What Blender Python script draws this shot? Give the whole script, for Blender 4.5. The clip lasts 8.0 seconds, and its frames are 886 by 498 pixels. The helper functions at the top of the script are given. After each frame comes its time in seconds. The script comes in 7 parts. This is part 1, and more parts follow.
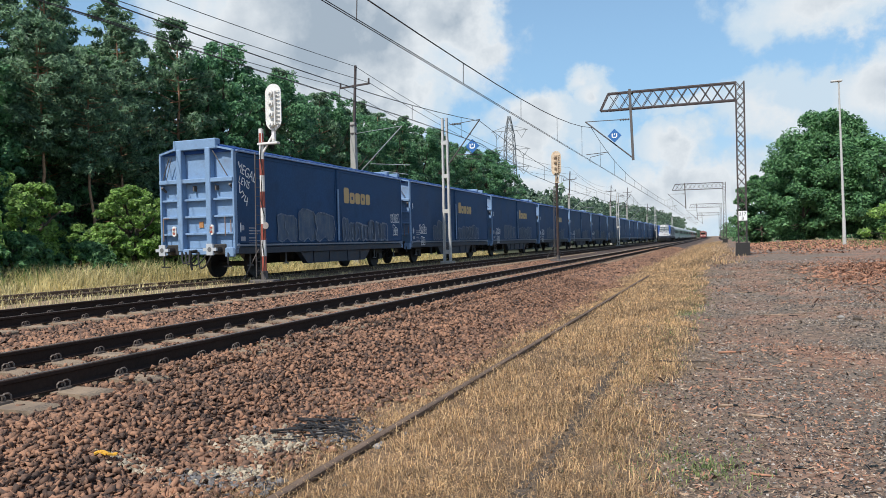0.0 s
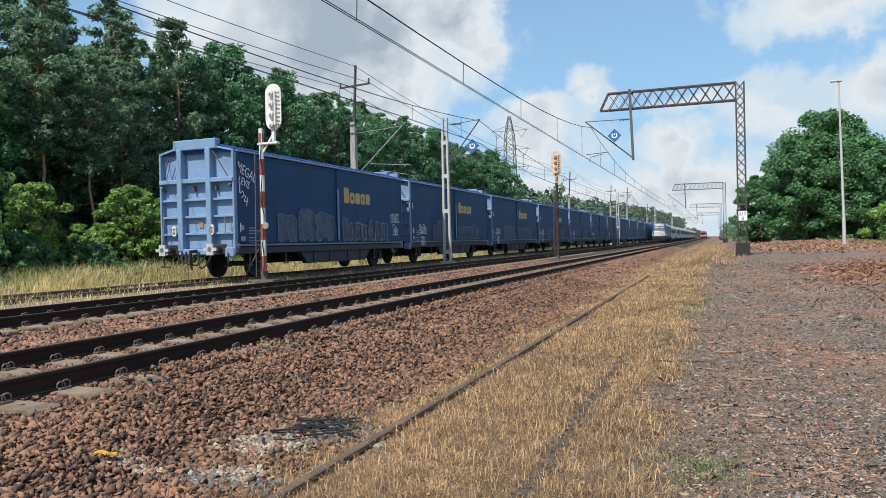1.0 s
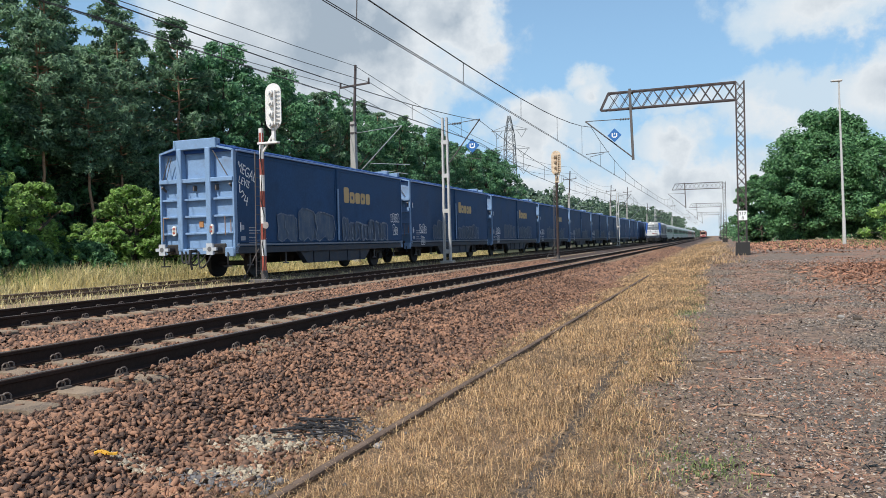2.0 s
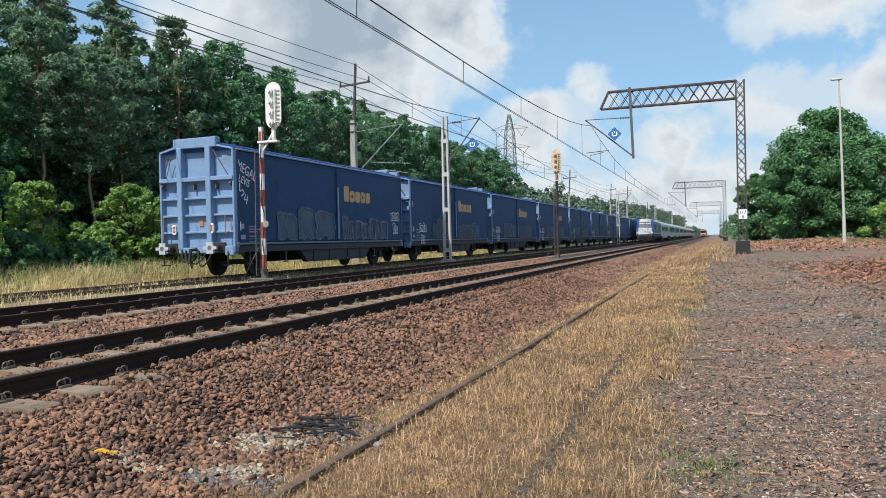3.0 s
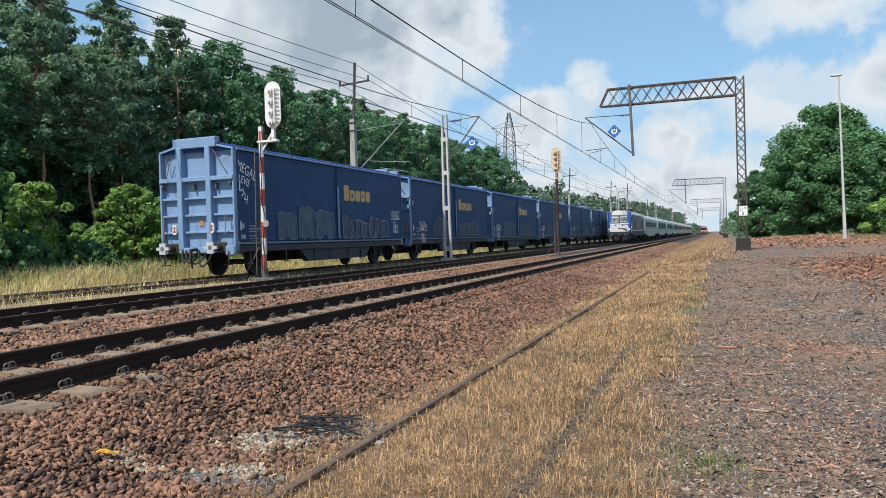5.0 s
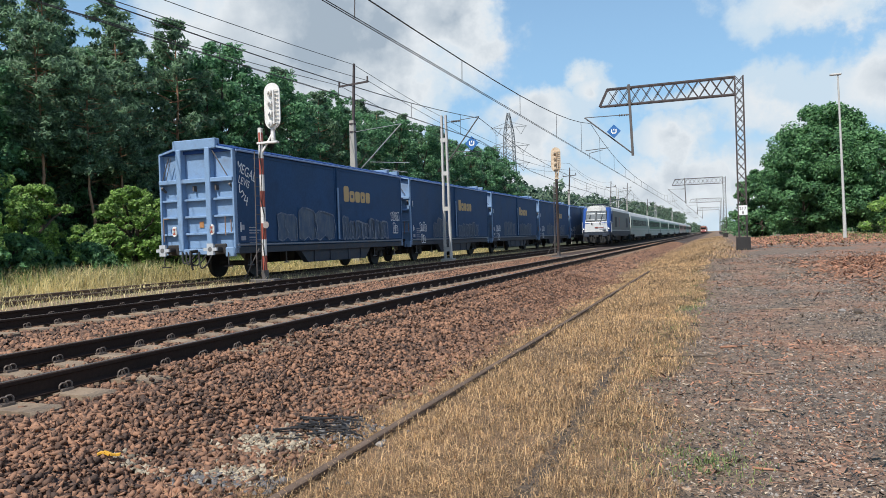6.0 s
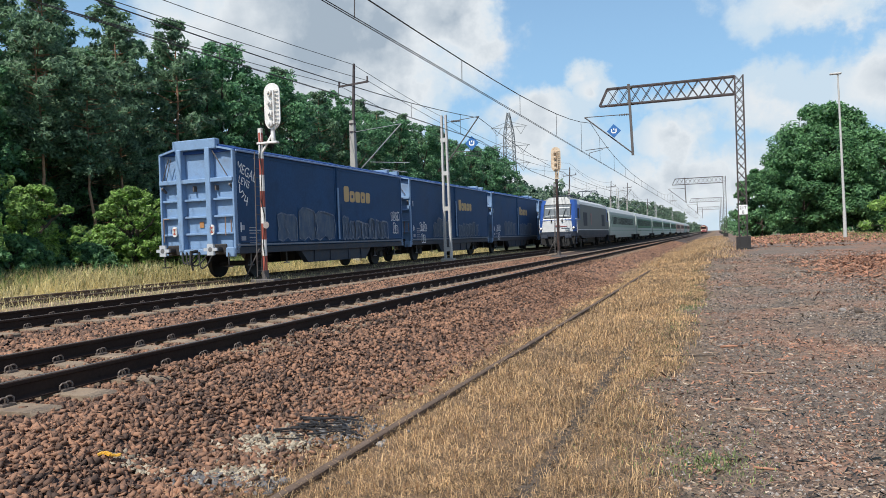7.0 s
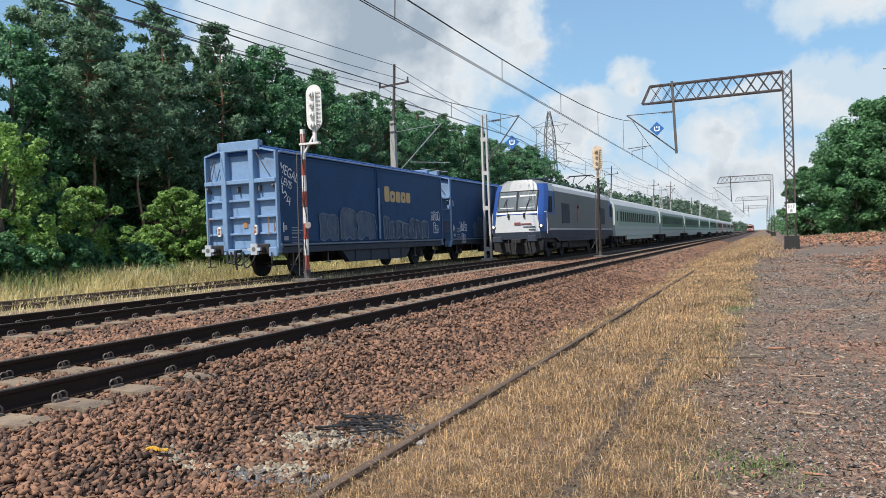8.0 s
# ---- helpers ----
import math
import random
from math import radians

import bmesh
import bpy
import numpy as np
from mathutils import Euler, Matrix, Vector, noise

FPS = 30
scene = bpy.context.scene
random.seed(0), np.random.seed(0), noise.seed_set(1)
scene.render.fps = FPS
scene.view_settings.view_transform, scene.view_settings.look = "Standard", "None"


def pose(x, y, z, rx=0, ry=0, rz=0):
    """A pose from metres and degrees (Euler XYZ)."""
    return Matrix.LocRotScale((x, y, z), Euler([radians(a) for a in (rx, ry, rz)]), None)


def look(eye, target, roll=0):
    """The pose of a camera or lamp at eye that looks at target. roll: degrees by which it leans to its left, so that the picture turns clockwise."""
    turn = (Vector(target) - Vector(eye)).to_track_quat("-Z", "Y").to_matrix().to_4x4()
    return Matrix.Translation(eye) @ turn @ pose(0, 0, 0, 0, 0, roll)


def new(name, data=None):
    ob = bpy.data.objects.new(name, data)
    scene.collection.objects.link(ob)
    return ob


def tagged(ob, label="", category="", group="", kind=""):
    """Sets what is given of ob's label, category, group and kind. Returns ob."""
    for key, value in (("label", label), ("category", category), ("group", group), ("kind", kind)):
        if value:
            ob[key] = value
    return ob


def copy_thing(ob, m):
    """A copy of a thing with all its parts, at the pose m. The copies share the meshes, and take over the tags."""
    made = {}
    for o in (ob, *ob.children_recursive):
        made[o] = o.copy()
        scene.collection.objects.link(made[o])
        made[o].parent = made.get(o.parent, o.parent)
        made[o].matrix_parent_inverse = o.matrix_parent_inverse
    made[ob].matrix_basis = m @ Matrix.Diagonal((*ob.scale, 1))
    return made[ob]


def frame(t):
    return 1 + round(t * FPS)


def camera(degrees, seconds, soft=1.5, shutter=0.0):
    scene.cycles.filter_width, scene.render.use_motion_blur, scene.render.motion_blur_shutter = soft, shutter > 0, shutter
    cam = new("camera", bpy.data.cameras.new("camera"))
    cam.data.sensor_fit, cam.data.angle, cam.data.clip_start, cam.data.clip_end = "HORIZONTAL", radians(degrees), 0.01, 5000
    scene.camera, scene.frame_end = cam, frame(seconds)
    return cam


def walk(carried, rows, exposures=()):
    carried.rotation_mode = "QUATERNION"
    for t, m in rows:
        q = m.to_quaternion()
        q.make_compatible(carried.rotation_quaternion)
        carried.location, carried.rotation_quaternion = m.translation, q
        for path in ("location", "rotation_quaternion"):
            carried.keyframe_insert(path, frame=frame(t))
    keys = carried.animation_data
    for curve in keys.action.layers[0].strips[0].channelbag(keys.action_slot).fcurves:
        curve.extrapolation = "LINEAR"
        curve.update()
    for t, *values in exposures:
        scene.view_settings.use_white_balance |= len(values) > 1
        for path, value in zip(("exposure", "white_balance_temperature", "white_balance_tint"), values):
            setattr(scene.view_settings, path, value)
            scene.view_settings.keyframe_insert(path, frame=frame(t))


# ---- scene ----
EYE = (0.0, 0.0, 1.55)
cam = camera(63.17, 8.0, soft=0.85)
walk(cam, [
    (0.0, pose(*EYE, 89.475, 1.349, 20.728)),
    (1.5, pose(*EYE, 89.469, 1.340, 20.727)),
    (3.0, pose(*EYE, 89.345, 1.356, 20.730)),
    (3.5, pose(*EYE, 89.282, 1.372, 20.738)),
    (4.0, pose(*EYE, 89.190, 1.480, 20.752)),
    (4.5, pose(*EYE, 89.205, 1.580, 20.756)),
    (6.0, pose(*EYE, 89.275, 1.930, 20.758)),
    (6.5, pose(*EYE, 89.271, 2.005, 20.768)),
    (7.0, pose(*EYE, 89.268, 2.016, 20.771)),
    (7.4, pose(*EYE, 89.271, 2.014, 20.900)),
    (7.5, pose(*EYE, 89.274, 2.013, 21.013)),
    (7.6, pose(*EYE, 89.280, 2.016, 21.260)),
    (7.7, pose(*EYE, 89.295, 2.024, 21.720)),
    (7.8, pose(*EYE, 89.315, 2.036, 22.380)),
    (7.9, pose(*EYE, 89.335, 2.050, 23.150)),
    (8.0, pose(*EYE, 89.356, 2.063, 23.962)),
])

# ---- light ----
SUN_DIR = Vector((-0.25, -0.78, 1.12)).normalized()
scene.view_settings.exposure = 0.0
world = bpy.data.worlds.new("world")
scene.world = world
world.use_nodes = True


# cloud banks: azimuth and elevation of the middle, half width and half height, all in degrees, and weight
CLOUDS = ((-30.0, 15.5, 15.0, 9.0, 1.1), (-20.5, 17.5, 5.5, 4.5, 0.75), (-26, 11.5, 9, 3.0, 0.8), (-12.3, 8.2, 5.5, 3.2, 0.6), (-7.9, 10.6, 2.4, 2.2, 0.6), (-2.8, 6.6, 3.2, 2.4, 0.6),
          (4.6, 8.8, 5.0, 3.6, 0.65), (8.5, 16.2, 8.5, 2.8, 0.55), (11.5, 10.2, 4.5, 3.0, 0.7), (-37.5, 15.6, 2.6, 2.2, 0.6), (-5, 3.4, 24, 2.6, 0.5), (-1.0, 9.6, 3.5, 1.2, 0.3), (-9.6, 11.6, 1.6, 1.2, 0.35), (-50, 26, 16, 9, 1.2), (14, 27, 14, 6, 1.0), (75, 24, 22, 8, 0.9), (170, 30, 24, 9, 0.9), (-120, 28, 18, 8, 0.9))


def build_sky():
    nt = world.node_tree
    nt.nodes.clear()
    N = nt.nodes.new
    L = nt.links.new

    def math_node(op, a, b=None, c=None):
        n = N("ShaderNodeMath")
        n.operation = op
        for i, v in enumerate((a, b, c)):
            if v is None:
                continue
            if isinstance(v, (int, float)):
                n.inputs[i].default_value = v
            else:
                L(v, n.inputs[i])
        return n.outputs[0]

    def vec_node(op, a, b=None):
        n = N("ShaderNodeVectorMath")
        n.operation = op
        for i, v in enumerate((a, b)):
            if v is None:
                continue
            if isinstance(v, tuple):
                n.inputs[i].default_value = v
            else:
                L(v, n.inputs[i])
        return n

    out = N("ShaderNodeOutputWorld")
    bg = N("ShaderNodeBackground")
    sky = N("ShaderNodeTexSky")
    sky.sky_type = "NISHITA"
    sky.sun_disc = False
    sky.sun_elevation = math.asin(SUN_DIR.z)
    sky.sun_rotation = math.atan2(SUN_DIR.x, SUN_DIR.y)
    sky.air_density = 1.0
    sky.dust_density = 0.5
    sky.ozone_density = 1.6
    way = N("ShaderNodeTexCoord").outputs["Generated"]
    sep = N("ShaderNodeSeparateXYZ")
    L(way, sep.inputs[0])
    az = math_node("ARCTAN2", sep.outputs["X"], sep.outputs["Y"])
    el = math_node("ARCSINE", sep.outputs["Z"])
    comb = N("ShaderNodeCombineXYZ")
    L(az, comb.inputs[0])
    L(el, comb.inputs[1])
    puff = N("ShaderNodeTexNoise")
    puff.inputs["Scale"].default_value = 9.0
    puff.inputs["Detail"].default_value = 8
    puff.inputs["Roughness"].default_value = 0.58
    L(way, puff.inputs["Vector"])
    warp = vec_node("SCALE", vec_node("SUBTRACT", puff.outputs["Color"], (0.5, 0.5, 0.5)).outputs[0])
    warp.inputs["Scale"].default_value = 0.15
    place = vec_node("ADD", comb.outputs[0], warp.outputs[0]).outputs[0]
    flat = vec_node("MULTIPLY", place, (1, 1, 0)).outputs[0]
    total = None
    for a, e, ra, re, wt in CLOUDS:
        d = vec_node("SUBTRACT", flat, (radians(a), radians(e), 0)).outputs[0]
        d = vec_node("MULTIPLY", d, (1 / radians(ra), 1 / radians(re), 0)).outputs[0]
        ln = vec_node("LENGTH", d).outputs["Value"]
        v = math_node("MULTIPLY", math_node("SUBTRACT", 1.0, ln), wt)
        total = v if total is None else math_node("MAXIMUM", total, v)
    fine = N("ShaderNodeTexNoise")
    fine.inputs["Scale"].default_value = 26.0
    fine.inputs["Detail"].default_value = 7
    fine.inputs["Roughness"].default_value = 0.6
    L(way, fine.inputs["Vector"])
    dens = math_node("ADD", total, math_node("MULTIPLY", math_node("SUBTRACT", fine.outputs["Fac"], 0.5), 0.55))
    cover = N("ShaderNodeMapRange")
    cover.interpolation_type = "SMOOTHSTEP"
    cover.inputs["From Min"].default_value = -0.06
    cover.inputs["From Max"].default_value = 0.20
    L(dens, cover.inputs["Value"])
    haze = N("ShaderNodeMapRange")
    haze.inputs["From Min"].default_value = radians(34)
    haze.inputs["From Max"].default_value = radians(0)
    haze.inputs["To Max"].default_value = 0.95
    L(el, haze.inputs["Value"])
    col = N("ShaderNodeValToRGB")
    cr = col.color_ramp
    cr.elements[0].position = 0.05
    cr.elements[0].color = CLOUD_EDGE
    cr.elements[1].position = 0.92
    cr.elements[1].color = CLOUD_DEEP
    e2 = cr.elements.new(0.34)
    e2.color = CLOUD_WHITE
    L(math_node("ADD", math_node("ADD", dens, math_node("MULTIPLY", math_node("SUBTRACT", puff.outputs["Fac"], 0.5), -1.7)), math_node("MULTIPLY", math_node("SUBTRACT", fine.outputs["Fac"], 0.5), -0.9)), col.inputs[0])
    veil = N("ShaderNodeMix")
    veil.data_type = "RGBA"
    L(haze.outputs[0], veil.inputs["Factor"])
    L(sky.outputs[0], veil.inputs["A"])
    veil.inputs["B"].default_value = HAZE
    mix = N("ShaderNodeMix")
    mix.data_type = "RGBA"
    L(cover.outputs[0], mix.inputs["Factor"])
    low = N("ShaderNodeMapRange")
    low.inputs["From Min"].default_value = radians(9)
    low.inputs["From Max"].default_value = radians(1)
    low.inputs["To Max"].default_value = 0.9
    L(el, low.inputs["Value"])
    pale = N("ShaderNodeMix")
    pale.data_type = "RGBA"
    L(low.outputs[0], pale.inputs["Factor"])
    L(veil.outputs["Result"], pale.inputs["A"])
    pale.inputs["B"].default_value = (4.5, 5.3, 5.9, 1)
    L(pale.outputs["Result"], mix.inputs["A"])
    L(col.outputs[0], mix.inputs["B"])
    L(mix.outputs["Result"], bg.inputs["Color"])
    bg.inputs["Strength"].default_value = 0.15
    L(bg.outputs[0], out.inputs[0])


CLOUD_EDGE, CLOUD_WHITE, CLOUD_DEEP, HAZE = (4.0, 4.9, 5.7, 1), (5.15, 5.5, 5.8, 1), (2.55, 3.1, 3.7, 1), (2.0, 3.85, 5.8, 1)
build_sky()
sun = new("sun", bpy.data.lights.new("sun", "SUN"))
sun.data.energy = 5.0
sun.data.angle = radians(0.53)
sun.data.color = (1.0, 0.965, 0.91)
sun.matrix_world = look(SUN_DIR * 50, (0, 0, 0))

# ---- materials ----


def material(name, color, rough=0.7, metal=0.0, vary=0.25, scale=6.0, fine=60.0, bump=0.15, hue=(0, 0, 0), island=0.0, objrand=0.0, spec=0.5, stain=None, coords="Object"):
    """Painted, stony or woody surface: two scales of noise on the colour, a fine relief, and a change from piece to piece."""
    m = bpy.data.materials.new(name)
    m.use_nodes = True
    nt = m.node_tree
    N, L = nt.nodes.new, nt.links.new
    b = nt.nodes["Principled BSDF"]
    b.inputs["Metallic"].default_value = metal
    b.inputs["Specular IOR Level"].default_value = spec
    tc = N("ShaderNodeTexCoord")
    if coords == "World":
        src = N("ShaderNodeNewGeometry").outputs["Position"]
    else:
        src = tc.outputs["Object"]
    n1 = N("ShaderNodeTexNoise")
    n1.inputs["Scale"].default_value = scale
    n1.inputs["Detail"].default_value = 5
    n2 = N("ShaderNodeTexNoise")
    n2.inputs["Scale"].default_value = fine
    n2.inputs["Detail"].default_value = 4
    L(src, n1.inputs["Vector"])
    L(src, n2.inputs["Vector"])
    addn = N("ShaderNodeMath")
    addn.operation = "ADD"
    L(n1.outputs["Fac"], addn.inputs[0])
    L(n2.outputs["Fac"], addn.inputs[1])
    value = addn.outputs[0]
    if island or objrand:
        rnd = N("ShaderNodeNewGeometry").outputs["Random Per Island"] if island else N("ShaderNodeObjectInfo").outputs["Random"]
        ma = N("ShaderNodeMath")
        ma.operation = "MULTIPLY_ADD"
        L(rnd, ma.inputs[0])
        ma.inputs[1].default_value = island or objrand
        ma.inputs[2].default_value = -0.5 * (island or objrand)
        a2 = N("ShaderNodeMath")
        a2.operation = "ADD"
        L(value, a2.inputs[0])
        L(ma.outputs[0], a2.inputs[1])
        value = a2.outputs[0]
    mr = N("ShaderNodeMapRange")
    mr.inputs["From Min"].default_value = 0.6
    mr.inputs["From Max"].default_value = 1.4
    L(value, mr.inputs["Value"])
    lo = [max(0.0, c * (1 - vary) - h * 0.5) for c, h in zip(color, hue)]
    hi = [min(1.0, c * (1 + vary) + h * 0.5) for c, h in zip(color, hue)]
    mix = N("ShaderNodeMix")
    mix.data_type = "RGBA"
    L(mr.outputs[0], mix.inputs["Factor"])
    mix.inputs["A"].default_value = (*lo, 1)
    mix.inputs["B"].default_value = (*hi, 1)
    final = mix.outputs["Result"]
    if stain:
        scol, sscale, lo_s, hi_s = stain
        n3 = N("ShaderNodeTexNoise")
        n3.inputs["Scale"].default_value = sscale
        n3.inputs["Detail"].default_value = 7
        n3.inputs["Roughness"].default_value = 0.65
        L(src, n3.inputs["Vector"])
        r3 = N("ShaderNodeMapRange")
        r3.inputs["From Min"].default_value = lo_s
        r3.inputs["From Max"].default_value = hi_s
        L(n3.outputs["Fac"], r3.inputs["Value"])
        m3 = N("ShaderNodeMix")
        m3.data_type = "RGBA"
        L(r3.outputs[0], m3.inputs["Factor"])
        L(final, m3.inputs["A"])
        m3.inputs["B"].default_value = (*scol, 1)
        final = m3.outputs["Result"]
    L(final, b.inputs["Base Color"])
    rr = N("ShaderNodeMapRange")
    rr.inputs["To Min"].default_value = max(0.03, rough - 0.12)
    rr.inputs["To Max"].default_value = min(1.0, rough + 0.12)
    L(n1.outputs["Fac"], rr.inputs["Value"])
    L(rr.outputs[0], b.inputs["Roughness"])
    if bump:
        bp = N("ShaderNodeBump")
        bp.inputs["Strength"].default_value = bump
        bp.inputs["Distance"].default_value = 0.02
        L(n2.outputs["Fac"], bp.inputs["Height"])
        L(bp.outputs[0], b.inputs["Normal"])
    return m


def leaf_material(name, color, vary=0.5, hue=(0.03, 0.02, 0.0), through_light=0.35):
    m = material(name, color, rough=0.55, vary=vary, scale=0.5, fine=5.0, bump=0.0, hue=hue, island=1.0, spec=0.35)
    nt = m.node_tree
    b = nt.nodes["Principled BSDF"]
    tr = nt.nodes.new("ShaderNodeBsdfTranslucent")
    ms = nt.nodes.new("ShaderNodeMixShader")
    ms.inputs[0].default_value = through_light
    nt.links.new(b.inputs["Base Color"].links[0].from_socket, tr.inputs["Color"])
    nt.links.new(b.outputs[0], ms.inputs[1])
    nt.links.new(tr.outputs[0], ms.inputs[2])
    nt.links.new(ms.outputs[0], nt.nodes["Material Output"].inputs["Surface"])
    return m


def glow(name, color, strength):
    m = bpy.data.materials.new(name)
    m.use_nodes = True
    b = m.node_tree.nodes["Principled BSDF"]
    b.inputs["Base Color"].default_value = (*color, 1)
    b.inputs["Emission Color"].default_value = (*color, 1)
    b.inputs["Emission Strength"].default_value = strength
    return m


# wagon blues: dark on the sides, pale on the ends and locking bars
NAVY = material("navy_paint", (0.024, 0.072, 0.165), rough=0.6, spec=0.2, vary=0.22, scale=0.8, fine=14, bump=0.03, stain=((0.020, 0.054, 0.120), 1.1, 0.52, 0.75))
BLUE_END = material("pale_blue_paint", (0.19, 0.30, 0.46), rough=0.6, vary=0.12, scale=1.6, fine=18, bump=0.03, stain=((0.16, 0.2, 0.27), 2.3, 0.55, 0.8))
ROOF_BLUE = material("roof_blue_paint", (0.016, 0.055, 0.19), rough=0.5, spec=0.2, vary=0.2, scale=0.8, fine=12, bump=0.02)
FRAME_GREY = material("underframe_grey_blue", (0.030, 0.042, 0.062), rough=0.65, vary=0.35, scale=2.0, fine=20, bump=0.1, stain=((0.07, 0.055, 0.045), 2.0, 0.5, 0.75))
BLACK_STEEL = material("dark_sooty_steel", (0.025, 0.023, 0.022), rough=0.7, vary=0.4, scale=3, fine=25, bump=0.15)
RAIL_SIDE = material("rusty_rail_steel", (0.034, 0.021, 0.016), rough=0.85, spec=0.2, vary=0.35, scale=3, fine=40, bump=0.2, coords="World")
RAIL_HEAD = material("worn_rail_head", (0.22, 0.19, 0.17), rough=0.42, metal=0.75, vary=0.25, scale=3, fine=40, bump=0.03, coords="World")
OLD_RAIL = material("brown_rusted_rail", (0.14, 0.10, 0.075), rough=0.9, spec=0.15, vary=0.35, scale=5, fine=50, bump=0.3, coords="World")
CONCRETE = material("weathered_concrete", (0.27, 0.20, 0.135), rough=0.9, vary=0.25, scale=3, fine=60, bump=0.25, objrand=0.35, stain=((0.16, 0.12, 0.09), 4.0, 0.5, 0.72), coords="World")
CONCRETE_POLE = material("pale_pole_concrete", (0.36, 0.345, 0.31), rough=0.9, vary=0.15, scale=2, fine=40, bump=0.15)
GALV = material("galvanised_steel", (0.42, 0.43, 0.43), rough=0.5, metal=0.5, vary=0.18, scale=2, fine=30, bump=0.05)
RUST_STEEL = material("brown_painted_lattice_steel", (0.070, 0.055, 0.054), rough=0.75, vary=0.35, scale=2, fine=30, bump=0.12)
DARK_STEEL = material("grey_brown_steel", (0.10, 0.088, 0.082), rough=0.65, vary=0.3, scale=2, fine=30, bump=0.1)
WHITE = material("dirty_white_paint", (0.72, 0.70, 0.66), rough=0.55, vary=0.12, scale=4, fine=30, bump=0.05, stain=((0.42, 0.36, 0.29), 6.0, 0.55, 0.8))
CREAM = material("sun_faded_cream_paint", (0.62, 0.50, 0.36), rough=0.6, vary=0.18, scale=4, fine=30, bump=0.05, stain=((0.40, 0.24, 0.13), 6.0, 0.5, 0.75))
RED = material("faded_red_paint", (0.33, 0.075, 0.05), rough=0.6, vary=0.25, scale=4, fine=30, bump=0.05)
SIGN_BLUE = material("sign_blue", (0.03, 0.14, 0.38), rough=0.5, vary=0.1, scale=4, fine=30, bump=0.0)
SIGN_WHITE = material("sign_white", (0.80, 0.80, 0.78), rough=0.5, vary=0.06, scale=4, fine=30, bump=0.0)
INK = material("black_lettering", (0.02, 0.02, 0.02), rough=0.6, vary=0.1, bump=0.0)
GOLD = material("gold_lettering", (0.55, 0.38, 0.16), rough=0.5, vary=0.1, scale=3, fine=20, bump=0.0)
CHALK = material("pale_spray_paint", (0.85, 0.87, 0.88), rough=0.7, vary=0.1, scale=8, fine=30, bump=0.0)
ORANGE = material("orange_label", (0.42, 0.20, 0.08), rough=0.5, vary=0.1, bump=0.0)
WIRE = material("copper_wire_dark", (0.055, 0.05, 0.05), rough=0.5, metal=0.4, vary=0.2, bump=0.0)
GLASS_DARK = material("tinted_window_glass", (0.010, 0.013, 0.013), rough=0.5, vary=0.1, bump=0.0, spec=0.08)
RUBBER = material("black_rubber", (0.02, 0.02, 0.02), rough=0.85, vary=0.2, bump=0.05)
BARK = material("grey_brown_bark", (0.085, 0.066, 0.05), rough=0.95, vary=0.4, scale=4, fine=25, bump=0.5)
PINE_BARK = material("orange_pine_bark", (0.36, 0.20, 0.12), rough=0.95, vary=0.4, scale=2.5, fine=20, bump=0.5, objrand=0.4)
LEAF_OAK = leaf_material("oak_leaves", (0.155, 0.315, 0.16), through_light=0.55)
LEAF_PINE = leaf_material("pine_needles", (0.19, 0.30, 0.18), through_light=0.5)
LEAF_BRIGHT = leaf_material("young_green_leaves", (0.31, 0.47, 0.14), through_light=0.58)
# aerial haze of the distant woods is mixed into this greyer leaf colour
LEAF_HAZED = leaf_material("leaves_greyed_for_haze", (0.15, 0.22, 0.145), through_light=0.4)
LEAF_MAPLE = leaf_material("maple_leaves", (0.14, 0.285, 0.125), through_light=0.5)

# ---- building helpers ----


def part(name, bm, mat, parent=None, label="", smooth=False):
    """Links a bmesh as one mesh object under a thing or a part."""
    me = bpy.data.meshes.new(name)
    bm.to_mesh(me)
    bm.free()
    if smooth:
        for p in me.polygons:
            p.use_smooth = True
    for q in (mat if isinstance(mat, (list, tuple)) else [mat]):
        me.materials.append(q)
    ob = new(name, me)
    if parent:
        ob.parent = parent
    if label:
        tagged(ob, label)
    return ob


def share(ob, name, m, parent):
    o = new(name, ob.data)
    o.parent = parent
    o.matrix_basis = m
    return o


def box(bm, x0, x1, y0, y1, z0, z1, bevel=0.0, index=0):
    r = bmesh.ops.create_cube(bm, size=1.0)
    vs = r["verts"]
    bmesh.ops.scale(bm, vec=(x1 - x0, y1 - y0, z1 - z0), verts=vs)
    bmesh.ops.translate(bm, vec=((x0 + x1) / 2, (y0 + y1) / 2, (z0 + z1) / 2), verts=vs)
    fs = {f for v in vs for f in v.link_faces}
    for f in fs:
        f.material_index = index
    if bevel:
        es = list({e for v in vs for e in v.link_edges})
        bmesh.ops.bevel(bm, geom=es, offset=bevel, segments=1, affect="EDGES")
    return vs


def beam(bm, a, b, w, d=None, index=0):
    """A straight bar of w x d between two points."""
    a, b = Vector(a), Vector(b)
    v = b - a
    vs = box(bm, -w / 2, w / 2, -(d or w) / 2, (d or w) / 2, 0, v.length, index=index)
    m = Matrix.Translation(a) @ v.to_track_quat("Z", "Y").to_matrix().to_4x4()
    bmesh.ops.transform(bm, matrix=m, verts=vs)
    return vs


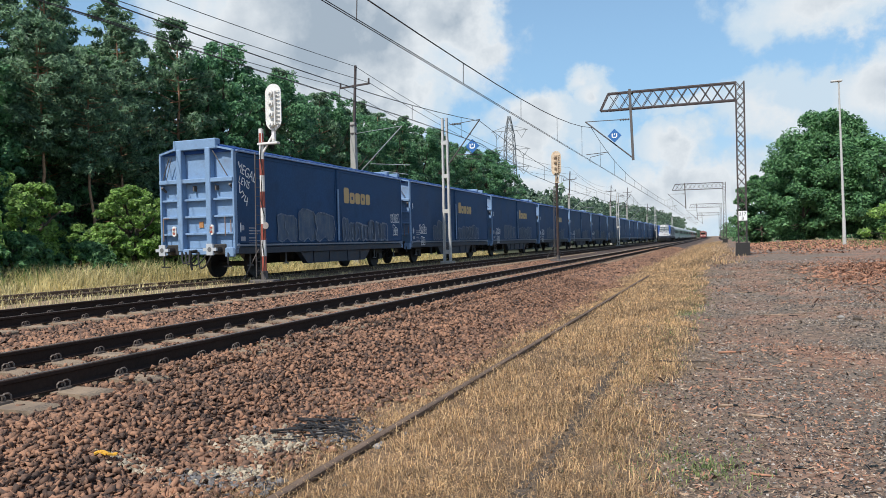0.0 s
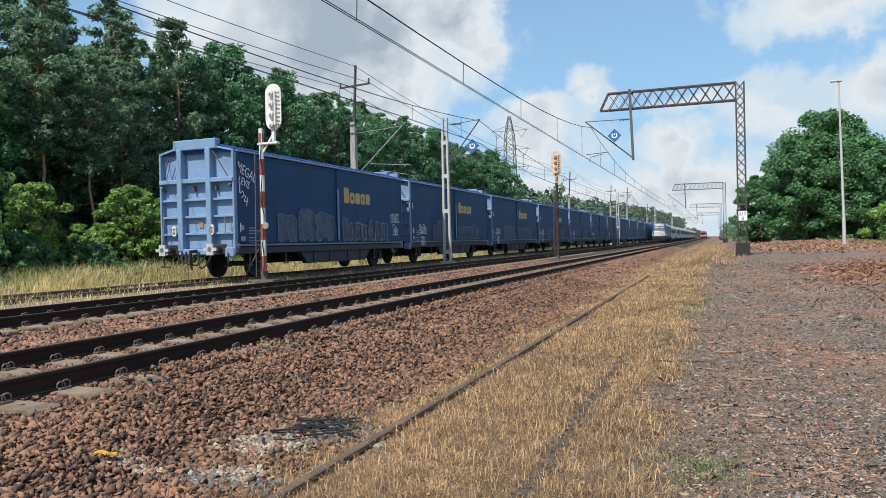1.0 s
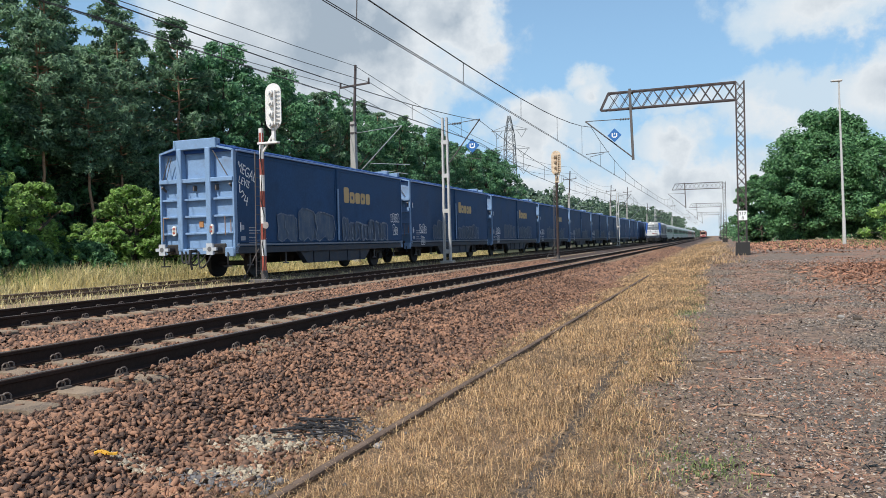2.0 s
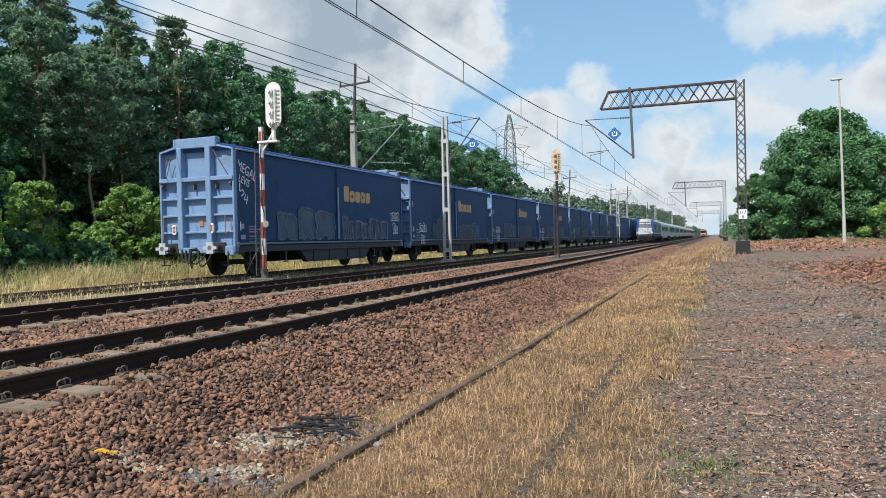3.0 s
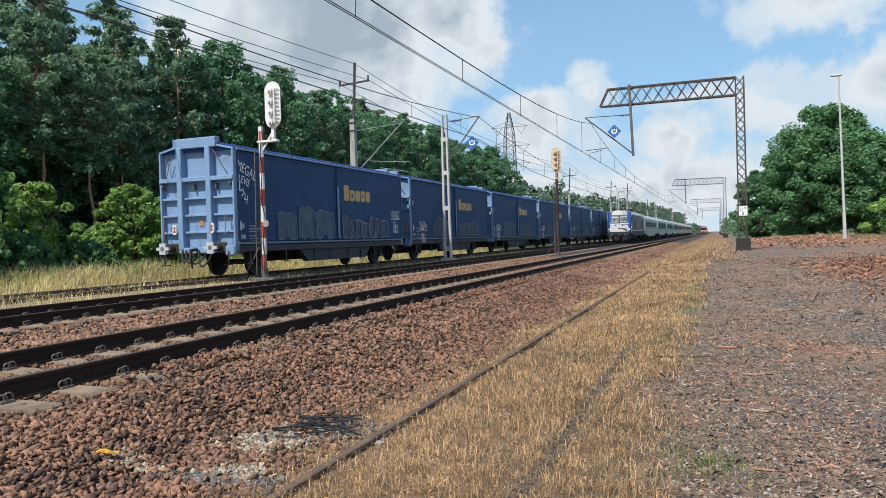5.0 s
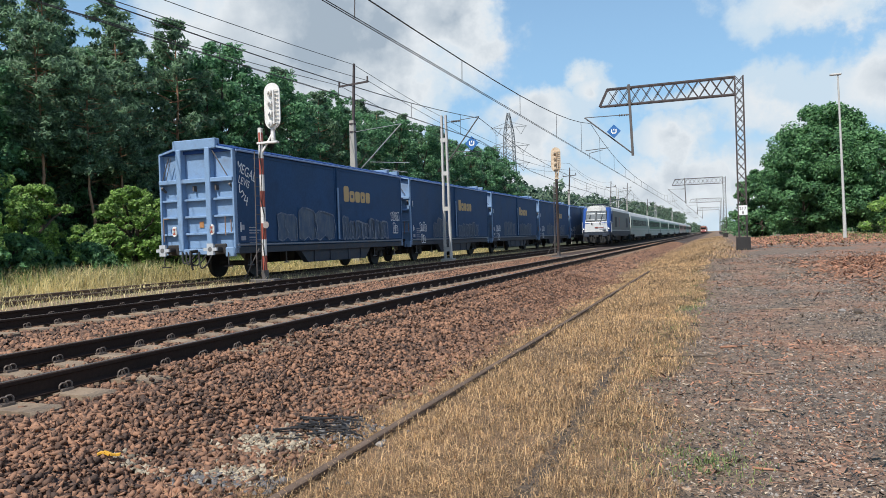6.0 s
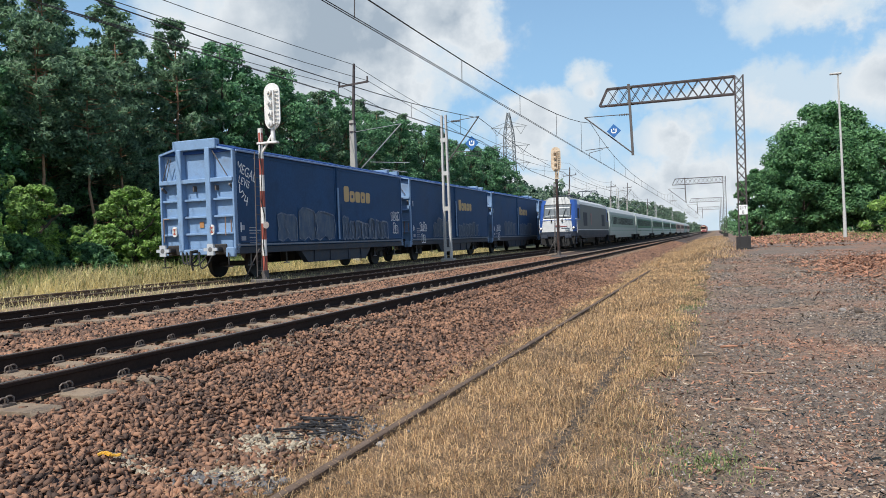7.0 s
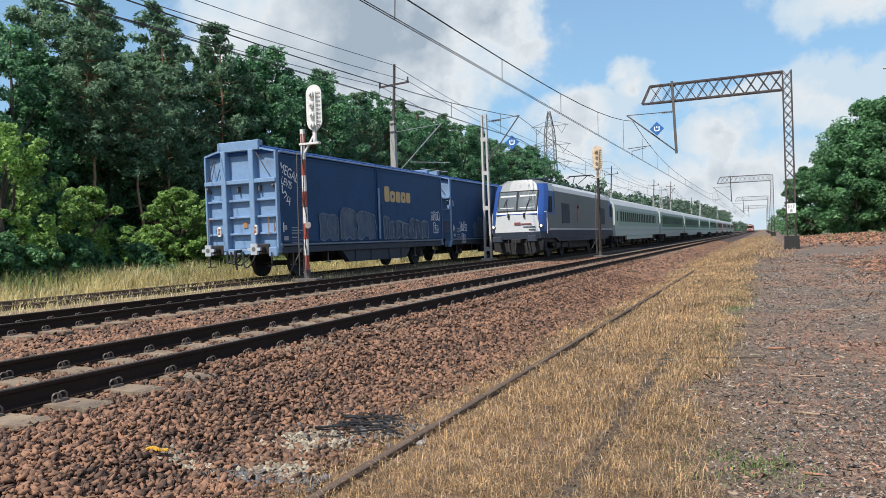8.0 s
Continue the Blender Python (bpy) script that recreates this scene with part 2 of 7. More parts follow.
def tube(bm, a, b, r0, r1=None, seg=10, index=0):
    a, b = Vector(a), Vector(b)
    v = b - a
    r = bmesh.ops.create_cone(bm, cap_ends=True, segments=seg, radius1=r0, radius2=r0 if r1 is None else r1, depth=v.length)
    m = Matrix.Translation((a + b) / 2) @ v.to_track_quat("Z", "Y").to_matrix().to_4x4()
    bmesh.ops.transform(bm, matrix=m, verts=r["verts"])
    for f in {f for q in r["verts"] for f in q.link_faces}:
        f.material_index = index
    return r["verts"]


def hose(bm, pts, r, seg=5):
    """One bent pipe through the points."""
    rings = []
    for i, p in enumerate(pts):
        d = (pts[min(i + 1, len(pts) - 1)] - pts[max(i - 1, 0)]).normalized()
        q = d.to_track_quat("Z", "Y")
        rings.append([bm.verts.new(p + q @ Vector((r * math.cos(6.2832 * k / seg), r * math.sin(6.2832 * k / seg), 0))) for k in range(seg)])
    for a, b in zip(rings, rings[1:]):
        for k in range(seg):
            bm.faces.new((a[k], a[(k + 1) % seg], b[(k + 1) % seg], b[k]))
    bm.faces.new(rings[0][::-1])
    bm.faces.new(rings[-1])


def prism(bm, outline, y0, y1, index=0, axis="Y"):
    """A closed outline in x, z drawn out along y (or in y, z along x)."""
    def at(p, q):
        return (p[0], q, p[1]) if axis == "Y" else (q, p[0], p[1])
    v0 = [bm.verts.new(at(p, y0)) for p in outline]
    v1 = [bm.verts.new(at(p, y1)) for p in outline]
    n = len(outline)
    fs = [bm.faces.new(v0[::-1]), bm.faces.new(v1)]
    for i in range(n):
        fs.append(bm.faces.new((v0[i], v0[(i + 1) % n], v1[(i + 1) % n], v1[i])))
    for f in fs:
        f.material_index = index
    bmesh.ops.recalc_face_normals(bm, faces=fs)
    return v0 + v1


def array_mesh(name, verts, faces, mat, kind="stuff", label="", category="", smooth=False):
    """One mesh of very many pieces, from numpy arrays (n, 3) and (m, 3 or 4)."""
    me = bpy.data.meshes.new(name)
    k = faces.shape[1]
    me.vertices.add(len(verts))
    me.vertices.foreach_set("co", np.asarray(verts, np.float32).ravel())
    me.loops.add(faces.size)
    me.loops.foreach_set("vertex_index", np.asarray(faces, np.int32).ravel())
    me.polygons.add(len(faces))
    me.polygons.foreach_set("loop_start", np.arange(0, faces.size, k, dtype=np.int32))
    me.polygons.foreach_set("loop_total", np.full(len(faces), k, np.int32))
    me.update(calc_edges=True)
    me.validate()
    me.materials.append(mat)
    if smooth:
        me.polygons.foreach_set("use_smooth", np.ones(len(faces), bool))
    ob = new(name, me)
    if label:
        tagged(ob, label, category, "", kind)
    return ob


def thing(name, label, category, m=None, group="", kind=""):
    e = new(name)
    e.empty_display_size = 0.2
    if m is not None:
        e.matrix_basis = m
    return tagged(e, label, category, group, kind)


rng = np.random.default_rng(7)

# ---- the lie of the land ----
RAIL_Z = 0.50          # rail heads above the ground at the camera
NEAR, FAR, SIDING = -6.28, -11.60, -15.67   # track centres


def smooth(a, b, v):
    u = np.clip((v - a) / (b - a), 0, 1)
    return u * u * (3 - 2 * u)


def ground_z(x, y):
    x, y = np.asarray(x, float), np.asarray(y, float)
    rise = 0.52 * smooth(24, 41, y) * smooth(-3.0, 0.6, x)
    left = 0.22 * smooth(-3.5, -5.0, x) + 0.10 * smooth(-17.0, -20.0, x)
    mound = 0.55 * np.exp(-((x - 6.2) / 2.2) ** 2 - ((y - 27) / 3.6) ** 2) + 0.35 * np.exp(-((x - 9) / 6) ** 2 - ((y - 75) / 9) ** 2)
    dips = 0.025 * np.sin(1.7 * x + 0.6 * y) * np.sin(0.9 * y - 0.5 * x) * smooth(-3.2, -1.5, x)
    return rise + left + mound + dips


def ballast_z(x, y):
    """Top of the stone bed: shoulder up from the old siding, flat under the tracks."""
    x, y = np.asarray(x, float), np.asarray(y, float)
    edge = -3.05 + 0.22 * np.sin(0.8 * y) + 0.12 * np.sin(2.3 * y + 1)
    up = smooth(edge, -4.75, x)
    down = smooth(-18.1, -17.2, x)
    return -0.08 + 0.345 * up * down - 0.05 * np.exp(-((x + 9.0) / 0.9) ** 2) + 0.3 * (1 - down) * smooth(-15, -18, x) * 0.6


def grid_sheet(name, xs, ys, height, mat, label, category):
    X, Y = np.meshgrid(xs, ys, indexing="ij")
    Z = height(X, Y)
    v = np.stack([X, Y, Z], -1).reshape(-1, 3)
    nx, ny = len(xs), len(ys)
    i, j = np.meshgrid(np.arange(nx - 1), np.arange(ny - 1), indexing="ij")
    a = (i * ny + j).ravel()
    f = np.stack([a, a + ny, a + ny + 1, a + 1], 1)
    return array_mesh(name, v, f, mat, "structure", label, category, smooth=True)


def ground_material():
    m = material("dry_earth_and_grass", (0.15, 0.115, 0.085), rough=0.95, vary=0.85, scale=7.0, fine=55, bump=1.0, coords="World")
    nt = m.node_tree
    N, L = nt.nodes.new, nt.links.new
    b = nt.nodes["Principled BSDF"]
    base = b.inputs["Base Color"].links[0].from_socket
    pos = N("ShaderNodeNewGeometry").outputs["Position"]
    sep = N("ShaderNodeSeparateXYZ")
    L(pos, sep.inputs[0])
    nz = N("ShaderNodeTexNoise")
    nz.inputs["Scale"].default_value = 0.9
    nz.inputs["Detail"].default_value = 6
    L(pos, nz.inputs["Vector"])
    ma = N("ShaderNodeMath")
    ma.operation = "MULTIPLY_ADD"
    L(nz.outputs["Fac"], ma.inputs[0])
    ma.inputs[1].default_value = 1.6
    L(sep.outputs["X"], ma.inputs[2])
    mr = N("ShaderNodeMapRange")
    mr.inputs["From Min"].default_value = -30
    mr.inputs["From Max"].default_value = 30
    L(ma.outputs[0], mr.inputs["Value"])
    ramp = N("ShaderNodeValToRGB")
    cr = ramp.color_ramp
    cr.elements[0].position = 0.20
    cr.elements[0].color = (0.045, 0.05, 0.022, 1)
    cr.elements[1].position = 0.92
    cr.elements[1].color = (0.15, 0.15, 0.06, 1)
    for p, c in ((0.245, (0.17, 0.15, 0.07)), (0.30, (0.23, 0.185, 0.12)), (0.45, (0.17, 0.115, 0.078)), (0.47, (0.185, 0.115, 0.062)), (0.500, (0.18, 0.12, 0.07)), (0.516, (0.150, 0.117, 0.088)), (0.60, (0.155, 0.124, 0.096)), (0.70, (0.16, 0.12, 0.09)), (0.78, (0.16, 0.155, 0.065))):
        e = cr.elements.new(p)
        e.color = (*c, 1)
    L(mr.outputs[0], ramp.inputs[0])
    # reddish bark mulch in patches on the bare yard
    n4 = N("ShaderNodeTexNoise")
    n4.inputs["Scale"].default_value = 0.55
    n4.inputs["Detail"].default_value = 5
    L(pos, n4.inputs["Vector"])
    r4 = N("ShaderNodeMapRange")
    r4.inputs["From Min"].default_value = 0.46
    r4.inputs["From Max"].default_value = 0.62
    L(n4.outputs["Fac"], r4.inputs["Value"])
    gx = N("ShaderNodeMapRange")
    gx.inputs["From Min"].default_value = -0.6
    gx.inputs["From Max"].default_value = 0.8
    L(sep.outputs["X"], gx.inputs["Value"])
    mm = N("ShaderNodeMath")
    mm.operation = "MULTIPLY"
    L(r4.outputs[0], mm.inputs[0])
    L(gx.outputs[0], mm.inputs[1])
    mx = N("ShaderNodeMix")
    mx.data_type = "RGBA"
    L(mm.outputs[0], mx.inputs["Factor"])
    L(ramp.outputs[0], mx.inputs["A"])
    mx.inputs["B"].default_value = (0.25, 0.138, 0.09, 1)
    ml = N("ShaderNodeMix")
    ml.data_type = "RGBA"
    ml.blend_type = "MULTIPLY"
    ml.inputs["Factor"].default_value = 1.0
    L(mx.outputs["Result"], ml.inputs["A"])
    sc = N("ShaderNodeMix")
    sc.data_type = "RGBA"
    sc.blend_type = "DIVIDE"
    sc.inputs["Factor"].default_value = 1.0
    L(base, sc.inputs["A"])
    sc.inputs["B"].default_value = (0.15, 0.115, 0.085, 1)
    L(sc.outputs["Result"], ml.inputs["B"])
    L(ml.outputs["Result"], b.inputs["Base Color"])
    return m


GROUND = ground_material()
# bed colour far darker than the stones: the shade in their gaps is painted in
BALLAST_GAP_SHADE = material("red_brown_ballast_gap_shade", (0.055, 0.032, 0.022), rough=0.95, vary=0.55, scale=9, fine=26, bump=1.0, coords="World", stain=((0.10, 0.085, 0.075), 0.5, 0.5, 0.7))
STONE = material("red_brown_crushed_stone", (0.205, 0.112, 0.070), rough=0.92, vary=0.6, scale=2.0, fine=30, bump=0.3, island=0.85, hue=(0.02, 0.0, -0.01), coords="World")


def steps(*runs):
    out = []
    for a, b, n in runs:
        out += list(np.linspace(a, b, n, endpoint=False))
    return np.array(out + [runs[-1][1]])


grid_sheet("ground", steps((-2500, -400, 6), (-400, -40, 20), (-40, -3.6, 40), (-3.6, 6, 60), (6, 20, 30), (20, 60, 20), (60, 400, 12), (400, 2500, 6)),
           steps((-300, -10, 10), (-10, 2, 12), (2, 20, 80), (20, 60, 60), (60, 140, 40), (140, 500, 20), (500, 4000, 12)),
           ground_z, GROUND, "dry brown earth with straw-coloured grass and bark litter", "ground")
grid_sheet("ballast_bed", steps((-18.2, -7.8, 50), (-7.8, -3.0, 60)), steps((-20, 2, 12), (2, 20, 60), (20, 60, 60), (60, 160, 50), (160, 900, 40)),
           ballast_z, BALLAST_GAP_SHADE, "bed of red-brown crushed stone under the railway tracks, darkened as shaded gaps", "ballast")


SAND = material("sandy_siding_soil", (0.27, 0.19, 0.115), rough=0.95, vary=0.5, scale=3.0, fine=30, bump=0.8, coords="World", stain=((0.13, 0.10, 0.07), 0.9, 0.5, 0.7))
grid_sheet("siding_bed", steps((-18.15, -13.3, 24)), steps((-20, 2, 8), (2, 30, 70), (30, 80, 50), (80, 300, 30)),
           lambda x, y: ballast_z(x, y) + 0.12 + 0.012 * np.sin(3.1 * x + 1.7 * y) - 0.2 * smooth(-13.9, -13.3, x), SAND, "sandy soil and old ballast of the siding", "ground")


# ---- tracks ----
def rail_outline(h=0.172, head=0.072, foot=0.15):
    return [(-foot / 2, 0), (foot / 2, 0), (foot / 2, 0.012), (0.012, 0.035), (0.009, h - 0.05), (head / 2, h - 0.036), (head / 2, h - 0.008), (head / 2 - 0.012, h),
            (-head / 2 + 0.012, h), (-head / 2, h - 0.008), (-head / 2, h - 0.036), (-0.009, h - 0.05), (-0.012, 0.035), (-foot / 2, 0.012)]


def rail_mesh(bm, y0, y1):
    prism(bm, rail_outline(), y0, y1)
    bm.faces.ensure_lookup_table()
    for f in bm.faces:
        if f.normal.z > 0.9 and f.calc_center_median().z > 0.15:
            f.material_index = 1


def sleeper_mesh(bm):
    prism(bm, [(-1.30, 0.0), (1.30, 0.0), (1.30, 0.17), (1.27, 0.19), (0.45, 0.19), (0.35, 0.165), (-0.35, 0.165), (-0.45, 0.19), (-1.27, 0.19), (-1.30, 0.17)], -0.14, 0.14)


def ring(bm, cx, cy, cz, r, wire, a0, a1, n=6):
    """A bent spring bar in the plane across the rail."""
    pts = [Vector((cx + 0.012 * math.cos(a), cy + r * math.cos(a), cz + r * math.sin(a))) for a in np.linspace(a0, a1, n)]
    for p, q in zip(pts, pts[1:]):
        tube(bm, p, q, wire, seg=4)


def clip_mesh(bm):
    ring(bm, 0.02, -0.035, 0.035, 0.042, 0.010, -0.5, 3.6)
    ring(bm, 0.0, 0.045, 0.040, 0.042, 0.010, -0.5, 3.6)
    box(bm, -0.03, 0.05, -0.07, 0.08, -0.02, 0.014, 0.004)


def make_track(name, cx, y0, y1, sleepers, clips, label, pitch=0.6, phase=0.0, steel=None):
    t = thing(name, label, "railway track", pose(cx, 0, RAIL_Z - 0.172), kind="structure")
    for s in (-1, 1):
        bm = bmesh.new()
        rail_mesh(bm, y0, y1)
        r = part("rail", bm, steel or [RAIL_SIDE, RAIL_HEAD], t)
        r.matrix_basis = pose(s * 0.7535, 0, 0)
    bm = bmesh.new()
    sleeper_mesh(bm)
    first = part("sleeper", bm, CONCRETE, t)
    bm = bmesh.new()
    clip_mesh(bm)
    bmesh.ops.scale(bm, vec=(0.85, 0.85, 0.85), verts=bm.verts[:])
    cl = part("rail_clip", bm, BLACK_CLIP, first)
    cl.matrix_basis = pose(0.7535 + 0.075, 0, 0.2)
    rs = random.Random(3)
    for i in range(sleepers):
        y = 1.2 + phase + i * pitch
        s = first if i == 0 else share(first, "sleeper", Matrix(), t)
        s.matrix_basis = pose(rs.uniform(-0.03, 0.03), y + rs.uniform(-0.02, 0.02), -0.196 + rs.uniform(-0.006, 0.002), 0, 0, rs.uniform(-0.7, 0.7))
        if i < clips:
            for side, flip in ((0.7535 + 0.075, 0), (-0.7535 + 0.075, 0), (0.7535 - 0.075, 180)):
                if i == 0 and side > 0.8:
                    continue
                if flip and i > clips * 0.4:
                    continue
                share(cl, "rail_clip", pose(side, 0, 0.2, 0, 0, flip), s)
    return t


BLACK_CLIP = material("rusty_spring_clip", (0.15, 0.12, 0.10), rough=0.6, metal=0.3, vary=0.3, scale=9, fine=60, bump=0.1)
make_track("railway_track", NEAR, -15, 900, 110, 80, "running line of rust-brown rails on concrete sleepers in stone")
make_track("railway_track", FAR, -15, 900, 110, 60, "second running line of dark rails on concrete sleepers", phase=0.3)
make_track("railway_track", SIDING, -15, 500, 60, 0, "overgrown siding track under the blue freight wagons", phase=0.1, steel=[OLD_RAIL, OLD_RAIL])


def old_siding():
    """Rails of a lifted siding that lie sunk in the dry grass."""
    t = thing("disused_track", "rusted rails sunk in dry straw-coloured grass", "railway track", kind="structure")
    for x, z, y0, y1 in ((-2.50, -0.100, 1.5, 30.0), (-1.14, -0.178, 1.5, 12.0)):
        bm = bmesh.new()
        prism(bm, rail_outline(0.16, 0.07, 0.13), y0, y1)
        r = part("rail", bm, OLD_RAIL, t)
        r.matrix_basis = pose(x, 0, z)


old_siding()


# ---- freight wagons ----
WALL_Z, CROWN_Z, ROOF_Z, BODY = 4.14, 4.53, 4.36, 13.05


def text_mesh(name, words, size, mat, parent, m, spacing=1.0):
    c = bpy.data.curves.new(name, "FONT")
    c.body, c.size, c.extrude, c.space_character = words, size, 0.002, spacing
    o = new(name, c)
    me = bpy.data.meshes.new_from_object(o.evaluated_get(bpy.context.evaluated_depsgraph_get()))
    bpy.data.objects.remove(o)
    me.name = name
    me.materials.append(mat)
    ob = new(name, me)
    ob.parent = parent
    ob.matrix_basis = m
    return ob


def side_plane(x, y, z, tilt=0):
    """Pose on a wall that faces +x: its own x runs along +y, its own y up."""
    return Matrix.Translation((x, y, z)) @ Matrix(((0, 0, 1, 0), (1, 0, 0, 0), (0, 1, 0, 0), (0, 0, 0, 1))) @ pose(0, 0, 0, 0, 0, tilt)


def strokes(bm, lines, width, depth=0.004):
    """Brush strokes in the x, y plane: each a list of points."""
    for pts in lines:
        for (ax, ay), (bx, by) in zip(pts, pts[1:]):
            depth += 0.0008
            d = Vector((bx - ax, by - ay))
            if d.length < 1e-4:
                continue
            nrm = Vector((-d.y, d.x)).normalized() * width / 2
            e = d.normalized() * width * 0.3
            q = [(ax - e.x + nrm.x, ay - e.y + nrm.y), (ax - e.x - nrm.x, ay - e.y - nrm.y), (bx + e.x - nrm.x, by + e.y - nrm.y), (bx + e.x + nrm.x, by + e.y + nrm.y)]
            bm.faces.new([bm.verts.new((u, v, depth)) for u, v in q])


def wheelset(parent, y, r=0.46, gauge=0.75, mat=None, name="wheelset"):
    bm = bmesh.new()
    for s in (-1, 1):
        tube(bm, (s * gauge - 0.065, 0, 0), (s * gauge + 0.065, 0, 0), r, seg=24)
        tube(bm, (s * gauge - 0.085, 0, 0), (s * gauge - 0.055 * s, 0, 0), r + 0.02, seg=24)
        tube(bm, (s * gauge + 0.05 * s, 0, 0), (s * (gauge + 0.30), 0, 0), 0.11, seg=12)
    tube(bm, (-gauge, 0, 0), (gauge, 0, 0), 0.09, seg=10)
    w = part(name, bm, mat or BLACK_STEEL, parent)
    w.matrix_basis = pose(0, y, r)
    return w


def wagon():
    w = thing("freight_wagon", "navy-blue sliding-wall freight wagon standing on a siding", "freight wagon", group="row of blue freight wagons")
    hw = 1.47
    # body core: floor, end walls and roof slopes
    bm = bmesh.new()
    prism(bm, [(-hw + 0.08, 1.0), (hw - 0.08, 1.0), (hw - 0.08, WALL_Z - 0.03), (-hw + 0.08, WALL_Z - 0.03)], 0.24, BODY - 0.24)
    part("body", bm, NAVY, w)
    bm = bmesh.new()
    prism(bm, [(-hw - 0.02, WALL_Z - 0.06), (hw + 0.02, WALL_Z - 0.06), (hw + 0.02, WALL_Z + 0.02), (1.0, ROOF_Z - 0.07), (0.8, ROOF_Z), (-0.8, ROOF_Z), (-1.0, ROOF_Z - 0.07), (-hw - 0.02, WALL_Z + 0.02)], 0.10, BODY - 0.10)
    roof = part("roof", bm, ROOF_BLUE, w, "darker glossy blue ridged roof")
    rib = None
    for y in np.arange(0.9, BODY - 0.5, 1.62):
        if rib is None:
            bm = bmesh.new()
            prism(bm, [(hw + 0.012, WALL_Z + 0.035), (1.01, ROOF_Z - 0.055), (0.81, ROOF_Z + 0.018), (-0.81, ROOF_Z + 0.018), (-0.81, ROOF_Z), (0.8, ROOF_Z), (0.99, ROOF_Z - 0.08), (hw, WALL_Z)], 0, 0.05)
            rib = part("roof_rib", bm, ROOF_BLUE, roof)
            rib.matrix_basis = pose(0, y, 0)
        else:
            share(rib, "roof_rib", pose(0, y, 0), roof)
    bm = bmesh.new()
    box(bm, hw + 0.021, hw + 0.075, 0.12, BODY - 0.12, WALL_Z - 0.075, WALL_Z - 0.015, 0.01)
    part("gutter", bm, GUTTER, w, "pale blue gutter strip along the roof edge")
    # sliding doors, two on each side
    for s in (1, -1):
        for y0, y1, off in ((0.16, 6.56, 0.0), (6.58, BODY - 0.16, 0.035)):
            bm = bmesh.new()
            x = s * (hw - 0.06 + off)
            box(bm, min(x, x + s * 0.06), max(x, x + s * 0.06), y0, y1, 1.13, WALL_Z - 0.09, 0.012)
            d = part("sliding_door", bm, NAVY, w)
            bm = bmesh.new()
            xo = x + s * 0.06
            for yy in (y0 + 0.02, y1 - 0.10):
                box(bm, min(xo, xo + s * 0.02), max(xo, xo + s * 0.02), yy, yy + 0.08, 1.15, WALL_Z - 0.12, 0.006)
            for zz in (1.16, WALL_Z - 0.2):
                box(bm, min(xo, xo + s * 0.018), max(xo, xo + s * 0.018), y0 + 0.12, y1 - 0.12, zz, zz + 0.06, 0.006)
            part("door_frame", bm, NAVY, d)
            if s > 0:
                bm = bmesh.new()
                yb = y0 + 0.2
                if off:
                    box(bm, xo + 0.02, xo + 0.05, y0 - 0.02, y0 + 0.10, 1.2, 3.25, 0.008)
                    part("locking_bar", bm, BLUE_END, d, "pale blue upright locking bar")
                    bm = bmesh.new()
                    tube(bm, (xo + 0.07, y0 + 0.2, 1.35), (xo + 0.07, y0 + 0.2, 2.6), 0.014, seg=6)
                    part("door_handle", bm, NAVY, d)
                else:
                    tube(bm, (xo + 0.05, yb - 0.1, 2.75), (xo + 0.05, yb - 0.1, 3.02), 0.016, seg=6)
                    part("door_handle", bm, CHALK, d)
                    bm = bmesh.new()
                    tube(bm, (xo + 0.05, yb - 0.1, 1.5), (xo + 0.05, yb - 0.1, 1.8), 0.016, seg=6)
                    part("door_handle", bm, CHALK, d)
        bm = bmesh.new()
        xs = s * hw
        box(bm, min(xs - s * 0.05, xs + s * 0.05), max(xs - s * 0.05, xs + s * 0.05), 0.1, BODY - 0.1, 1.05, 1.115, 0.01)
        part("door_rail", bm, DOOR_RAIL, w, "pale scuffed lower door rail")
        bm = bmesh.new()
        box(bm, min(xs - s * 0.2, xs + s * 0.0), max(xs - s * 0.2, xs), 0.05, BODY - 0.05, 0.80, 1.02, 0.012)
        part("sole_bar", bm, FRAME_GREY, w)
        # deep trough girder between the axles, with brackets
        bm = bmesh.new()
        prism(bm, [(4.0, 0.80), (4.5, 0.36), (9.2, 0.36), (9.7, 0.80)], min(xs - s * 0.32, xs - s * 0.1), max(xs - s * 0.32, xs - s * 0.1), axis="X")
        for y in (4.9, 6.1, 7.6, 8.7):
            box(bm, min(xs - s * 0.1, xs - s * 0.06), max(xs - s * 0.1, xs - s * 0.06), y, y + 0.07, 0.38, 0.80, 0.006)
        part("side_girder", bm, FRAME_GREY, w)
        # axle guards and springs
        for y in (2.0, 11.25):
            bm = bmesh.new()
            xg = s * 1.02
            prism(bm, [(y - 0.42, 0.95), (y - 0.24, 0.34), (y - 0.14, 0.34), (y - 0.12, 0.62), (y + 0.12, 0.62), (y + 0.14, 0.34), (y + 0.24, 0.34), (y + 0.42, 0.95)], xg - 0.02, xg + 0.02, axis="X")
            box(bm, xg - 0.12, xg + 0.12, y - 0.15, y + 0.15, 0.33, 0.60, 0.02)
            for k in range(5):
                box(bm, xg - 0.06, xg + 0.06, y - 0.62 + k * 0.1, y + 0.62 - k * 0.1, 0.72 - k * 0.018, 0.736 - k * 0.018)
            part("axle_guard", bm, BLACK_STEEL, w)
    bm = bmesh.new()
    box(bm, -1.15, 1.15, 0.15, BODY - 0.15, 0.86, 1.0)
    box(bm, -0.35, 0.35, 5.2, 6.4, 0.42, 0.85, 0.05)
    tube(bm, (-0.6, 7.2, 0.62), (-0.6, 8.4, 0.62), 0.17, seg=14)
    part("underframe", bm, BLACK_STEEL, w)
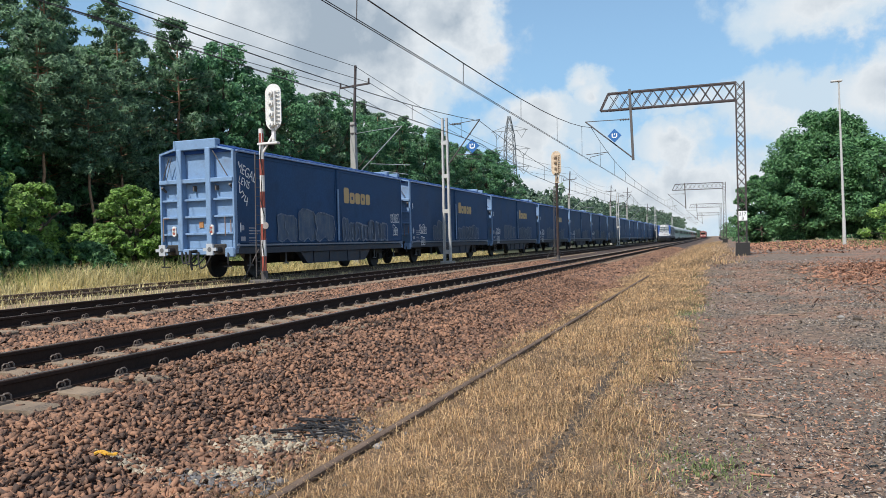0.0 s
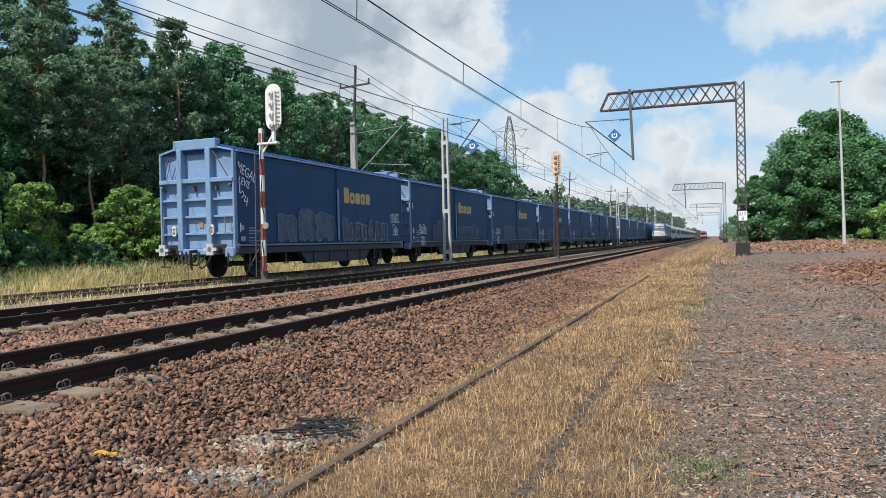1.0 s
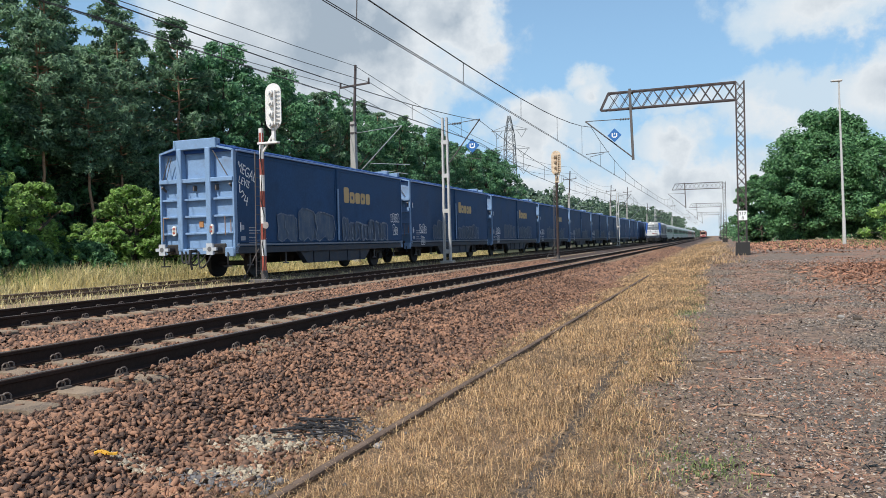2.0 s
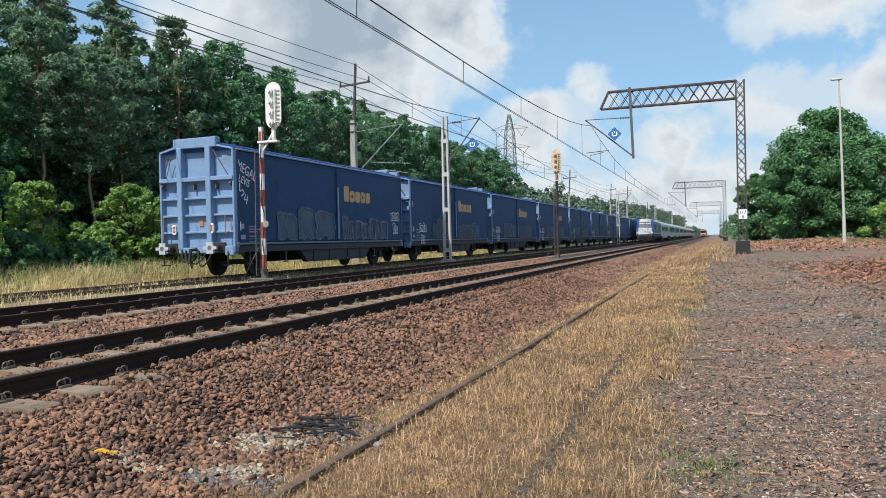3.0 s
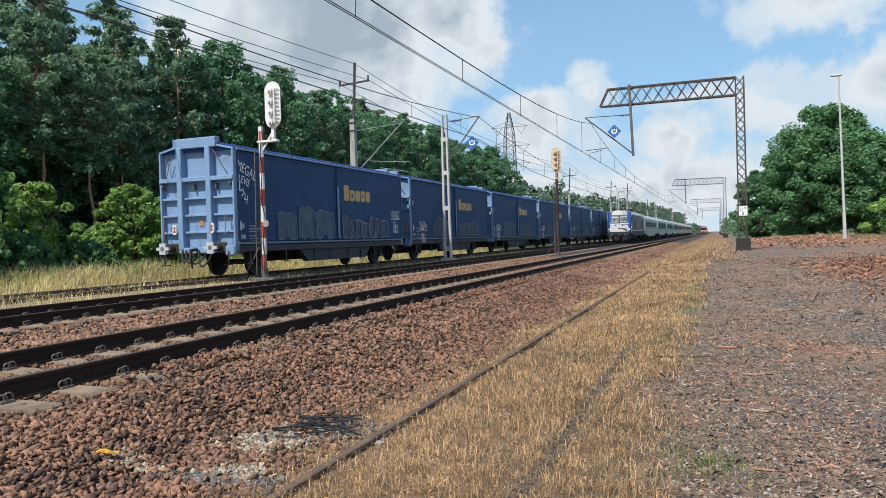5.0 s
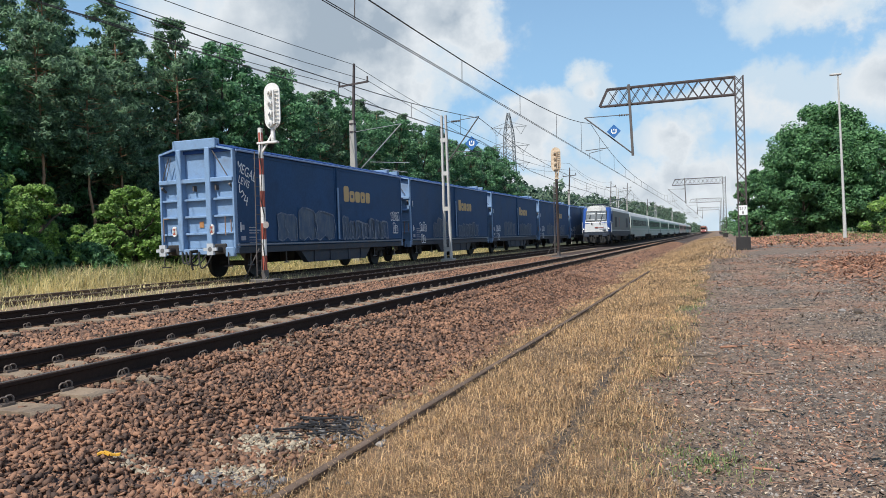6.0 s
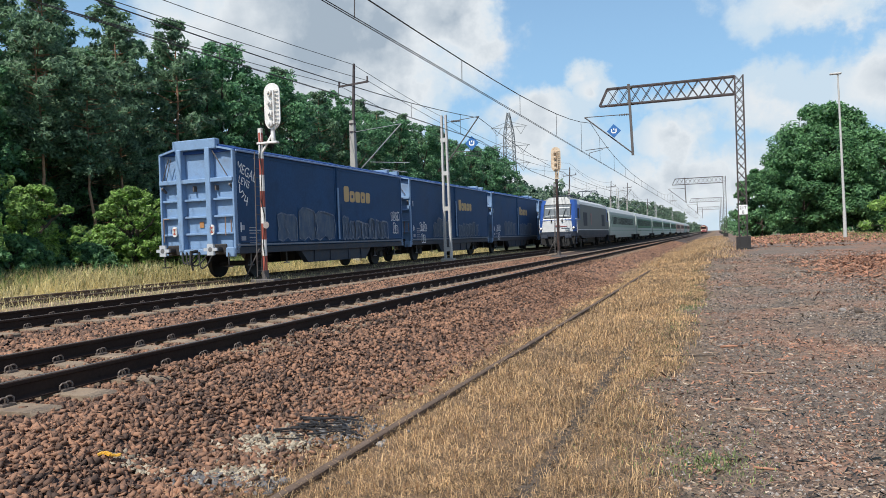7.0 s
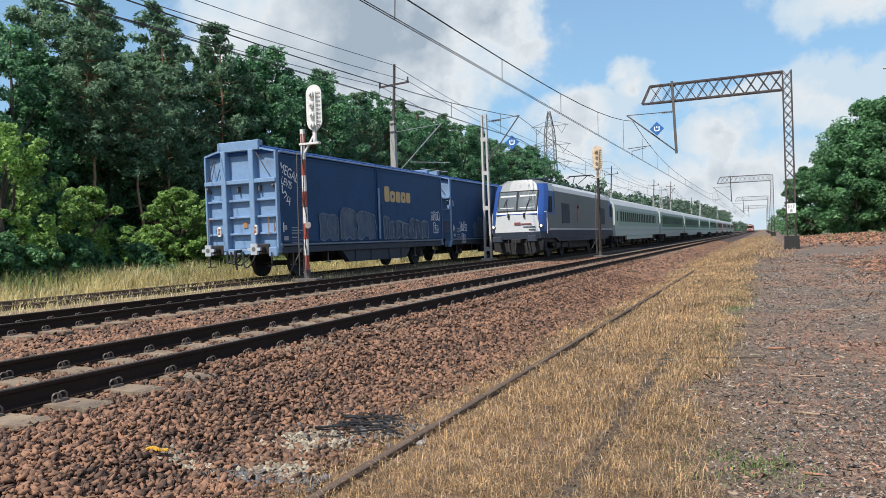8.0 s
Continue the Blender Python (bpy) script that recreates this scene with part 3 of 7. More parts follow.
    for y in (2.0, 11.25):
        wheelset(w, y)
    for y in (1.0, 3.1, 10.2, 12.3):
        bm = bmesh.new()
        beam(bm, (1.32, y, 0.85), (1.32, y, 0.40), 0.035)
        beam(bm, (1.32, y - 0.16, 0.42), (1.32, y + 0.16, 0.42), 0.04)
        part("step_bracket", bm, CHALK_STEEL, w)
    # both ends
    for end, y, s in (("near", 0.0, 1), ("far", BODY, -1)):
        bm = bmesh.new()
        prism(bm, [(-hw, 0.98), (hw, 0.98), (hw, WALL_Z - 0.05), (-hw, WALL_Z - 0.05)], 0.20, 0.26)
        prism(bm, [(-0.80, WALL_Z - 0.06), (0.80, WALL_Z - 0.06), (0.80, CROWN_Z - 0.03), (-0.80, CROWN_Z - 0.03)], 0.20, 0.24)
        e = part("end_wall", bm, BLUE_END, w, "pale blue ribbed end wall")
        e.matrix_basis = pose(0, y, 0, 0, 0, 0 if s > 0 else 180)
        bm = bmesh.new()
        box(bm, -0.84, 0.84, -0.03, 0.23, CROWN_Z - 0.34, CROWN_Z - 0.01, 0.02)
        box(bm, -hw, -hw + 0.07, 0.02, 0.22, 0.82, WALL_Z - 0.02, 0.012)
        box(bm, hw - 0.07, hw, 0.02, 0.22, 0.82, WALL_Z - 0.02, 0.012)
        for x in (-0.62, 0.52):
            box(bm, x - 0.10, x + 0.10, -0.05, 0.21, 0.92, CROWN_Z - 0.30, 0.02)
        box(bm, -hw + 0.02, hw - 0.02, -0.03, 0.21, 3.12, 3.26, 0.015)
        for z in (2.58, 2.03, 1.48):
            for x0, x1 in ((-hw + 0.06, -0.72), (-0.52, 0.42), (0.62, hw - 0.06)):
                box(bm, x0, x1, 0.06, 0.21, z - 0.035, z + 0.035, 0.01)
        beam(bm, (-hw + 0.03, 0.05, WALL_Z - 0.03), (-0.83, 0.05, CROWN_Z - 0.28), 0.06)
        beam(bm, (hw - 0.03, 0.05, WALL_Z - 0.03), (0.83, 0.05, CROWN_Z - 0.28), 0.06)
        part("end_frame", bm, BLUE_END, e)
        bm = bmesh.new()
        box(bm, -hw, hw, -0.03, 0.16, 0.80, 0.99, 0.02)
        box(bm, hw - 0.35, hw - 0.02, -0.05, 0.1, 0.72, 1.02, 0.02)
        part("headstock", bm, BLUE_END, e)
        # braces on the upper corners
        for p, q, r in (((-1.02, -0.01, 3.98), (-1.30, -0.01, 3.24), 0.018), ((-0.92, -0.01, 3.98), (-1.16, -0.01, 3.24), 0.012), ((0.72, -0.01, 4.12), (1.26, -0.01, 3.30), 0.018)):
            bm = bmesh.new()
            tube(bm, p, q, r, seg=6)
            part("brace", bm, DARK_STEEL, e)
        for x in (-1.35, 1.33):
            bm = bmesh.new()
            tube(bm, (x, 0.0, 3.03), (x, 0.2, 2.90), 0.04, seg=8)
            part("lashing_ring", bm, DARK_STEEL, e)
        for x in (-0.13, 0.62 + 0.12):
            bm = bmesh.new()
            box(bm, x - 0.03, x + 0.03, 0.06, 0.205, 2.86, 3.04, 0.008)
            part("bracket", bm, DARK_STEEL, e)
        for p, q in (((-1.28, -0.05, 1.25), (-1.28, -0.05, 2.0)), ((-1.28, -0.05, 2.0), (-1.05, -0.05, 2.0)), ((1.16, -0.05, 1.4), (1.16, -0.05, 2.0)), ((1.38, -0.05, 1.5), (1.38, -0.05, 1.9))):
            bm = bmesh.new()
            tube(bm, p, q, 0.016, seg=6)
            part("grab_rail", bm, ORANGE_RUST, e)
        bm = bmesh.new()
        box(bm, -0.02, 0.14, 0.17, 0.205, 1.68, 1.88)
        part("warning_label", bm, ORANGE, e)
        for x, z in ((-0.86, 1.58), (0.62, 1.60)):
            bm = bmesh.new()
            tube(bm, (x, 0.0, z + 0.08), (x, -0.05, z + 0.08), 0.085, seg=16)
            tube(bm, (x, 0.0, z - 0.08), (x, -0.05, z - 0.08), 0.085, seg=16)
            box(bm, x - 0.085, x + 0.085, -0.05, 0.0, z - 0.08, z + 0.08)
            tl = part("tail_board", bm, WHITE, e, "white and red reflective tail marker")
            bm = bmesh.new()
            for q in (-1, 1):
                vs = [bm.verts.new(c) for c in ((x - 0.055, -0.056, z + q * 0.10), (x + 0.055, -0.056, z + q * 0.10), (x, -0.056, z))]
                bm.faces.new(vs if q < 0 else vs[::-1])
            part("red_mark", bm, RED, e)
        for x in (-0.93, 0.93):
            bm = bmesh.new()
            tube(bm, (x, 0.0, 0.97), (x, -0.28, 0.97), 0.105, seg=14)
            tube(bm, (x, -0.26, 0.97), (x, -0.48, 0.97), 0.075, seg=14)
            box(bm, x - 0.24, x + 0.24, -0.05, 0.02, 0.80, 1.14, 0.03)
            bf = part("buffer", bm, BLACK_STEEL, e)
            bm = bmesh.new()
            vs = box(bm, x - 0.25, x + 0.25, -0.55, -0.48, 0.79, 1.15)
            bmesh.ops.bevel(bm, geom=[q for q in bm.edges if abs(q.verts[0].co.y - q.verts[1].co.y) > 0.05], offset=0.13, segments=4, affect="EDGES")
            part("buffer_plate", bm, WORN_STEEL, e, "worn grey buffer plate")
            bm = bmesh.new()
            tube(bm, (x, -0.552, 0.97), (x, -0.556, 0.97), 0.075, seg=14)
            part("grease_mark", bm, CHALK_STEEL, e)
        bm = bmesh.new()
        tube(bm, (0, 0.0, 0.93), (0, -0.32, 0.90), 0.05, seg=8)
        beam(bm, (0, -0.3, 0.95), (0, -0.36, 0.55), 0.07)
        tube(bm, (0, -0.33, 0.60), (0.02, -0.28, 0.32), 0.035, seg=8)
        part("coupling_hook", bm, BLACK_STEEL, e)
        for x0, x1 in ((-0.55, -0.05), (-0.25, 0.40), (0.10, 0.62), (-0.40, 0.12)):
            bm = bmesh.new()
            pts = [Vector((x0 + (x1 - x0) * u, -0.06 - 0.2 * math.sin(math.pi * u), 0.90 - (0.30 + 0.25 * (x0 + 0.6)) * math.sin(math.pi * u) ** 0.8 - 0.1 * u)) for u in np.linspace(0, 1, 9)]
            hose(bm, pts, 0.028, 6)
            part("brake_hose", bm, RUBBER, e)
        bm = bmesh.new()
        beam(bm, (-1.25, -0.1, 0.86), (-1.25, -0.1, 0.40), 0.03)
        beam(bm, (-1.35, -0.1, 0.42), (-1.0, -0.1, 0.42), 0.04)
        part("step_iron", bm, BLACK_STEEL, e)
        bm = bmesh.new()
        beam(bm, (1.28, -0.1, 0.86), (1.28, -0.1, 0.42), 0.03)
        beam(bm, (1.12, -0.1, 0.42), (1.42, -0.1, 0.42), 0.04)
        part("step_iron", bm, BLACK_STEEL, e)
    return w


DOOR_RAIL = material("scuffed_door_rail", (0.17, 0.21, 0.27), rough=0.5, vary=0.25, scale=2, fine=20, bump=0.05)
GUTTER = material("pale_gutter_paint", (0.22, 0.33, 0.55), rough=0.45, vary=0.15, bump=0.0)
CHALK_STEEL = material("dusty_steel", (0.12, 0.12, 0.12), rough=0.7, vary=0.2, bump=0.05)
ORANGE_RUST = material("rusty_orange_bar", (0.28, 0.17, 0.11), rough=0.7, vary=0.3, bump=0.05)
WORN_STEEL = material("worn_buffer_steel", (0.46, 0.48, 0.50), rough=0.6, metal=0.1, vary=0.2, bump=0.05)


def scrawl(seed, n, width, height, slant=0.1):
    """Loose tall block shapes of a spray-painted word, packed edge to edge."""
    rs = random.Random(seed)
    out = []
    step = width / n
    for i in range(n):
        x0, x1 = i * step + rs.uniform(-0.03, 0.03) * width, (i + 1) * step - rs.uniform(0.02, 0.12) * step
        h = height * rs.uniform(0.7, 1.0)
        mid = (x0 + x1) / 2
        top = [(x0 - slant * 0.3, h * rs.uniform(0.8, 0.95)), (x0 + 0.2 * (x1 - x0), h), (mid, h * rs.uniform(0.93, 1.0)), (x1 - 0.15 * (x1 - x0), h * rs.uniform(0.9, 1.0)), (x1, h * rs.uniform(0.72, 0.9))]
        low = [(x1 + rs.uniform(-0.1, 0.1) * step, h * 0.45), (x1, rs.uniform(0, 0.1) * h), (x1 - 0.3 * step, 0.02), (mid, h * rs.uniform(0.02, 0.22)), (x0 + 0.2 * step, 0.0), (x0 - 0.02, 0.08 * h), (x0 + rs.uniform(-0.05, 0.12) * step, h * 0.45)]
        loop = top + low
        out.append(loop + loop[:1])
        if rs.random() > 0.3:
            out.append([(mid - step * 0.08, h * 0.74), (mid + step * rs.uniform(-0.1, 0.1), h * 0.5), (mid + step * 0.06, h * 0.28)])
    return out


def patchy(name, color, lo, hi, scale=5.0):
    """Thin spray paint, half scrubbed away, so that the wall shows through in streaks."""
    m = material(name, color, rough=0.7, vary=0.3, scale=4, fine=30, bump=0.0)
    nt = m.node_tree
    N, L = nt.nodes.new, nt.links.new
    tc = N("ShaderNodeTexCoord")
    mp = N("ShaderNodeMapping")
    mp.inputs["Scale"].default_value = (1.6, 0.55, 1)
    L(tc.outputs["Object"], mp.inputs["Vector"])
    nz = N("ShaderNodeTexNoise")
    nz.inputs["Scale"].default_value = scale
    nz.inputs["Detail"].default_value = 6
    nz.inputs["Roughness"].default_value = 0.65
    L(mp.outputs[0], nz.inputs["Vector"])
    mr = N("ShaderNodeMapRange")
    mr.inputs["From Min"].default_value = lo
    mr.inputs["From Max"].default_value = hi
    L(nz.outputs["Fac"], mr.inputs["Value"])
    b = nt.nodes["Principled BSDF"]
    mx = N("ShaderNodeMix")
    mx.data_type = "RGBA"
    L(mr.outputs[0], mx.inputs["Factor"])
    mx.inputs["A"].default_value = (0.024, 0.070, 0.155, 1)
    L(b.inputs["Base Color"].links[0].from_socket, mx.inputs["B"])
    L(mx.outputs["Result"], b.inputs["Base Color"])
    return m


GHOST = patchy("scrubbed_off_spray_paint", (0.25, 0.285, 0.32), 0.34, 0.70, 4.0)
GHOST_FILL = patchy("faint_spray_fill", (0.135, 0.165, 0.19), 0.30, 0.72, 3.0)
STENCIL = material("dusty_stencil_paint", (0.36, 0.38, 0.42), rough=0.7, vary=0.2, scale=8, fine=30, bump=0.0)


def rounded(bm, x0, x1, y0, y1, r, hole=0.0):
    """A flat rounded shape, with an opening in it where hole is over 0."""
    def ring_at(k):
        pts = []
        for cx, cy, a0 in ((x1 - r, y1 - r, 0), (x0 + r, y1 - r, 90), (x0 + r, y0 + r, 180), (x1 - r, y0 + r, 270)):
            for q in (0, 30, 60, 90):
                a = radians(a0 + q)
                px, py = cx + r * math.cos(a), cy + r * math.sin(a)
                pts.append(bm.verts.new(((px - (x0 + x1) / 2) * k + (x0 + x1) / 2, (py - (y0 + y1) / 2) * k + (y0 + y1) / 2, 0.004)))
        return pts
    o = ring_at(1.0)
    if not hole:
        bm.faces.new(o)
        return
    i = ring_at(hole)
    for k in range(len(o)):
        bm.faces.new((o[k], o[(k + 1) % len(o)], i[(k + 1) % len(o)], i[k]))


def decorate(w, seed, logo, first=False):
    """Gold mark in plain shapes, stencil panels and the sprayed scribbles of one wagon."""
    rs = random.Random(seed)
    hw = 1.47
    if logo:
        bm = bmesh.new()
        y = 0.0
        for wd, hg, hole in ((0.50, 0.64, 0.0), (0.50, 0.46, 0.30), (0.48, 0.46, 0.0), (0.48, 0.46, 0.26), (0.46, 0.46, 0.0)):
            rounded(bm, y, y + wd - 0.06, 0, hg, 0.10, hole)
            y += wd
        o = part("gold_mark", bm, GOLD, w, "gold maker's mark")
        o.matrix_basis = side_plane(hw + 0.041, 7.15, 2.72)
    for y, z, a, b in ((0.28, 1.56, 0.22, 0.16), (0.32, 1.16, 0.24, 0.20), (0.75, 1.62, 0.4, 0.035), (0.75, 1.53, 0.62, 0.035), (0.75, 1.44, 0.5, 0.035), (0.75, 1.30, 0.36, 0.035), (0.75, 1.20, 0.60, 0.035), (0.75, 1.14, 0.44, 0.03), (1.40, 1.50, 0.26, 0.14), (1.42, 1.18, 0.34, 0.03), (1.42, 1.26, 0.3, 0.03), (2.4, 1.18, 0.5, 0.03)):
        bm = bmesh.new()
        box(bm, y, y + a, z - 1.2, z - 1.2 + b, 0, 0.003)
        o = part("stencil_bar", bm, STENCIL, w)
        o.matrix_basis = side_plane(hw + 0.006, 0.0, 1.2)
    spans = ((2.3, 3, 4.0, 1.28), (6.9, 7, 4.2, 0.98)) if first else ((3.0, 4, 2.9, 1.1), (7.1, 6, 3.6, 0.95))
    for i, (y, n, wd, hgt) in enumerate(spans):
        bm = bmesh.new()
        loops = scrawl(seed * 7 + i, n, wd, hgt)
        strokes(bm, loops, 0.05 if i == 0 else 0.07, 0.016)
        o = part("graffiti", bm, GHOST, w, "half scrubbed grey graffiti")
        for k, lp in enumerate(q for q in loops if len(q) > 8):
            bm = bmesh.new()
            bm.faces.new([bm.verts.new((x, y, 0.002 + 0.0015 * k)) for x, y in lp[:-1]])
            part("graffiti_fill", bm, GHOST_FILL, o)
        o.matrix_basis = side_plane(hw + (0.008 if i == 0 else 0.044), y, 1.17)
    bm = bmesh.new()
    strokes(bm, scrawl(seed + 40, 4, 0.85, 0.5), 0.028)
    strokes(bm, [[(x + 0.2, y - 0.6) for x, y in l] for l in scrawl(seed + 41, 2, 0.5, 0.55)], 0.032)
    o = part("graffiti_tag", bm, CHALK, w, "white spray-paint tag")
    o.matrix_basis = side_plane(hw + 0.044, 11.65 if first else 0.6 + rs.random(), 2.0 if first else 1.5)
    if first:
        narrow = Matrix.Diagonal((0.72, 1, 1, 1))
        text_mesh("graffiti_tag", "MEGAL", 0.46, CHALK, w, side_plane(hw + 0.008, 0.16, 3.48, -20) @ narrow, 1.0)
        text_mesh("graffiti_tag", "LEVIS", 0.36, CHALK, w, side_plane(hw + 0.008, 0.24, 3.08, -18) @ narrow, 1.0)
        bm = bmesh.new()
        strokes(bm, [[(0, .14), (.1, .22), (.2, .12), (.08, 0)], [(.28, .1), (.22, -.08), (.4, -.06)], [(.38, .06), (.36, -.2)]], 0.04)
        o = part("graffiti_tag", bm, CHALK, w, "white scrawled spray-paint tag")
        o.matrix_basis = side_plane(hw + 0.009, 0.32, 2.62, -10)


WAGON_PITCH, WAGON_START = 14.02, 18.95
base_wagon = wagon()
base_wagon.matrix_basis = pose(SIDING, WAGON_START, RAIL_Z + 0.03)
wagons = [base_wagon]
for i in range(1, 17):
    wagons.append(copy_thing(base_wagon, pose(SIDING, WAGON_START + i * WAGON_PITCH, RAIL_Z + 0.03)))
for i, w in enumerate(wagons[:7]):
    decorate(w, 11 + i, i < 4, i == 0)
tagged(wagons[0], "navy-blue sliding-wall freight wagon with pale blue end and graffiti")

# ---- lineside posts, signals and gantries ----
def lattice(bm, a, b, w, d, bays, chord=0.05, lace=0.022, side=None):
    """A square lattice girder from a to b; w is measured along side, d across it."""
    a, b = Vector(a), Vector(b)
    ax = (b - a).normalized()
    s = Vector(side or (1, 0, 0)).normalized()
    t = ax.cross(s).normalized()
    c = [s * (w / 2 * p) + t * (d / 2 * q) for p, q in ((-1, -1), (1, -1), (1, 1), (-1, 1))]
    for o in c:
        beam(bm, a + o, b + o, chord)
    for i in range(bays):
        p, q = a + (b - a) * (i / bays), a + (b - a) * ((i + 1) / bays)
        for k in range(4):
            u, v = c[k], c[(k + 1) % 4]
            beam(bm, p + u, q + v, lace)
            beam(bm, p + v, q + u, lace)


def diamond_sign(parent, m):
    bm = bmesh.new()
    vs = box(bm, -0.27, 0.27, -0.27, 0.27, -0.012, 0.012)
    bmesh.ops.rotate(bm, cent=(0, 0, 0), matrix=Matrix.Rotation(radians(45), 3, "Z"), verts=vs)
    s = part("sign_board", bm, SIGN_BLUE, parent, "blue diamond sign board with a white mark")
    s.matrix_basis = m
    bm = bmesh.new()
    strokes(bm, [[(-0.12, 0.10), (-0.12, -0.05), (-0.07, -0.10), (0.07, -0.10), (0.12, -0.05), (0.12, 0.10)], [(0.0, 0.06), (0.0, 0.12)]], 0.062, 0.015)
    part("sign_mark", bm, SIGN_WHITE, s)
    return s


def face_south(x, y, z):
    """Pose of a board that faces the way the camera came from: its own x is +x, its own y is up."""
    return Matrix.Translation((x, y, z)) @ pose(0, 0, 0, 90, 0, 0)


def gantry(y, leg_x, tip_x, base_z, plate=False, sign=False):
    top = 9.60
    g = thing("catenary_gantry", "brown steel lattice cantilever gantry beside the line", "gantry", group="gantries along the line")
    g.matrix_basis = pose(0, y, 0)
    bm = bmesh.new()
    lattice(bm, (leg_x, 0, base_z + 0.6), (leg_x, 0, top), 0.40, 0.40, 17, 0.065, 0.028)
    part("leg", bm, RUST_STEEL, g)
    bm = bmesh.new()
    prism(bm, [(leg_x - 0.36, base_z - 0.3), (leg_x + 0.36, base_z - 0.3), (leg_x + 0.34, base_z + 0.62), (leg_x - 0.34, base_z + 0.62)], -0.36, 0.36)
    for s in (-1, 1):
        beam(bm, (leg_x + s * 0.2, -0.37, base_z + 0.2), (leg_x + s * 0.2, -0.37, base_z + 1.5), 0.05)
    part("footing", bm, BLACK_STEEL, g, "tarred black footing")
    bm = bmesh.new()
    lattice(bm, (leg_x - 0.2, 0, top - 0.48), (tip_x + 0.45, 0, top - 0.46), 0.36, 0.92, 11, 0.075, 0.035, (0, 1, 0))
    for s in (-0.18, 0.18):
        beam(bm, (tip_x + 0.45, s, top), (tip_x, s, top - 0.92), 0.06)
        beam(bm, (tip_x + 0.45, s, top - 0.92), (tip_x, s, top - 0.92), 0.06)
    part("beam", bm, RUST_STEEL, g)
    hx = leg_x - 5.6
    bm = bmesh.new()
    beam(bm, (hx, -0.23, top + 0.12), (hx + 0.12, -0.23, 5.82), 0.13)
    for z in (top - 0.05, top - 0.9):
        box(bm, hx - 0.12, hx + 0.14, -0.26, 0.26, z - 0.04, z + 0.04)
    part("hanger", bm, DARK_STEEL, g)
    # bracket that holds the wires
    bm = bmesh.new()
    tip = Vector((-6.72, -0.23, 8.12))
    tube(bm, tip, (hx + 0.1, -0.23, 8.08), 0.022, seg=6)
    tube(bm, tip, (hx + 0.1, -0.23, 5.95), 0.036, seg=8)
    tube(bm, (-6.72, -0.23, 6.28), (-5.45, -0.23, 6.35), 0.02, seg=6)
    tube(bm, (-6.50, -0.23, 6.12), (-5.75, -0.23, 6.26), 0.016, seg=6)
    tube(bm, (-6.50, -0.23, 6.12), (-6.50, -0.23, 5.80), 0.014, seg=6)
    for x in np.arange(hx - 0.55, hx + 0.05, 0.09):
        tube(bm, (x, -0.23, 8.08), (x + 0.04, -0.23, 8.08), 0.06, seg=8)
    part("bracket", bm, DARK_STEEL, g)
    if sign:
        diamond_sign(g, face_south(-5.11, -0.4, 7.21))
    if plate:
        bm = bmesh.new()
        box(bm, leg_x - 0.19, leg_x + 0.23, -0.245, -0.225, 2.32, 2.82, 0.004)
        p = part("number_plate", bm, SIGN_WHITE, g, "white distance plate with black numbers")
        text_mesh("plate_number", "217", 0.23, INK, p, face_south(leg_x - 0.165, -0.247, 2.59))
        text_mesh("plate_number", "8", 0.23, INK, p, face_south(leg_x - 0.045, -0.247, 2.37))
    return g


gantry(41.0, 1.33, -5.90, 0.55, True, True)
gantry(116.0, 1.33, -6.10, 0.52)
gantry(190.0, 1.33, -6.00, 0.52)
gantry(262.0, 1.33, -6.00, 0.52)


DIRTY_DISC = material("sooty_disc_enamel", (0.30, 0.26, 0.24), rough=0.6, vary=0.4, scale=9, fine=40, bump=0.05)
MAST_BROWN = material("dark_brown_mast_paint", (0.045, 0.028, 0.024), rough=0.7, vary=0.4, scale=3, fine=30, bump=0.1, stain=((0.11, 0.05, 0.03), 4.0, 0.52, 0.75))


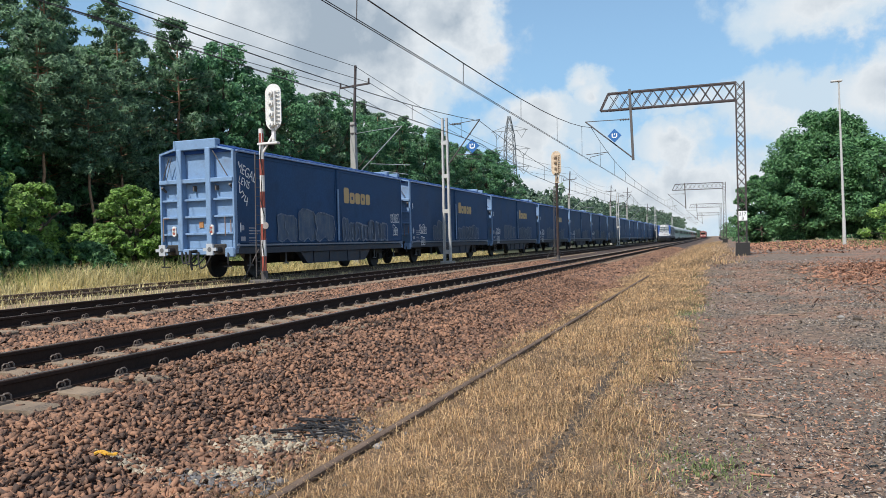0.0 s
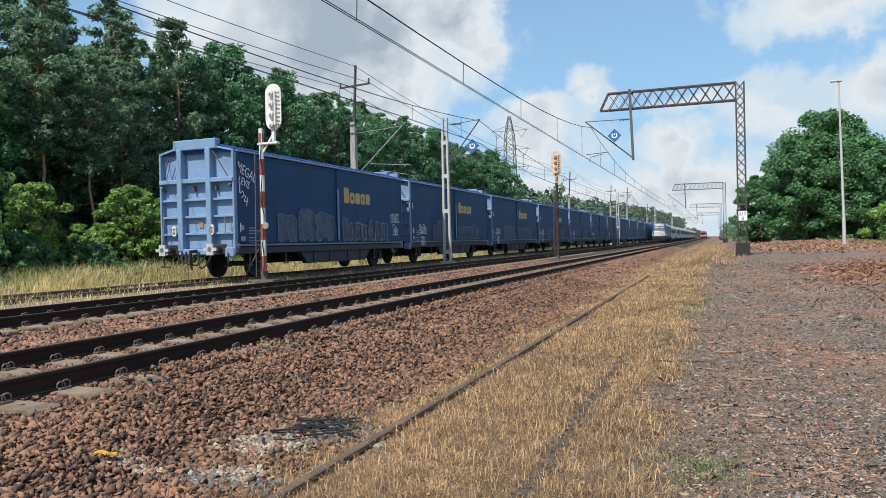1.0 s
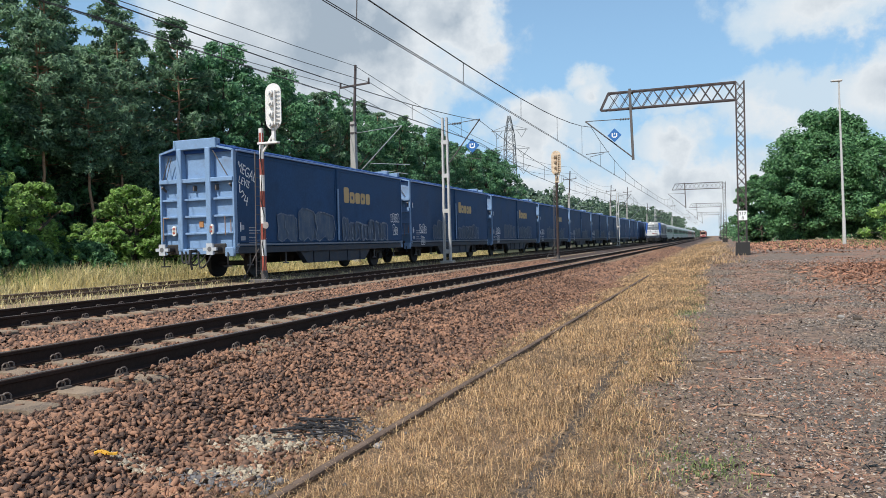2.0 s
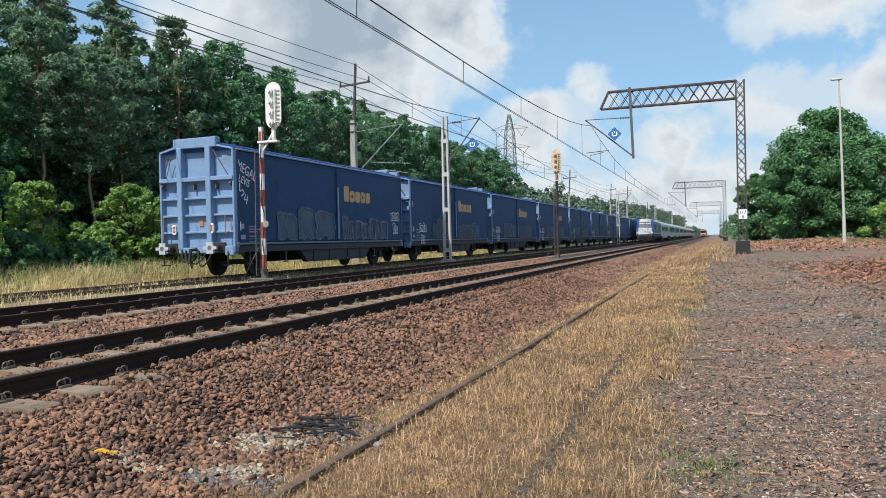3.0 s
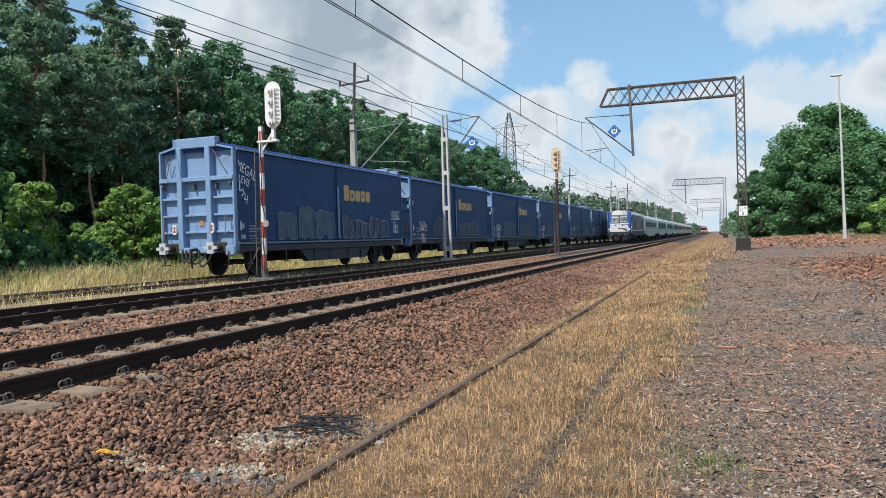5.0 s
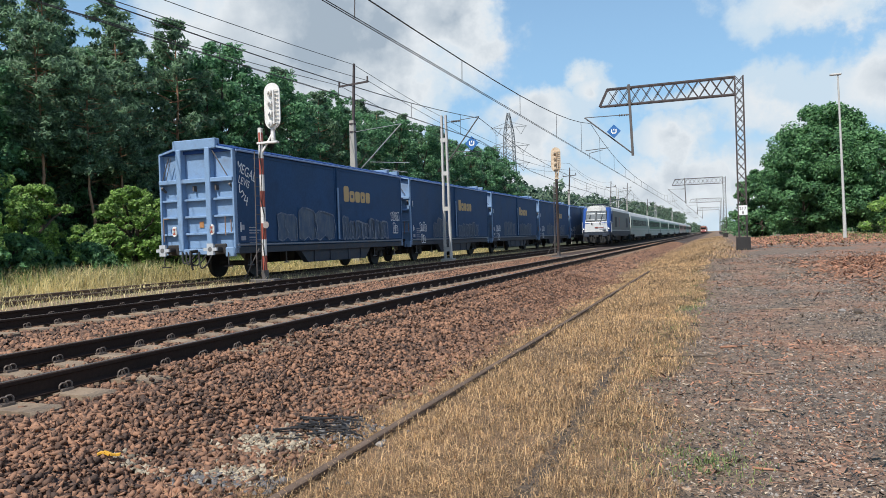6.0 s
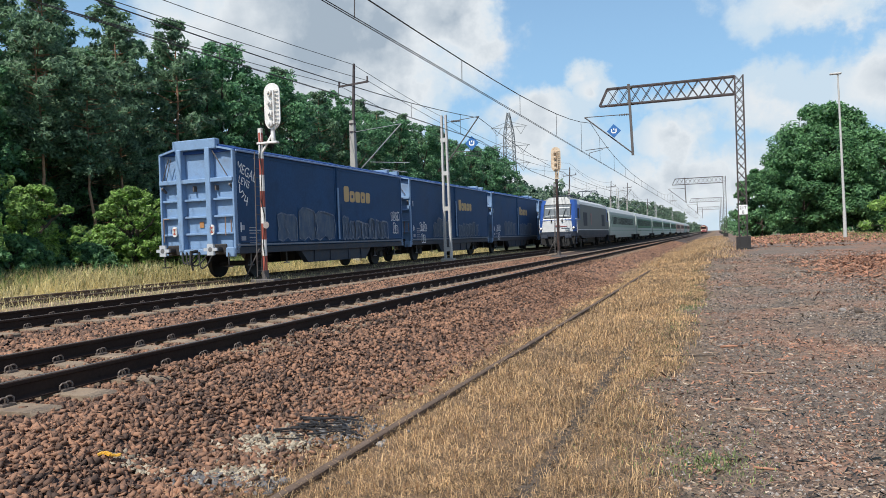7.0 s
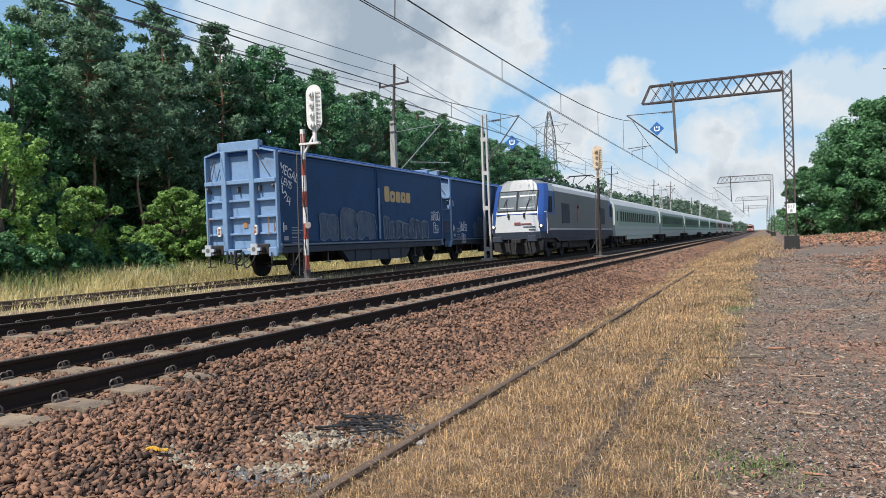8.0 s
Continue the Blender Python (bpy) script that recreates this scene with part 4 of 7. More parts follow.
def signal(x, y, base, top_z, head, mast, striped):
    """Colour-light signal seen from behind: mast, rounded back plate, lamp hoods, ladder."""
    s = thing("railway_signal", "weathered colour-light signal with rounded board on a mast", "railway signal", pose(x, y, base), group="lineside signals")
    h = top_z - base
    bm = bmesh.new()
    split = h - 2.45
    if striped:
        z, k = 0.25, 0
        bm.free()
        while z < split + 0.9:
            z2 = min(z + 0.52, split + 0.9)
            bm = bmesh.new()
            tube(bm, (0, 0, z), (0, 0, z2), 0.075, seg=12)
            part("mast_band", bm, (RED, WHITE)[k % 2], s, ("faded red mast band", "white mast band")[k % 2])
            z, k = z2, k + 1
    else:
        tube(bm, (0, 0, 0.25), (0, 0, split + 0.9), 0.085, seg=12)
        part("mast", bm, MAST_BROWN, s, "rusty dark brown mast")
    bm = bmesh.new()
    tube(bm, (0, 0, 0.0), (0, 0, 0.3), 0.11, seg=12)
    box(bm, -0.45, 0.45, -0.2, 0.2, -0.12, 0.02, 0.02)
    part("foot", bm, DARK_STEEL, s)
    hx = 0.50 if striped else 0.0
    hz0, hz1 = h - 1.55, h
    bm = bmesh.new()
    n = 14
    out = []
    for i in range(n):
        a = math.pi * i / (n - 1)
        out.append((hx + 0.29 * math.cos(a), hz1 - 0.30 + 0.29 * math.sin(a)))
    for i in range(n):
        a = math.pi + math.pi * i / (n - 1)
        out.append((hx + 0.29 * math.cos(a), hz0 + 0.38 + 0.32 * math.sin(a)))
    prism(bm, out, -0.03, 0.0)
    bp = part("back_board", bm, head, s, "bleached rounded signal board")
    for i in range(4):
        z = hz1 - 0.32 - i * 0.33
        bm = bmesh.new()
        tube(bm, (hx - 0.04, -0.03, z), (hx - 0.04, -0.17, z), 0.115, 0.10, seg=14)
        tube(bm, (hx - 0.04, -0.16, z), (hx - 0.04, -0.21, z), 0.045, seg=10)
        lamp = part("lamp_housing", bm, head, s)
        bm = bmesh.new()
        tube(bm, (hx - 0.04, -0.005, z), (hx - 0.04, 0.25, z + 0.02), 0.12, seg=12)
        part("hood", bm, BLACK_STEEL, lamp)
    bm = bmesh.new()
    box(bm, hx + 0.08, hx + 0.13, -0.13, -0.05, hz0 + 0.2, hz1 - 0.25, 0.01)
    for i in range(9):
        z = hz0 + 0.25 + i * 0.13
        box(bm, hx + 0.13, hx + 0.24, -0.09, -0.06, z, z + 0.02)
    part("cable_duct", bm, head, s)
    bm = bmesh.new()
    box(bm, -0.10, hx + 0.16, -0.09, 0.07, split + 0.52, split + 0.59, 0.01)
    beam(bm, (0, 0, split + 0.2), (hx + 0.2, -0.03, hz0 + 0.25), 0.05)
    beam(bm, (hx, -0.03, split + 0.6), (hx, -0.03, hz0 + 0.1), 0.10)
    box(bm, -0.06, 0.06, -0.06, 0.06, split + 0.6, split + 1.05, 0.01)
    part("head_bracket", bm, head, s)
    bm = bmesh.new()
    for q in (-0.13, 0.13):
        beam(bm, (-0.22, q, 0.1), (-0.16, q, split + 0.3), 0.025)
    for z in np.arange(0.3, split + 0.2, 0.3):
        beam(bm, (-0.2, -0.13, z), (-0.2, 0.13, z), 0.02)
    beam(bm, (-0.2, 0, 1.0), (-0.75, -0.1, 0.0), 0.03)
    part("ladder", bm, DARK_STEEL, s)
    bm = bmesh.new()
    pts = [Vector((0.05 + 0.05 * math.sin(2.1 * i), -0.1 - 0.03 * math.cos(i), 0.2 + i * (split + 0.4) / 9)) for i in range(10)]
    hose(bm, pts, 0.018)
    part("cable", bm, BLACK_STEEL, s)
    if striped:
        bm = bmesh.new()
        tube(bm, (0.15, -0.08, 1.75), (0.15, -0.10, 1.75), 0.11, seg=16)
        part("number_disc", bm, DIRTY_DISC, s)
    return s


signal(-13.6, 19.65, 0.47, 6.74, WHITE, None, True)
signal(-8.9, 43.1, 0.33, 6.90, CREAM, None, False)


def twin_post(x, y, reach, sign=False, h=7.85):
    """Pale catenary mast of two channels with battens and a slanted bracket."""
    p = thing("catenary_mast", "pale grey twin-channel steel catenary mast", "catenary mast", pose(x, y, 0.42), group="catenary masts")
    for s in (-1, 1):
        bm = bmesh.new()
        prism(bm, [(s * 0.17 - 0.055, 0.0), (s * 0.17 + 0.055, 0.0), (s * 0.12 + 0.045, h), (s * 0.12 - 0.045, h)], -0.09, 0.09)
        part("channel", bm, GALV_PALE, p)
    bm = bmesh.new()
    for z in (0.5, 2.7, 4.6, 6.4):
        box(bm, -0.2, 0.2, -0.085, 0.085, z, z + 0.22, 0.005)
    part("batten", bm, GALV_PALE, p)
    bm = bmesh.new()
    box(bm, -0.34, 0.34, -0.3, 0.3, -0.3, 0.12, 0.03)
    part("footing", bm, CONCRETE_POLE, p)
    bm = bmesh.new()
    tip = Vector((reach, 0, 7.62))
    tube(bm, (0.15, 0, 5.3), tip, 0.035, seg=8)
    tube(bm, (0.15, 0, 7.45), tip, 0.018, seg=6)
    tube(bm, (0.6, 0, 5.85), (reach + 0.1, 0, 5.75), 0.018, seg=6)
    tube(bm, (1.1, 0, 5.62), (reach, 0, 5.5), 0.014, seg=6)
    tube(bm, (reach, 0, 5.5), (reach + 0.02, 0, 5.28), 0.012, seg=6)
    for i in range(6):
        tube(bm, (0.45 + i * 0.09, 0, 7.48), (0.49 + i * 0.09, 0, 7.48), 0.06, seg=8)
    part("bracket", bm, DARK_STEEL, p)
    if sign:
        diamond_sign(p, face_south(1.62, -0.2, 6.2))
    return p


GALV_PALE = material("pale_grey_painted_steel", (0.50, 0.49, 0.46), rough=0.6, vary=0.15, scale=2, fine=30, bump=0.05, stain=((0.33, 0.29, 0.25), 2.0, 0.55, 0.8))
for i, y in enumerate((36.6, 110.0, 182.0, 254.0)):
    twin_post(-13.6, y, 2.0, i == 0)


def concrete_pole(x, y, h):
    p = thing("line_pole", "tall concrete line pole with a steel top and crossarm", "utility pole", pose(x, y, 0.3), group="line poles by the wood")
    bm = bmesh.new()
    prism(bm, [(-0.2, -0.2), (0.2, -0.2), (0.13, h * 0.72), (-0.13, h * 0.72)], -0.14, 0.14)
    part("shaft", bm, CONCRETE_POLE, p)
    bm = bmesh.new()
    tube(bm, (0, 0, h * 0.6), (0.22, 0, h), 0.09, 0.07, seg=10)
    beam(bm, (-0.75, 0, h - 1.15), (1.05, 0, h - 1.05), 0.09)
    for x2, z in ((-0.72, h - 1.15), (1.0, h - 1.05)):
        tube(bm, (x2, 0, z - 0.05), (x2, 0, z + 0.28), 0.05, seg=8)
    for z in (h * 0.66, h * 0.70):
        tube(bm, (0, 0, z), (0, 0, z + 0.08), 0.19, seg=10)
    part("steel_top", bm, RUST_STEEL, p)
    bm = bmesh.new()
    tube(bm, (0.13, 0, 5.0), (2.9, 0, 7.5), 0.03, seg=6)
    tube(bm, (0.13, 0, 7.3), (2.9, 0, 7.5), 0.016, seg=6)
    tube(bm, (1.0, 0, 5.6), (3.3, 0, 5.4), 0.016, seg=6)
    tube(bm, (1.6, 0, 5.2), (3.2, 0, 4.9), 0.014, seg=6)
    part("bracket", bm, GALV, p)
    return p


for y, h in ((35.2, 11.0), (97.0, 10.4), (138.0, 11.2), (165.0, 12.5), (215.0, 11.0)):
    concrete_pole(-18.4, y, h)


def street_lamp():
    s = thing("yard_lamp", "tall thin galvanised yard lamp with flat head", "lamp post", pose(9.15, 62, 0.45))
    bm = bmesh.new()
    tube(bm, (0, 0, 0), (-0.02, 0, 2.2), 0.13, 0.12, seg=12)
    tube(bm, (-0.02, 0, 2.2), (-0.2, 0, 12.6), 0.10, 0.06, seg=12)
    part("post", bm, GALV_PALE, s)
    bm = bmesh.new()
    box(bm, -0.75, 0.05, -0.14, 0.14, 12.58, 12.72, 0.04)
    part("lamp_head", bm, GALV_PALE, s)


street_lamp()


PYLON_GREY = material("weathered_pylon_zinc", (0.20, 0.21, 0.215), rough=0.7, vary=0.2, scale=1, fine=12, bump=0.0)


def pylon():
    p = thing("power_pylon", "distant grey lattice power pylon with three crossarms", "power pylon", pose(-65.5, 240, 0.3))
    bm = bmesh.new()
    H = 44.0
    def wid(z):
        return 0.35 + min(1.0 + 1.0 * (1 - z / H), 0.16 * (H - z))
    zs = np.linspace(0, H, 15)
    for z0, z1 in zip(zs, zs[1:]):
        a, b = wid(z0), wid(z1)
        c0 = [Vector((sx * a, sy * a, z0)) for sx, sy in ((-1, -1), (1, -1), (1, 1), (-1, 1))]
        c1 = [Vector((sx * b, sy * b, z1)) for sx, sy in ((-1, -1), (1, -1), (1, 1), (-1, 1))]
        for k in range(4):
            beam(bm, c0[k], c1[k], 0.22)
            beam(bm, c0[k], c1[(k + 1) % 4], 0.12)
            beam(bm, c0[(k + 1) % 4], c1[k], 0.12)
    part("tower", bm, PYLON_GREY, p)
    for z, w in ((H - 5, 6.5), (H - 11.5, 7.2), (H - 17.5, 7.2)):
        bm = bmesh.new()
        for s in (-1, 1):
            beam(bm, (0, 0, z), (s * w, 0, z), 0.18)
            beam(bm, (0, 0, z + 2.0), (s * w, 0, z), 0.14)
            beam(bm, (s * w * 0.4, 0, z - 0.1), (s * w * 0.65, 0, z - 2.6), 0.14)
            beam(bm, (s * w * 0.9, 0, z - 0.1), (s * w * 0.65, 0, z - 2.6), 0.14)
        part("crossarm", bm, PYLON_GREY, p)


pylon()


# ---- wires ----
def wire(name, pts, r, label, category="overhead wire", parent=None):
    c = bpy.data.curves.new(name, "CURVE")
    c.dimensions = "3D"
    c.bevel_depth = r
    c.bevel_resolution = 1
    sp = c.splines.new("POLY")
    sp.points.add(len(pts) - 1)
    for p, q in zip(sp.points, pts):
        p.co = (*q, 1)
    o0 = new(name, c)
    me = bpy.data.meshes.new_from_object(o0.evaluated_get(bpy.context.evaluated_depsgraph_get()))
    bpy.data.objects.remove(o0)
    me.name = name
    me.materials.append(WIRE)
    o = new(name, me)
    if parent:
        o.parent = parent
    else:
        tagged(o, label, category)
    return o


def catenary(x, supports, contact, top, low, power, label):
    """A messenger wire that sags between supports, two contact wires below it, and droppers."""
    t = thing("catenary_wires", label, "overhead wire")
    mess, cont = [], []
    drops = []
    for (ya, yb) in zip(supports, supports[1:]):
        n = 24
        for i in range(n):
            u = i / n
            z = low + (top - low) * abs(2 * u - 1) ** power
            mess.append((x, ya + (yb - ya) * u, z))
        for k in range(1, 13):
            u = (k - 0.5) / 12
            drops.append((ya + (yb - ya) * u, low + (top - low) * abs(2 * u - 1) ** power))
    mess.append((x, supports[-1], top))
    wire("messenger_wire", mess, 0.015, "", parent=t)
    for s in (-0.03, 0.03):
        wire("contact_wire", [(x + s, y, z) for y, z in contact], 0.009, "", parent=t)
    for y, z in drops:
        if y > 2 and y < 200:
            bm = bmesh.new()
            beam(bm, (x, y, float(np.interp(y, [q[0] for q in contact], [q[1] for q in contact]))), (x, y + 0.05, z), 0.016)
            part("dropper", bm, WIRE, t)


catenary(-6.28, (-34, 40, 116, 190, 262, 340), ((-34, 5.8), (340, 5.8)), 7.66, 6.32, 3.7, "near line's messenger, droppers and twin contact wires")
catenary(-11.60, (-37, 36.6, 110, 182, 254, 330), ((-37, 5.8), (0, 6.05), (10, 6.2), (26, 6.6), (36.6, 6.75), (48, 6.0), (60, 5.8), (330, 5.8)), 7.95, 6.58, 2.6, "second line's messenger, droppers and twin contact wires")
for x, z, ys in ((-18.2, 11.25, (-40, 35.2, 97, 138, 165, 215)), (-19.1, 10.2, (-40, 35.2, 97, 138, 165, 215)), (-17.4, 10.3, (-40, 35.2, 97, 138, 165, 215))):
    pts = []
    for a, b in zip(ys, ys[1:]):
        for i in range(12):
            u = i / 12
            pts.append((x, a + (b - a) * u, z - 1.3 * 4 * u * (1 - u) * min(1, (b - a) / 62)))
    pts.append((x, ys[-1], z))
    wire("line_wire", pts, 0.014, "thin dark line wire along the wood")


# ---- the passing train ----
SILVER = material("silver_white_loco_paint", (0.62, 0.63, 0.62), rough=0.38, vary=0.06, scale=1.5, fine=12, bump=0.0)
LOCO_GREY = material("loco_grey_paint", (0.165, 0.182, 0.18), rough=0.55, spec=0.25, vary=0.08, scale=1, fine=12, bump=0.0)
LOCO_BLUE = material("loco_blue_paint", (0.028, 0.085, 0.30), rough=0.4, vary=0.08, scale=1, fine=12, bump=0.0)
LOCO_DARK = material("loco_dark_grey", (0.045, 0.055, 0.075), rough=0.6, spec=0.2, vary=0.1, scale=1, fine=12, bump=0.02)
COACH_GREY = material("coach_pale_grey", (0.47, 0.53, 0.48), rough=0.6, spec=0.2, vary=0.05, scale=1, fine=12, bump=0.0)
COACH_GREEN = material("coach_green", (0.12, 0.25, 0.15), rough=0.65, spec=0.12, vary=0.08, scale=1, fine=12, bump=0.0)
COACH_PALE_GREEN = material("coach_pale_green", (0.34, 0.45, 0.37), rough=0.6, spec=0.15, vary=0.06, scale=1, fine=12, bump=0.0)
COACH_CREAM = material("coach_cream", (0.60, 0.52, 0.44), rough=0.6, spec=0.2, vary=0.06, scale=1, fine=12, bump=0.0)
COACH_ROSE = material("coach_dull_red", (0.33, 0.16, 0.13), rough=0.6, spec=0.15, vary=0.08, scale=1, fine=12, bump=0.0)
COACH_ROOF = material("coach_roof_grey", (0.48, 0.49, 0.48), rough=0.5, vary=0.1, scale=1, fine=12, bump=0.03)
WHITE_LINE = material("white_lining", (0.75, 0.76, 0.75), rough=0.45, vary=0.04, bump=0.0)
HEADLIGHT = glow("headlight_lens", (1.0, 0.98, 0.92), 0.8)
TRAIN_RED = material("train_red_paint", (0.25, 0.075, 0.07), rough=0.4, vary=0.08, bump=0.0)
wheels = []


def loft(bm, rings, mats=None, caps=True):
    """Joins outlines of equal length into a skin."""
    vr = [[bm.verts.new(p) for p in r] for r in rings]
    n = len(rings[0])
    for a, b in zip(vr, vr[1:]):
        for i in range(n):
            f = bm.faces.new((a[i], a[(i + 1) % n], b[(i + 1) % n], b[i]))
            if mats:
                f.material_index = mats(f)
    if caps:
        bm.faces.new(vr[0][::-1])
        bm.faces.new(vr[-1])
    bmesh.ops.recalc_face_normals(bm, faces=bm.faces[:])


def bogie(parent, y, base=2.6, r=0.55, hw=1.18):
    bm = bmesh.new()
    for s in (-1, 1):
        prism(bm, [(-base / 2 - 0.75, 0.62), (-base / 2 - 0.3, 0.46), (base / 2 + 0.3, 0.46), (base / 2 + 0.75, 0.62), (base / 2 + 0.6, 0.86), (0.6, 0.72), (-0.6, 0.72), (-base / 2 - 0.6, 0.86)], s * hw - 0.07, s * hw + 0.07, axis="X")
        for q in (-base / 2, base / 2):
            box(bm, s * hw - 0.15, s * hw + 0.15, q - 0.2, q + 0.2, 0.40, 0.74, 0.03)
            tube(bm, (s * (hw + 0.05), q - 0.38, 0.7), (s * (hw + 0.05), q - 0.38, 1.0), 0.1, seg=10)
        beam(bm, (s * (hw + 0.1), -0.5, 0.5), (s * (hw + 0.1), 0.2, 1.0), 0.08)
    b = part("bogie", bm, BLACK_STEEL, parent)
    b.matrix_basis = pose(0, y, 0)
    for q in (-base / 2, base / 2):
        wheels.append((wheelset(b, q, r), r))
    return b


def loco():
    e = thing("electric_locomotive", "silver, grey and blue electric locomotive hauling the passing train", "locomotive")
    L, hw = 18.9, 1.49
    # main body side and roof, set between the two cabs
    def section(k, top, bottom=1.0, lean=0.0):
        return [(-hw * k, 0, bottom), (hw * k, 0, bottom), (hw * k, 0, 1.55), (hw * k, 0, top - 0.55), (hw * 0.93 * k, 0, top - 0.30), (0.80 * k, 0, top), (-0.80 * k, 0, top), (-hw * 0.93 * k, 0, top - 0.30), (-hw * k, 0, top - 0.55), (-hw * k, 0, 1.55)]
    def put(sec, ys):
        return [(x, yy, z) for (x, _, z), yy in zip(sec, ys)]
    bm = bmesh.new()
    s = section(1.0, 4.06)
    loft(bm, [put(s, [2.15] * 10), put(s, [L - 2.15] * 10)])
    for f in bm.faces:
        c = f.calc_center_median()
        f.material_index = 1 if c.z > 3.45 else 0
    part("body", bm, [LOCO_GREY, COACH_ROOF], e)
    for end, m in (("front", Matrix()), ("rear", pose(0, L, 0, 0, 0, 180))):
        # cab shell: nose upright below, windscreen raked back
        def front(z):
            return 0.10 + max(0, 1.5 - z) * 0.12 if z < 2.2 else 0.10 + (z - 2.2) * 0.40
        rings = []
        zs = (1.0, 1.36, 2.25, 3.48, 3.86, 4.08)
        wf = (1.24, 1.22, 1.12, 1.02, 0.92, 0.66)
        wb = (1.49, 1.49, 1.49, 1.46, 1.38, 0.80)
        for z, a, b in zip(zs, wf, wb):
            f0 = front(z)
            rings.append([(-b, 2.15, z), (-b, f0 + 0.55, z), (-(0.35 * a + 0.65 * b), f0 + 0.24, z), (-a, f0 + 0.05, z), (-a * 0.5, f0, z), (a * 0.5, f0, z), (a, f0 + 0.05, z), (0.35 * a + 0.65 * b, f0 + 0.24, z), (b, f0 + 0.55, z), (b, 2.15, z)])
        bm = bmesh.new()
        loft(bm, rings)
        for f in bm.faces:
            q = f.calc_center_median()
            nx = abs(f.normal.x)
            if abs(q.x) > 0.95 and q.y < 1.6 and nx > 0.2:
                f.material_index = 1
            if abs(q.x) > 1.3 and q.z < 2.2 and q.y > 1.0:
                f.material_index = 2
            if q.z < 1.3:
                f.material_index = 4
            if q.z > 3.5 and abs(q.x) < 1.1:
                f.material_index = 3
        c = part("cab", bm, [SILVER, LOCO_BLUE, LOCO_GREY, DOME_GREY, LOCO_DARK], e, "white and blue driving cab")
        c.matrix_basis = m
        # windscreen in two panes with dark surround
        bm = bmesh.new()
        def scr(x, z, out):
            return (x, front(z) - out + 0.05 * (abs(x) / 1.2) ** 2 * 1.0, z)
        def patch(x0, x1, z0, z1, out, n=4):
            vs = [[bm.verts.new(scr(x0 + (x1 - x0) * i / n, z, out)) for i in range(n + 1)] for z in (z0, z1)]
            back = [[bm.verts.new((v.co.x, v.co.y + 0.05, v.co.z)) for v in row] for row in vs]
            for i in range(n):
                bm.faces.new((vs[0][i], vs[0][i + 1], vs[1][i + 1], vs[1][i]))
            loop = vs[0] + vs[1][::-1]
            lb = back[0] + back[1][::-1]
            for i in range(len(loop)):
                j = (i + 1) % len(loop)
                bm.faces.new((loop[i], lb[i], lb[j], loop[j]))
        patch(-1.08, 1.08, 2.40, 3.52, 0.012)
        part("windscreen_surround", bm, RUBBER, c)
        for x0, x1 in ((-1.02, -0.05), (0.05, 1.02)):
            bm = bmesh.new()
            patch(x0, x1, 2.48, 3.46, 0.022)
            gl = part("windscreen", bm, CAB_GLASS, c)
            # narrow pale strips just proud of the pane, one high and one low
            bm = bmesh.new()
            patch(x0 + 0.06, x1 - 0.06, 3.20, 3.28, 0.026)
            part("sun_blind", bm, COACH_ROOF, c)
            bm = bmesh.new()
            patch(x0 + 0.1, x1 - 0.1, 2.60, 2.64, 0.026)
            part("dash_edge", bm, COACH_ROOF, c)
        bm = bmesh.new()
        for sx in (-1, 1):
            beam(bm, (sx * 0.45, front(2.3) - 0.06, 2.28), (sx * 0.62, front(3.0) - 0.06, 3.0), 0.02)
            beam(bm, (sx * 0.62 - 0.1, front(2.75) - 0.07, 2.7), (sx * 0.62 + 0.06, front(3.1) - 0.07, 3.12), 0.025)
            beam(bm, (sx * 0.42, front(2.3) - 0.05, 2.1), (sx * 0.42, front(2.3) - 0.05, 2.32), 0.09)
        part("wiper", bm, RUBBER, c)
        bm = bmesh.new()
        box(bm, -1.1, 1.1, front(2.3) - 0.02, front(2.3) + 0.05, 2.24, 2.30, 0.006)
        part("blue_band", bm, LOCO_BLUE, c)
        bm = bmesh.new()
        box(bm, -0.12, 0.22, 0.095 - 0.012, 0.095, 1.72, 1.86)
        box(bm, 0.25, 0.8, 0.095 - 0.012, 0.095, 1.74, 1.80)
        part("crest", bm, TRAIN_RED, c, "red maker's mark")
        bm = bmesh.new()
        box(bm, 0.35, 1.0, 0.12 - 0.03, 0.12, 1.60, 1.64)
        box(bm, 0.65, 1.0, 0.12 - 0.03, 0.12, 1.46, 1.50)
        part("lettering_bar", bm, LOCO_DARK, c)
        for sx in (-1, 1):
            bm = bmesh.new()
            tube(bm, (sx * 1.28, 0.30, 1.62), (sx * 1.285, 0.16, 1.62), 0.13, seg=16)
            hl = part("headlight", bm, LOCO_DARK, c)
            bm = bmesh.new()
            tube(bm, (sx * 1.285, 0.17, 1.66), (sx * 1.287, 0.145, 1.66), 0.065, seg=16)
            part("headlight_lens", bm, HEADLIGHT, c)
            bm = bmesh.new()
            tube(bm, (sx * 1.48, 0.62, 1.25), (sx * 1.48, 0.62, 2.35), 0.02, seg=6)
            tube(bm, (sx * 1.48, 0.62, 2.35), (sx * 1.42, 0.42, 2.35), 0.02, seg=6)
            part("grab_rail", bm, WHITE_LINE, c)
            bm = bmesh.new()
            tube(bm, (sx * 0.93, 0.2, 1.02), (sx * 0.93, -0.25, 1.02), 0.12, seg=12)
            box(bm, sx * 0.93 - 0.27, sx * 0.93 + 0.27, -0.33, -0.25, 0.84, 1.18, 0.05)
            part("buffer", bm, LOCO_DARK, c)
            bm = bmesh.new()
            xx = sx * 1.5
